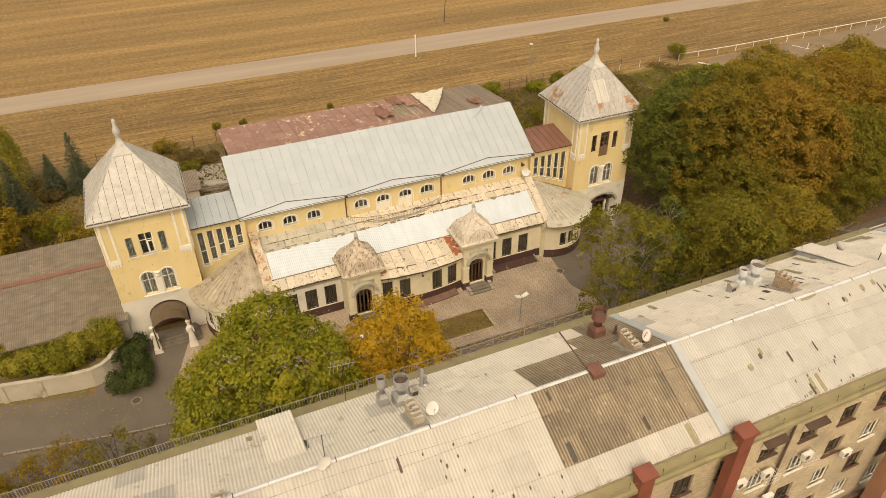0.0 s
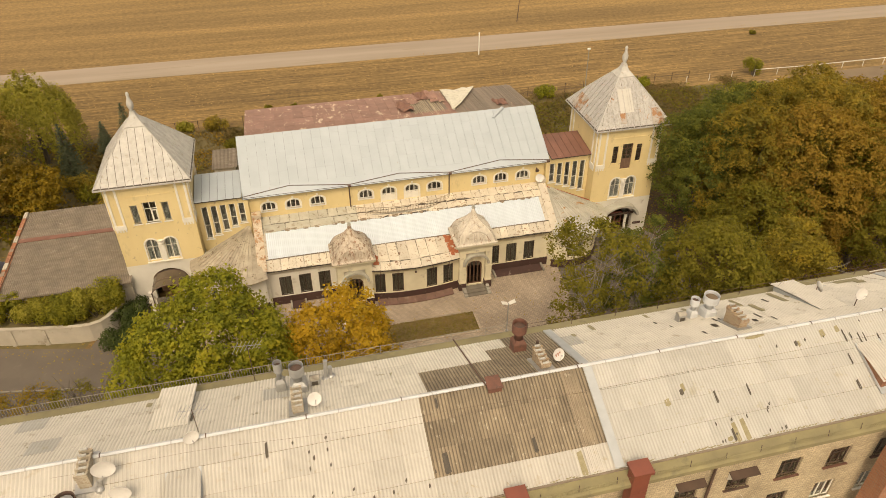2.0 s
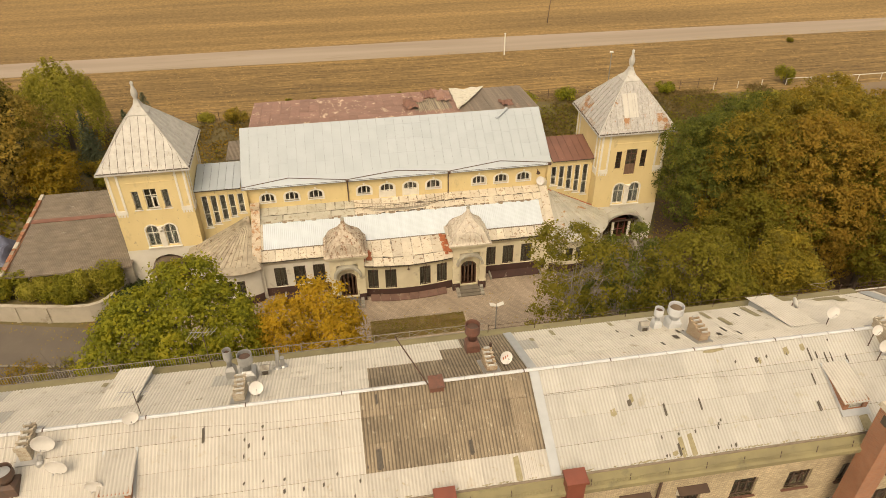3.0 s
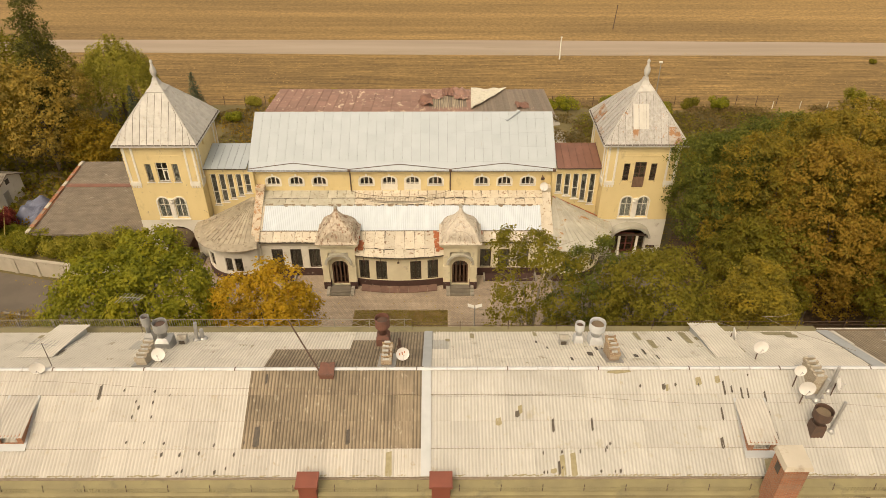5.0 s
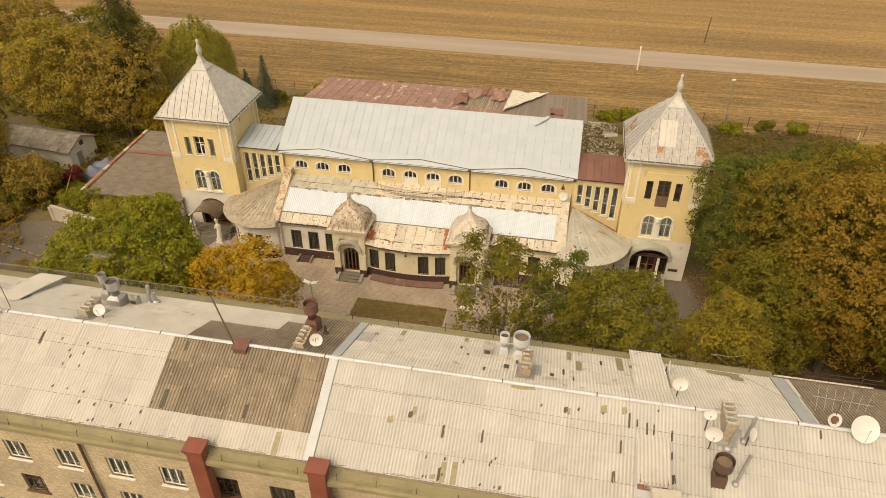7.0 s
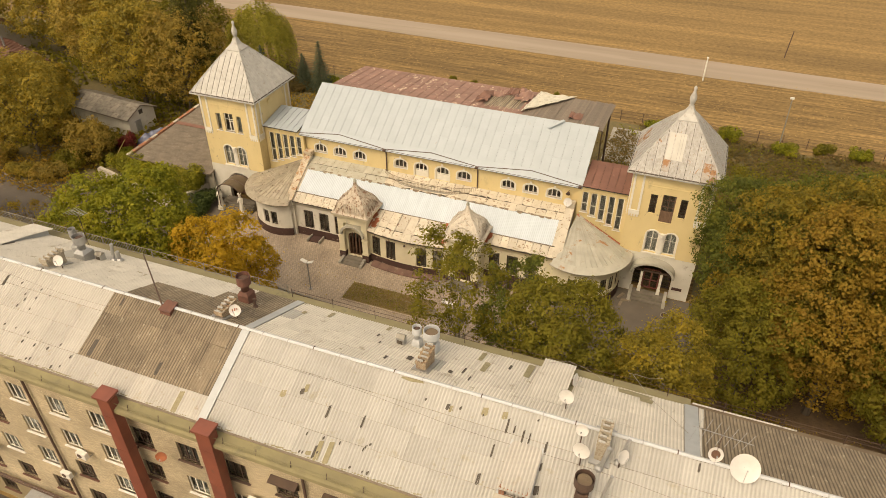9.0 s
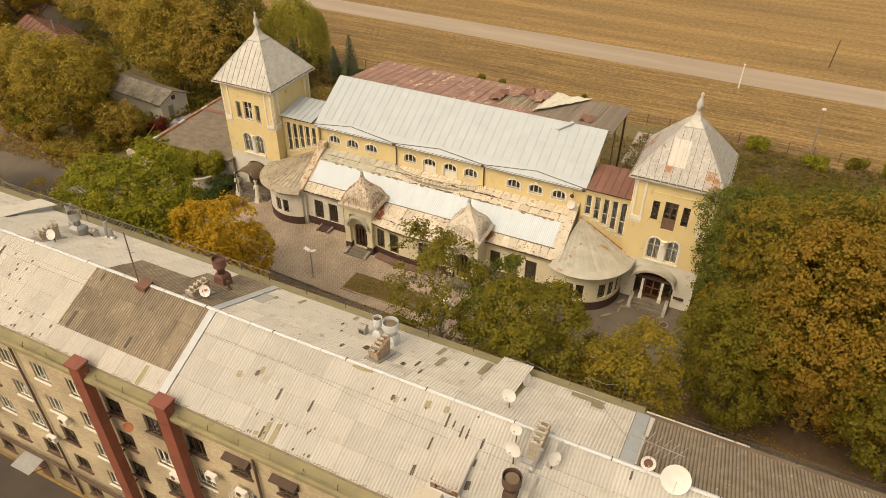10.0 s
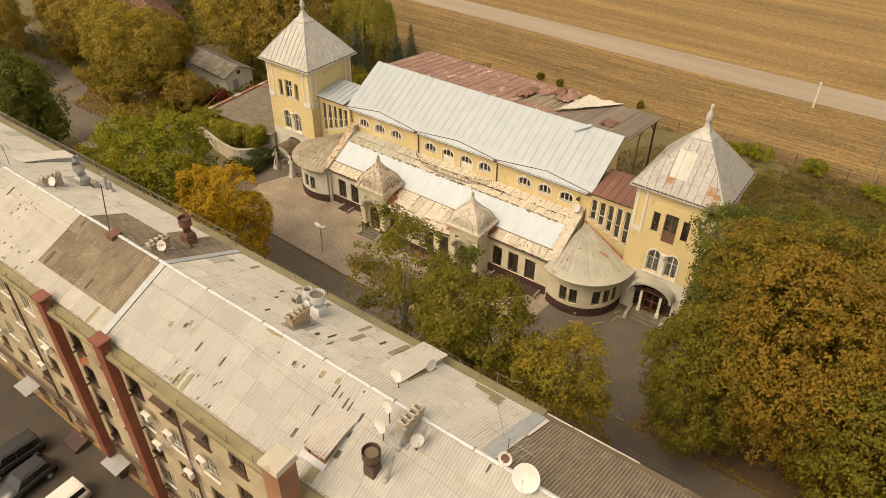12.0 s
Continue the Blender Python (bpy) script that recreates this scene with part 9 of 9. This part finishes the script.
for k, (x, y, w, d, h, m) in enumerate(((-27.7, -4.6, 1.2, 1.4, 2.6, L_HEDGE), (-28.9, -5.4, 1.5, 1.4, 2.8, L_WILLOW), (-30.6, -5.6, 1.6, 1.4, 2.3, L_HEDGE), (-32.4, -5.2, 1.6, 1.3, 2.0, L_HEDGE), (-34.2, -4.8, 1.5, 1.2, 2.0, L_WILLOW), (-36.0, -4.4, 1.5, 1.2, 2.2, L_HEDGE), (-38.2, -4.0, 1.6, 1.2, 2.0, L_HEDGE), (-30.0, -4.3, 1.6, 1.0, 2.2, L_HEDGE), (-33.4, -4.0, 1.6, 1.0, 1.8, L_GOLD))):
    bush(x, y, w * 1.1, d * 1.1, h * 1.2, m, "leafy yellow-green bush on the terrace", 200 + k, base=0.7, n=5200, size=0.19)
bush(-26.5, -6.7, 1.7, 3.2, 1.9, L_JUNIPER, "spreading dark green juniper by the wall", 300, base=GZ, n=9000, size=0.2, name="juniper")

# low slate-roofed wing beside the west tower
wing = thing("low_wing", (0, 0, 0), "low outbuilding with a grey slate roof and red flashing", "building")
part("front_wall", box(BM(), -37.0, -25.95, -3.6, -3.3, GZ, 2.85), M_WALLC, wing)
part("back_wall", box(BM(), -37.0, -25.95, 9.2, 9.5, GZ, 3.3), M_WALLC, wing)
part("end_wall", box(BM(), -37.2, -36.9, -3.3, 9.2, GZ, 3.3), M_REDBRICK, wing)
rf = part("roof", slab(BM(), [(-37.1, -4.1, 2.95), (-25.9, -4.1, 2.95), (-25.9, 9.6, 3.6), (-37.1, 9.6, 3.6)], 0.12), M_TAR, wing)
rr = random.Random(8)
meW = slate_mesh("slate_sheet", 1.7, M_TAR, w=PITCH * 7)
for i in range(10):
    for r in range(8):
        if r == 5:
            continue
        y = -4.1 + r * 1.7
        ob = new("slate_sheet", meW)
        ob.parent = rf
        ob.matrix_basis = pose(-37.05 + i * 1.12, y, 2.99 + (y + 4.1) * 0.0475 + 0.012 * (i % 2) + 0.01 * (r % 2), math.degrees(math.atan(0.0475)) - 0.3, 0, rr.uniform(-0.3, 0.3))
part("flashing_strip", slab(BM(), [(-37.0, 4.3, 3.47), (-25.92, 4.3, 3.47), (-25.92, 4.9, 3.5), (-37.0, 4.9, 3.5)], 0.05), M_REDROOF, rf, "rusty red flashing strip")
part("roof_strip", slab(BM(), [(-37.0, 4.95, 3.44), (-25.92, 4.95, 3.44), (-25.92, 6.1, 3.5), (-37.0, 6.1, 3.5)], 0.03), M_TAR, rf)
for i in range(13):
    bm = BM()
    y = -4.1 + i * 1.05
    hexa(bm, [(-37.35, y, 3.0 + 0.045 * i), (-37.0, y, 3.0 + 0.045 * i), (-37.0, y + 1.0, 3.04 + 0.045 * i), (-37.35, y + 1.0, 3.04 + 0.045 * i), (-37.35, y, 3.25 + 0.045 * i), (-37.0, y, 3.25 + 0.045 * i), (-37.0, y + 1.0, 3.27 + 0.045 * i), (-37.35, y + 1.0, 3.27 + 0.045 * i)])
    part("parapet_brick", bm, M_REDBRICK if i % 4 else M_WALLC, wing)

# whitewashed shed
M_SHEDTILE = mat("worn_shed_slate", (0.255, 0.228, 0.185), (0.165, 0.145, 0.115), scale=2.2, rough=0.95, stain=(0.12, 0.10, 0.075), amount=0.2, sscale=2.2, rand=0.22)
ob = thing("shed", (-50.9, 8.0, GZ), "small whitewashed shed with a worn grey gable roof", "shed")
ob.rotation_euler = (0, 0, radians(-6))
part("front_wall", wall(BM(), flat(0, -2.2), -5.6, 5.6, 0, 2.7, 0.25), M_WHITE, ob)
part("back_wall", box(BM(), -5.6, 5.6, 1.95, 2.2, 0, 2.7), M_WHITE, ob)
for s in (-1, 1):
    part("gable_wall", prism(BM(), [(s * 5.6, -1.95, 0), (s * 5.6, 1.95, 0), (s * 5.6, 1.95, 2.7), (s * 5.6, 0, 3.66), (s * 5.6, -1.95, 2.7)], [(s * 5.35, -1.95, 0), (s * 5.35, 1.95, 0), (s * 5.35, 1.95, 2.7), (s * 5.35, 0, 3.66), (s * 5.35, -1.95, 2.7)]), M_WHITE, ob)
part("window", box(BM(), 5.6, 5.63, -0.3, 0.3, 2.5, 3.1), M_HOLE, ob)
part("door_leaf", box(BM(), 5.6, 5.64, -1.2, -0.3, 0, 1.9), M_STEEL, ob)
for s in (-1, 1):
    sl = part("roof", slab(BM(), [(-5.9, s * 2.6, 2.55), (5.9, s * 2.6, 2.55), (5.9, 0, 3.78), (-5.9, 0, 3.78)], 0.1), M_WOOD, ob)
    for i in range(12):
        for r in range(4):
            bm = BM()
            a, b = -5.9 + 11.8 * i / 12 + 0.02, -5.9 + 11.8 * (i + 1) / 12 - 0.01
            k0, k1 = r / 4, (r + 1) / 4
            q = lambda k: (s * 2.6 * (1 - k), 2.56 + 1.23 * k)
            (y0, z0), (y1, z1) = q(k0), q(k1)
            slab(bm, [(a, y0, z0 + 0.035 + rr.uniform(0, 0.01)), (b, y0, z0 + 0.035), (b, y1, z1 + 0.015), (a, y1, z1 + 0.015)], 0.02)
            part("roof_tile", bm, M_SHEDTILE, sl)
# yellow gas pipe on posts and blue tarpaulin by the shed
ob = thing("gas_pipe", (-39.5, -1.0, GZ), "thin yellow gas pipe on low posts", "pipe")
M_YPIPE = mat("yellow_pipe", (0.45, 0.34, 0.10), (0.36, 0.27, 0.08))
bm = BM()
rod(bm, (-4.5, 4.5, 2.0), (-1.0, -2.0, 2.0), 0.05, n=6)
rod(bm, (-1.0, -2.0, 2.0), (2.4, 1.8, 2.2), 0.05, n=6)
part("pipe", bm, M_YPIPE, ob)
for p in ((-4.5, 4.5), (-1.0, -2.0), (2.2, 1.6)):
    part("post", rod(BM(), (*p, 0), (*p, 2.0), 0.04, n=5), M_STEEL, ob)

tp = thing("tarpaulin_heap", (-41.9, 5.2, GZ), "heap of scrap under a faded blue tarpaulin", "heap")
M_BLUETARP = mat("faded_blue_tarp", (0.17, 0.19, 0.26), (0.12, 0.135, 0.19), scale=2, rough=0.6, bump=0.3, bscale=4)
bm = BM()
grid_sheet(bm, lambda u, v: (u, v, 1.7 * max(0.0, 1 - (u / 1.7) ** 4) * max(0.0, 1 - (v / 2.3) ** 4) * (0.75 + 0.5 * noise.noise((u * 0.9, v * 0.9, 4.0)))), -1.7, 1.7, -2.3, 2.3, 18, 22)
part("tarp", bm, M_BLUETARP, tp)
L_RED = leaf_mat("red_creeper_leaves", [(0.16, 0.035, 0.03), (0.24, 0.045, 0.035), (0.30, 0.07, 0.04)])
bush(-43.2, 1.9, 1.2, 1.4, 2.4, L_RED, "dark red creeper beside the shed", 310, base=GZ, n=2600, size=0.2)
bush(-41.6, 0.4, 1.5, 1.2, 1.6, L_GREEN, "green weeds beside the low wing", 311, base=GZ, n=2200, size=0.2)

# houses beyond the trees


def house(x, y, w, d, rot, m, label):
    ob = thing("house", (x, y, GZ), label, "house", "far houses")
    ob.rotation_euler = (0, 0, radians(rot))
    f = flat(0, -d)
    o = [(-w + 1.2, -w + 2.4, 1.0, 2.3, 0), (w - 2.4, w - 1.2, 1.0, 2.3, 0)]
    part("wall", wall(BM(), f, -w, w, 0, 3.2, 0.3, o), M_WALLC, ob)
    for q in o:
        window(ob, f, q, M_TRIM, nx=2)
    part("wall", box(BM(), -w, w, d - 0.3, d, 0, 3.2), M_WALLC, ob)
    for s in (-1, 1):
        part("gable_wall", prism(BM(), [(s * w, -d + 0.3, 0), (s * w, d - 0.3, 0), (s * w, d - 0.3, 3.2), (s * w, 0, 5.6), (s * w, -d + 0.3, 3.2)], [(s * (w - 0.3), -d + 0.3, 0), (s * (w - 0.3), d - 0.3, 0), (s * (w - 0.3), d - 0.3, 3.2), (s * (w - 0.3), 0, 5.6), (s * (w - 0.3), -d + 0.3, 3.2)]), M_WALLC, ob)
        rf = part("roof", slab(BM(), [(-w - 0.5, s * (d + 0.5), 2.9), (w + 0.5, s * (d + 0.5), 2.9), (w + 0.5, 0, 5.85), (-w - 0.5, 0, 5.85)], 0.12), m, ob, "red-brown sheet roof")
        for i in range(9):
            u = -w - 0.4 + (2 * w + 0.8) * i / 8
            part("seam", hexa(BM(), [(u - 0.03, s * (d + 0.5), 2.9), (u + 0.03, s * (d + 0.5), 2.9), (u + 0.03, 0, 5.85), (u - 0.03, 0, 5.85), (u - 0.03, s * (d + 0.5), 2.98), (u + 0.03, s * (d + 0.5), 2.98), (u + 0.03, 0, 5.93), (u - 0.03, 0, 5.93)]), m, rf)
    part("chimney", rod(BM(), (w * 0.4, 0.8, 4.8), (w * 0.4, 0.8, 6.9), 0.16, n=10), M_STEEL, ob)


house(-78.2, 14.4, 6.5, 4.6, -20, M_REDROOF, "low house with a red-brown sheet roof")
house(-93.0, 24.0, 6.5, 4.5, -15, M_REDROOF, "low house with a red-brown sheet roof")
house(-74.0, 34.0, 5.0, 3.8, 10, M_REDROOF, "low house with a red-brown sheet roof")

# ---------------------------------------------------------------- field: posts, rail of the arena, sticks


def pole(x, y, h, r, m, label, lean=0.0):
    ob = thing("post", (x, y, GZ), label, "post", "field posts")
    part("shaft", rod(BM(), (0, 0, -0.2), (lean, 0, h), r, r * 0.8, n=8), m, ob)
    part("cap", lathe(BM(), [(r * 1.3, h - 0.04), (r * 1.3, h + 0.06), (0.01, h + 0.1)], (lean, 0, 0), n=8), m, ob)


pole(23.8, 53.3, 3.7, 0.12, M_WHITEPAINT, "white painted finishing post beside the track")
pole(36.0, 68.8, 4.4, 0.09, M_DARKSTEEL, "thin dark pole in the field", 0.3)
ob = thing("street_lamp", (34.6, 32.8, GZ), "tall thin grey pole with a small lamp head", "street lamp", "street lamps")
part("post", rod(BM(), (0, 0, -0.2), (-0.3, -0.4, 7.2), 0.08, 0.05, n=8), M_STEEL, ob)
part("lamp_head", box(BM(), -0.55, -0.1, -0.55, -0.25, 7.15, 7.35), M_WHITEPAINT, ob)
fence = thing("arena_rail", (0, 0, GZ), "white painted low rail fence round the arena", "fence")
pts = [(52.0, 33.2), (56.0, 33.2), (60.0, 33.2), (64.0, 33.0), (68.0, 32.8), (72.0, 32.6)] + [(76.0 + 4 * i, 32.5) for i in range(22)]
for (xa, ya), (xb, yb) in zip(pts, pts[1:]):
    if xa > 63:
        part("rail", rod(BM(), (xa, ya, 1.05), (xb, yb, 1.05), 0.06, n=6), M_WHITEPAINT, fence)
    part("post", rod(BM(), (xa, ya, -0.1), (xa, ya, 1.05), 0.05, n=6), M_WHITEPAINT, fence)
fence = thing("wire_fence", (0, 0, GZ), "old wire fence on thin posts along the field", "fence")
for i in range(34):
    x = -46 + 3.0 * i
    part("post", rod(BM(), (x, 34.3, -0.1), (x, 34.3, 1.5), 0.045, n=5), M_DARKSTEEL, fence)
for z in (0.5, 1.0, 1.4):
    part("wire", rod(BM(), (-46, 34.3, z), (53, 34.3, z), 0.015, n=4), M_DARKSTEEL, fence)
fence = thing("arena_board", (0, 0, GZ), "low white board edge of the arena", "edging")
for (xa, ya), (xb, yb) in zip([(66, 30.5), (68, 28), (71, 25.8), (75, 23.6)], [(68, 28), (71, 25.8), (75, 23.6), (79, 22.0)]):
    part("board", rod(BM(), (xa, ya, 0.12), (xb, yb, 0.12), 0.12, n=6), M_WHITEPAINT, fence)
rr = random.Random(31)
for k in range(9):
    x, y = rr.uniform(84, 112), rr.uniform(22, 30)
    ob = thing("jump_stand", (x, y, GZ), "white wooden riding jump with a fallen pole", "jump", "riding jumps")
    part("upright", box(BM(), -0.05, 0.05, -0.05, 0.05, 0, 1.1), M_WHITEPAINT, ob)
    part("foot", box(BM(), -0.35, 0.35, -0.05, 0.05, 0, 0.08), M_WHITEPAINT, ob)
    a = rr.uniform(0, 3.1)
    part("bar", rod(BM(), (0, 0, 0.06), (2.6 * math.cos(a), 2.6 * math.sin(a), 0.06 + rr.uniform(0, 0.5)), 0.05, n=6), M_WHITEPAINT, ob)

# ---------------------------------------------------------------- cars in the yard


def car(x, y, rot, paint, label, L_=4.2, W=1.75, H=1.5, boxy=0.0):
    ob = thing("car", (x, y, -2.47), label, "car", "parked cars")
    ob.rotation_euler = (0, 0, radians(rot))
    hw = W / 2
    prof = [(-L_ / 2, 0.45), (-L_ / 2, 0.62), (-L_ * 0.47, 0.78), (-L_ * 0.24, 0.92), (L_ * 0.44, 0.98), (L_ / 2, 0.86), (L_ / 2, 0.4), (L_ * 0.46, 0.28), (-L_ * 0.46, 0.26)]
    bm = BM()
    rows = []
    for s, k, dz in ((-1, 0.9, 0.0), (-1, 1.0, 0.0), (1, 1.0, 0.0), (1, 0.9, 0.0)):
        rows.append([bm.verts.new((px * (1 if k == 1 else 0.985), s * hw * (1.0 if k == 1 else 1.0) * (1 if abs(s) else 0) * (0.96 if k < 1 else 1) * (1 if k == 1 else 1.0), pz + (0.03 if k < 1 else -0.04 if pz > 0.7 else 0))) for px, pz in prof])
    rows = [rows[1], rows[0], rows[3], rows[2]]
    m = len(prof)
    for a, b in zip(rows, rows[1:]):
        for i in range(m):
            bm.faces.new((a[i], a[(i + 1) % m], b[(i + 1) % m], b[i]))
    bm.faces.new(rows[0])
    bm.faces.new(rows[-1])
    bmesh.ops.recalc_face_normals(bm, faces=bm.faces)
    bmesh.ops.bevel(bm, geom=bm.edges[:], offset=0.06, segments=2, affect="EDGES", clamp_overlap=True)
    part("body", bm, paint, ob, smooth=True)
    r0, r1 = -L_ * (0.1 if boxy < 0.5 else 0.14), L_ * (0.36 if boxy < 0.5 else 0.44)
    low = [(-L_ * 0.25, -hw * 0.93), (L_ * 0.45, -hw * 0.93), (L_ * 0.45, hw * 0.93), (-L_ * 0.25, hw * 0.93)]
    top = [(r0, -hw * 0.76), (r1, -hw * 0.76), (r1, hw * 0.76), (r0, hw * 0.76)]
    part("glazing", prism(BM(), [(u, v, 0.9) for u, v in low], [(u, v, H - 0.05) for u, v in top]), M_CARGLASS, ob, "dark car glass")
    bm = BM()
    slab(bm, [(r0 - 0.04, -hw * 0.78, H - 0.03), (r1 + 0.04, -hw * 0.78, H - 0.03), (r1 + 0.04, hw * 0.78, H - 0.03), (r0 - 0.04, hw * 0.78, H - 0.03)], 0.03)
    slab(bm, [(r0 + 0.12, -hw * 0.6, H + 0.015), (r1 - 0.12, -hw * 0.6, H + 0.015), (r1 - 0.12, hw * 0.6, H + 0.015), (r0 + 0.12, hw * 0.6, H + 0.015)], 0.05)
    part("roof", bm, paint, ob)
    for s in (-1, 1):
        for (ua, ub) in ((-L_ * 0.25, r0), (L_ * 0.06, L_ * 0.08), (L_ * 0.45, r1)):
            part("pillar", rod(BM(), (ua, s * hw * 0.94, 0.9), (ub, s * hw * 0.775, H - 0.04), 0.045, n=5), paint, ob)
        part("headlight", box(BM(), -L_ / 2 - 0.01, -L_ / 2 + 0.25, *sorted((s * hw * 0.6, s * hw * 0.97)), 0.62, 0.76), M_DISH, ob)
        part("tail_light", box(BM(), L_ / 2 - 0.12, L_ / 2 + 0.012, *sorted((s * hw * 0.7, s * hw * 0.97)), 0.66, 0.86), M_REDMETAL, ob)
        part("mirror", box(BM(), -L_ * 0.2, -L_ * 0.16, *sorted((s * hw, s * (hw + 0.16))), 0.92, 1.04), paint, ob)
        for u in (-L_ * 0.31, L_ * 0.31):
            wh = part("wheel", rod(BM(), (u, s * (hw - 0.2), 0.31), (u, s * (hw + 0.015), 0.31), 0.31, n=18), M_RUBBER, ob)
            part("rim", rod(BM(), (u, s * (hw + 0.016), 0.31), (u, s * (hw + 0.025), 0.31), 0.19, n=14), M_STEEL, wh)
    return ob


M_CARGLASS = mat("car_glass", (0.012, 0.013, 0.014), (0.015, 0.016, 0.017), rough=0.08, bump=0)
P_DARK = mat("dark_grey_paint", (0.05, 0.048, 0.05), (0.045, 0.044, 0.046), rough=0.25, bump=0, metal=0.3)
P_BLACK = mat("black_paint", (0.035, 0.034, 0.036), (0.03, 0.03, 0.031), rough=0.25, bump=0)
P_WHITE = mat("white_car_paint", (0.68, 0.67, 0.62), (0.64, 0.63, 0.58), rough=0.3, bump=0)
car(-9.75, -45.4, 88, P_BLACK, "black estate car parked in the yard", L_=4.5, H=1.62, boxy=1)
car(-7.0, -45.7, 93, P_DARK, "dark grey hatchback parked in the yard", L_=4.0)
car(-3.05, -45.4, 92, P_WHITE, "white boxy hatchback parked in the yard", L_=3.9, boxy=1)
car(-20.5, -45.8, 90, P_WHITE, "white hatchback parked in the yard", L_=4.1)

# ---------------------------------------------------------------- small things
for x in (-3.6, -2.0, -0.33, 1.35, 2.95):
    ob = thing("wall_lamp", (x, bow(x) - 0.3, 2.72), "small dark lamp hanging under the veranda eaves", "lamp", "veranda lamps")
    part("stem", rod(BM(), (0, 0.06, 0.42), (0, 0, 0.2), 0.018, n=5), M_DARKSTEEL, ob)
    part("shade", lathe(BM(), [(0.03, 0.2), (0.1, 0.12), (0.11, 0.0)], n=10), M_DARKSTEEL, ob)
rr = random.Random(64)
for x, y, a, w, d in ((20.15, -4.4, 60, 0.5, 0.14), (20.7, -4.9, 20, 0.5, 0.14), (20.3, -5.6, 80, 0.4, 0.13), (19.4, -6.9, 45, 0.6, 0.14), (17.6, -8.1, 15, 0.6, 0.14)):
    ob = thing("broken_slab", (x, y, GZ), "broken concrete edging slab lying on the asphalt", "slab", "broken slabs")
    ob.rotation_euler = (rr.uniform(-0.04, 0.04), rr.uniform(-0.04, 0.04), radians(a))
    part("slab", prism(BM(), [(-w, -d, -0.03), (w, -d * 0.8, -0.03), (w * 0.9, d, -0.03), (-w * 0.85, d * 0.9, -0.03)], [(-w, -d, 0.1), (w * 0.97, -d * 0.8, 0.09), (w * 0.88, d, 0.1), (-w * 0.83, d * 0.88, 0.08)]), M_DIRT, ob)
for k, pts in enumerate(([(18.2, -31.0, 15.0), (19.1, -30.4, 14.9), (20.0, -30.2, 14.5), (20.8, -30.4, 14.35), (21.2, -31.2, 14.75)], [(22.3, -30.2, 14.95), (22.6, -30.2, 15.0), (23.4, -30.2, 14.95), (24.0, -30.2, 15.2)], [(22.5, -30.2, 14.95), (23.6, -32.0, 15.35), (25.4, -34.3, 16.2)])):
    ob = thing("aerial_cable", (0, 0, 0), "thin pale aerial cable looping along the eaves", "cable", "aerial cables")
    part("cable", tube(BM(), pts, 0.014, 4), M_KERB, ob)
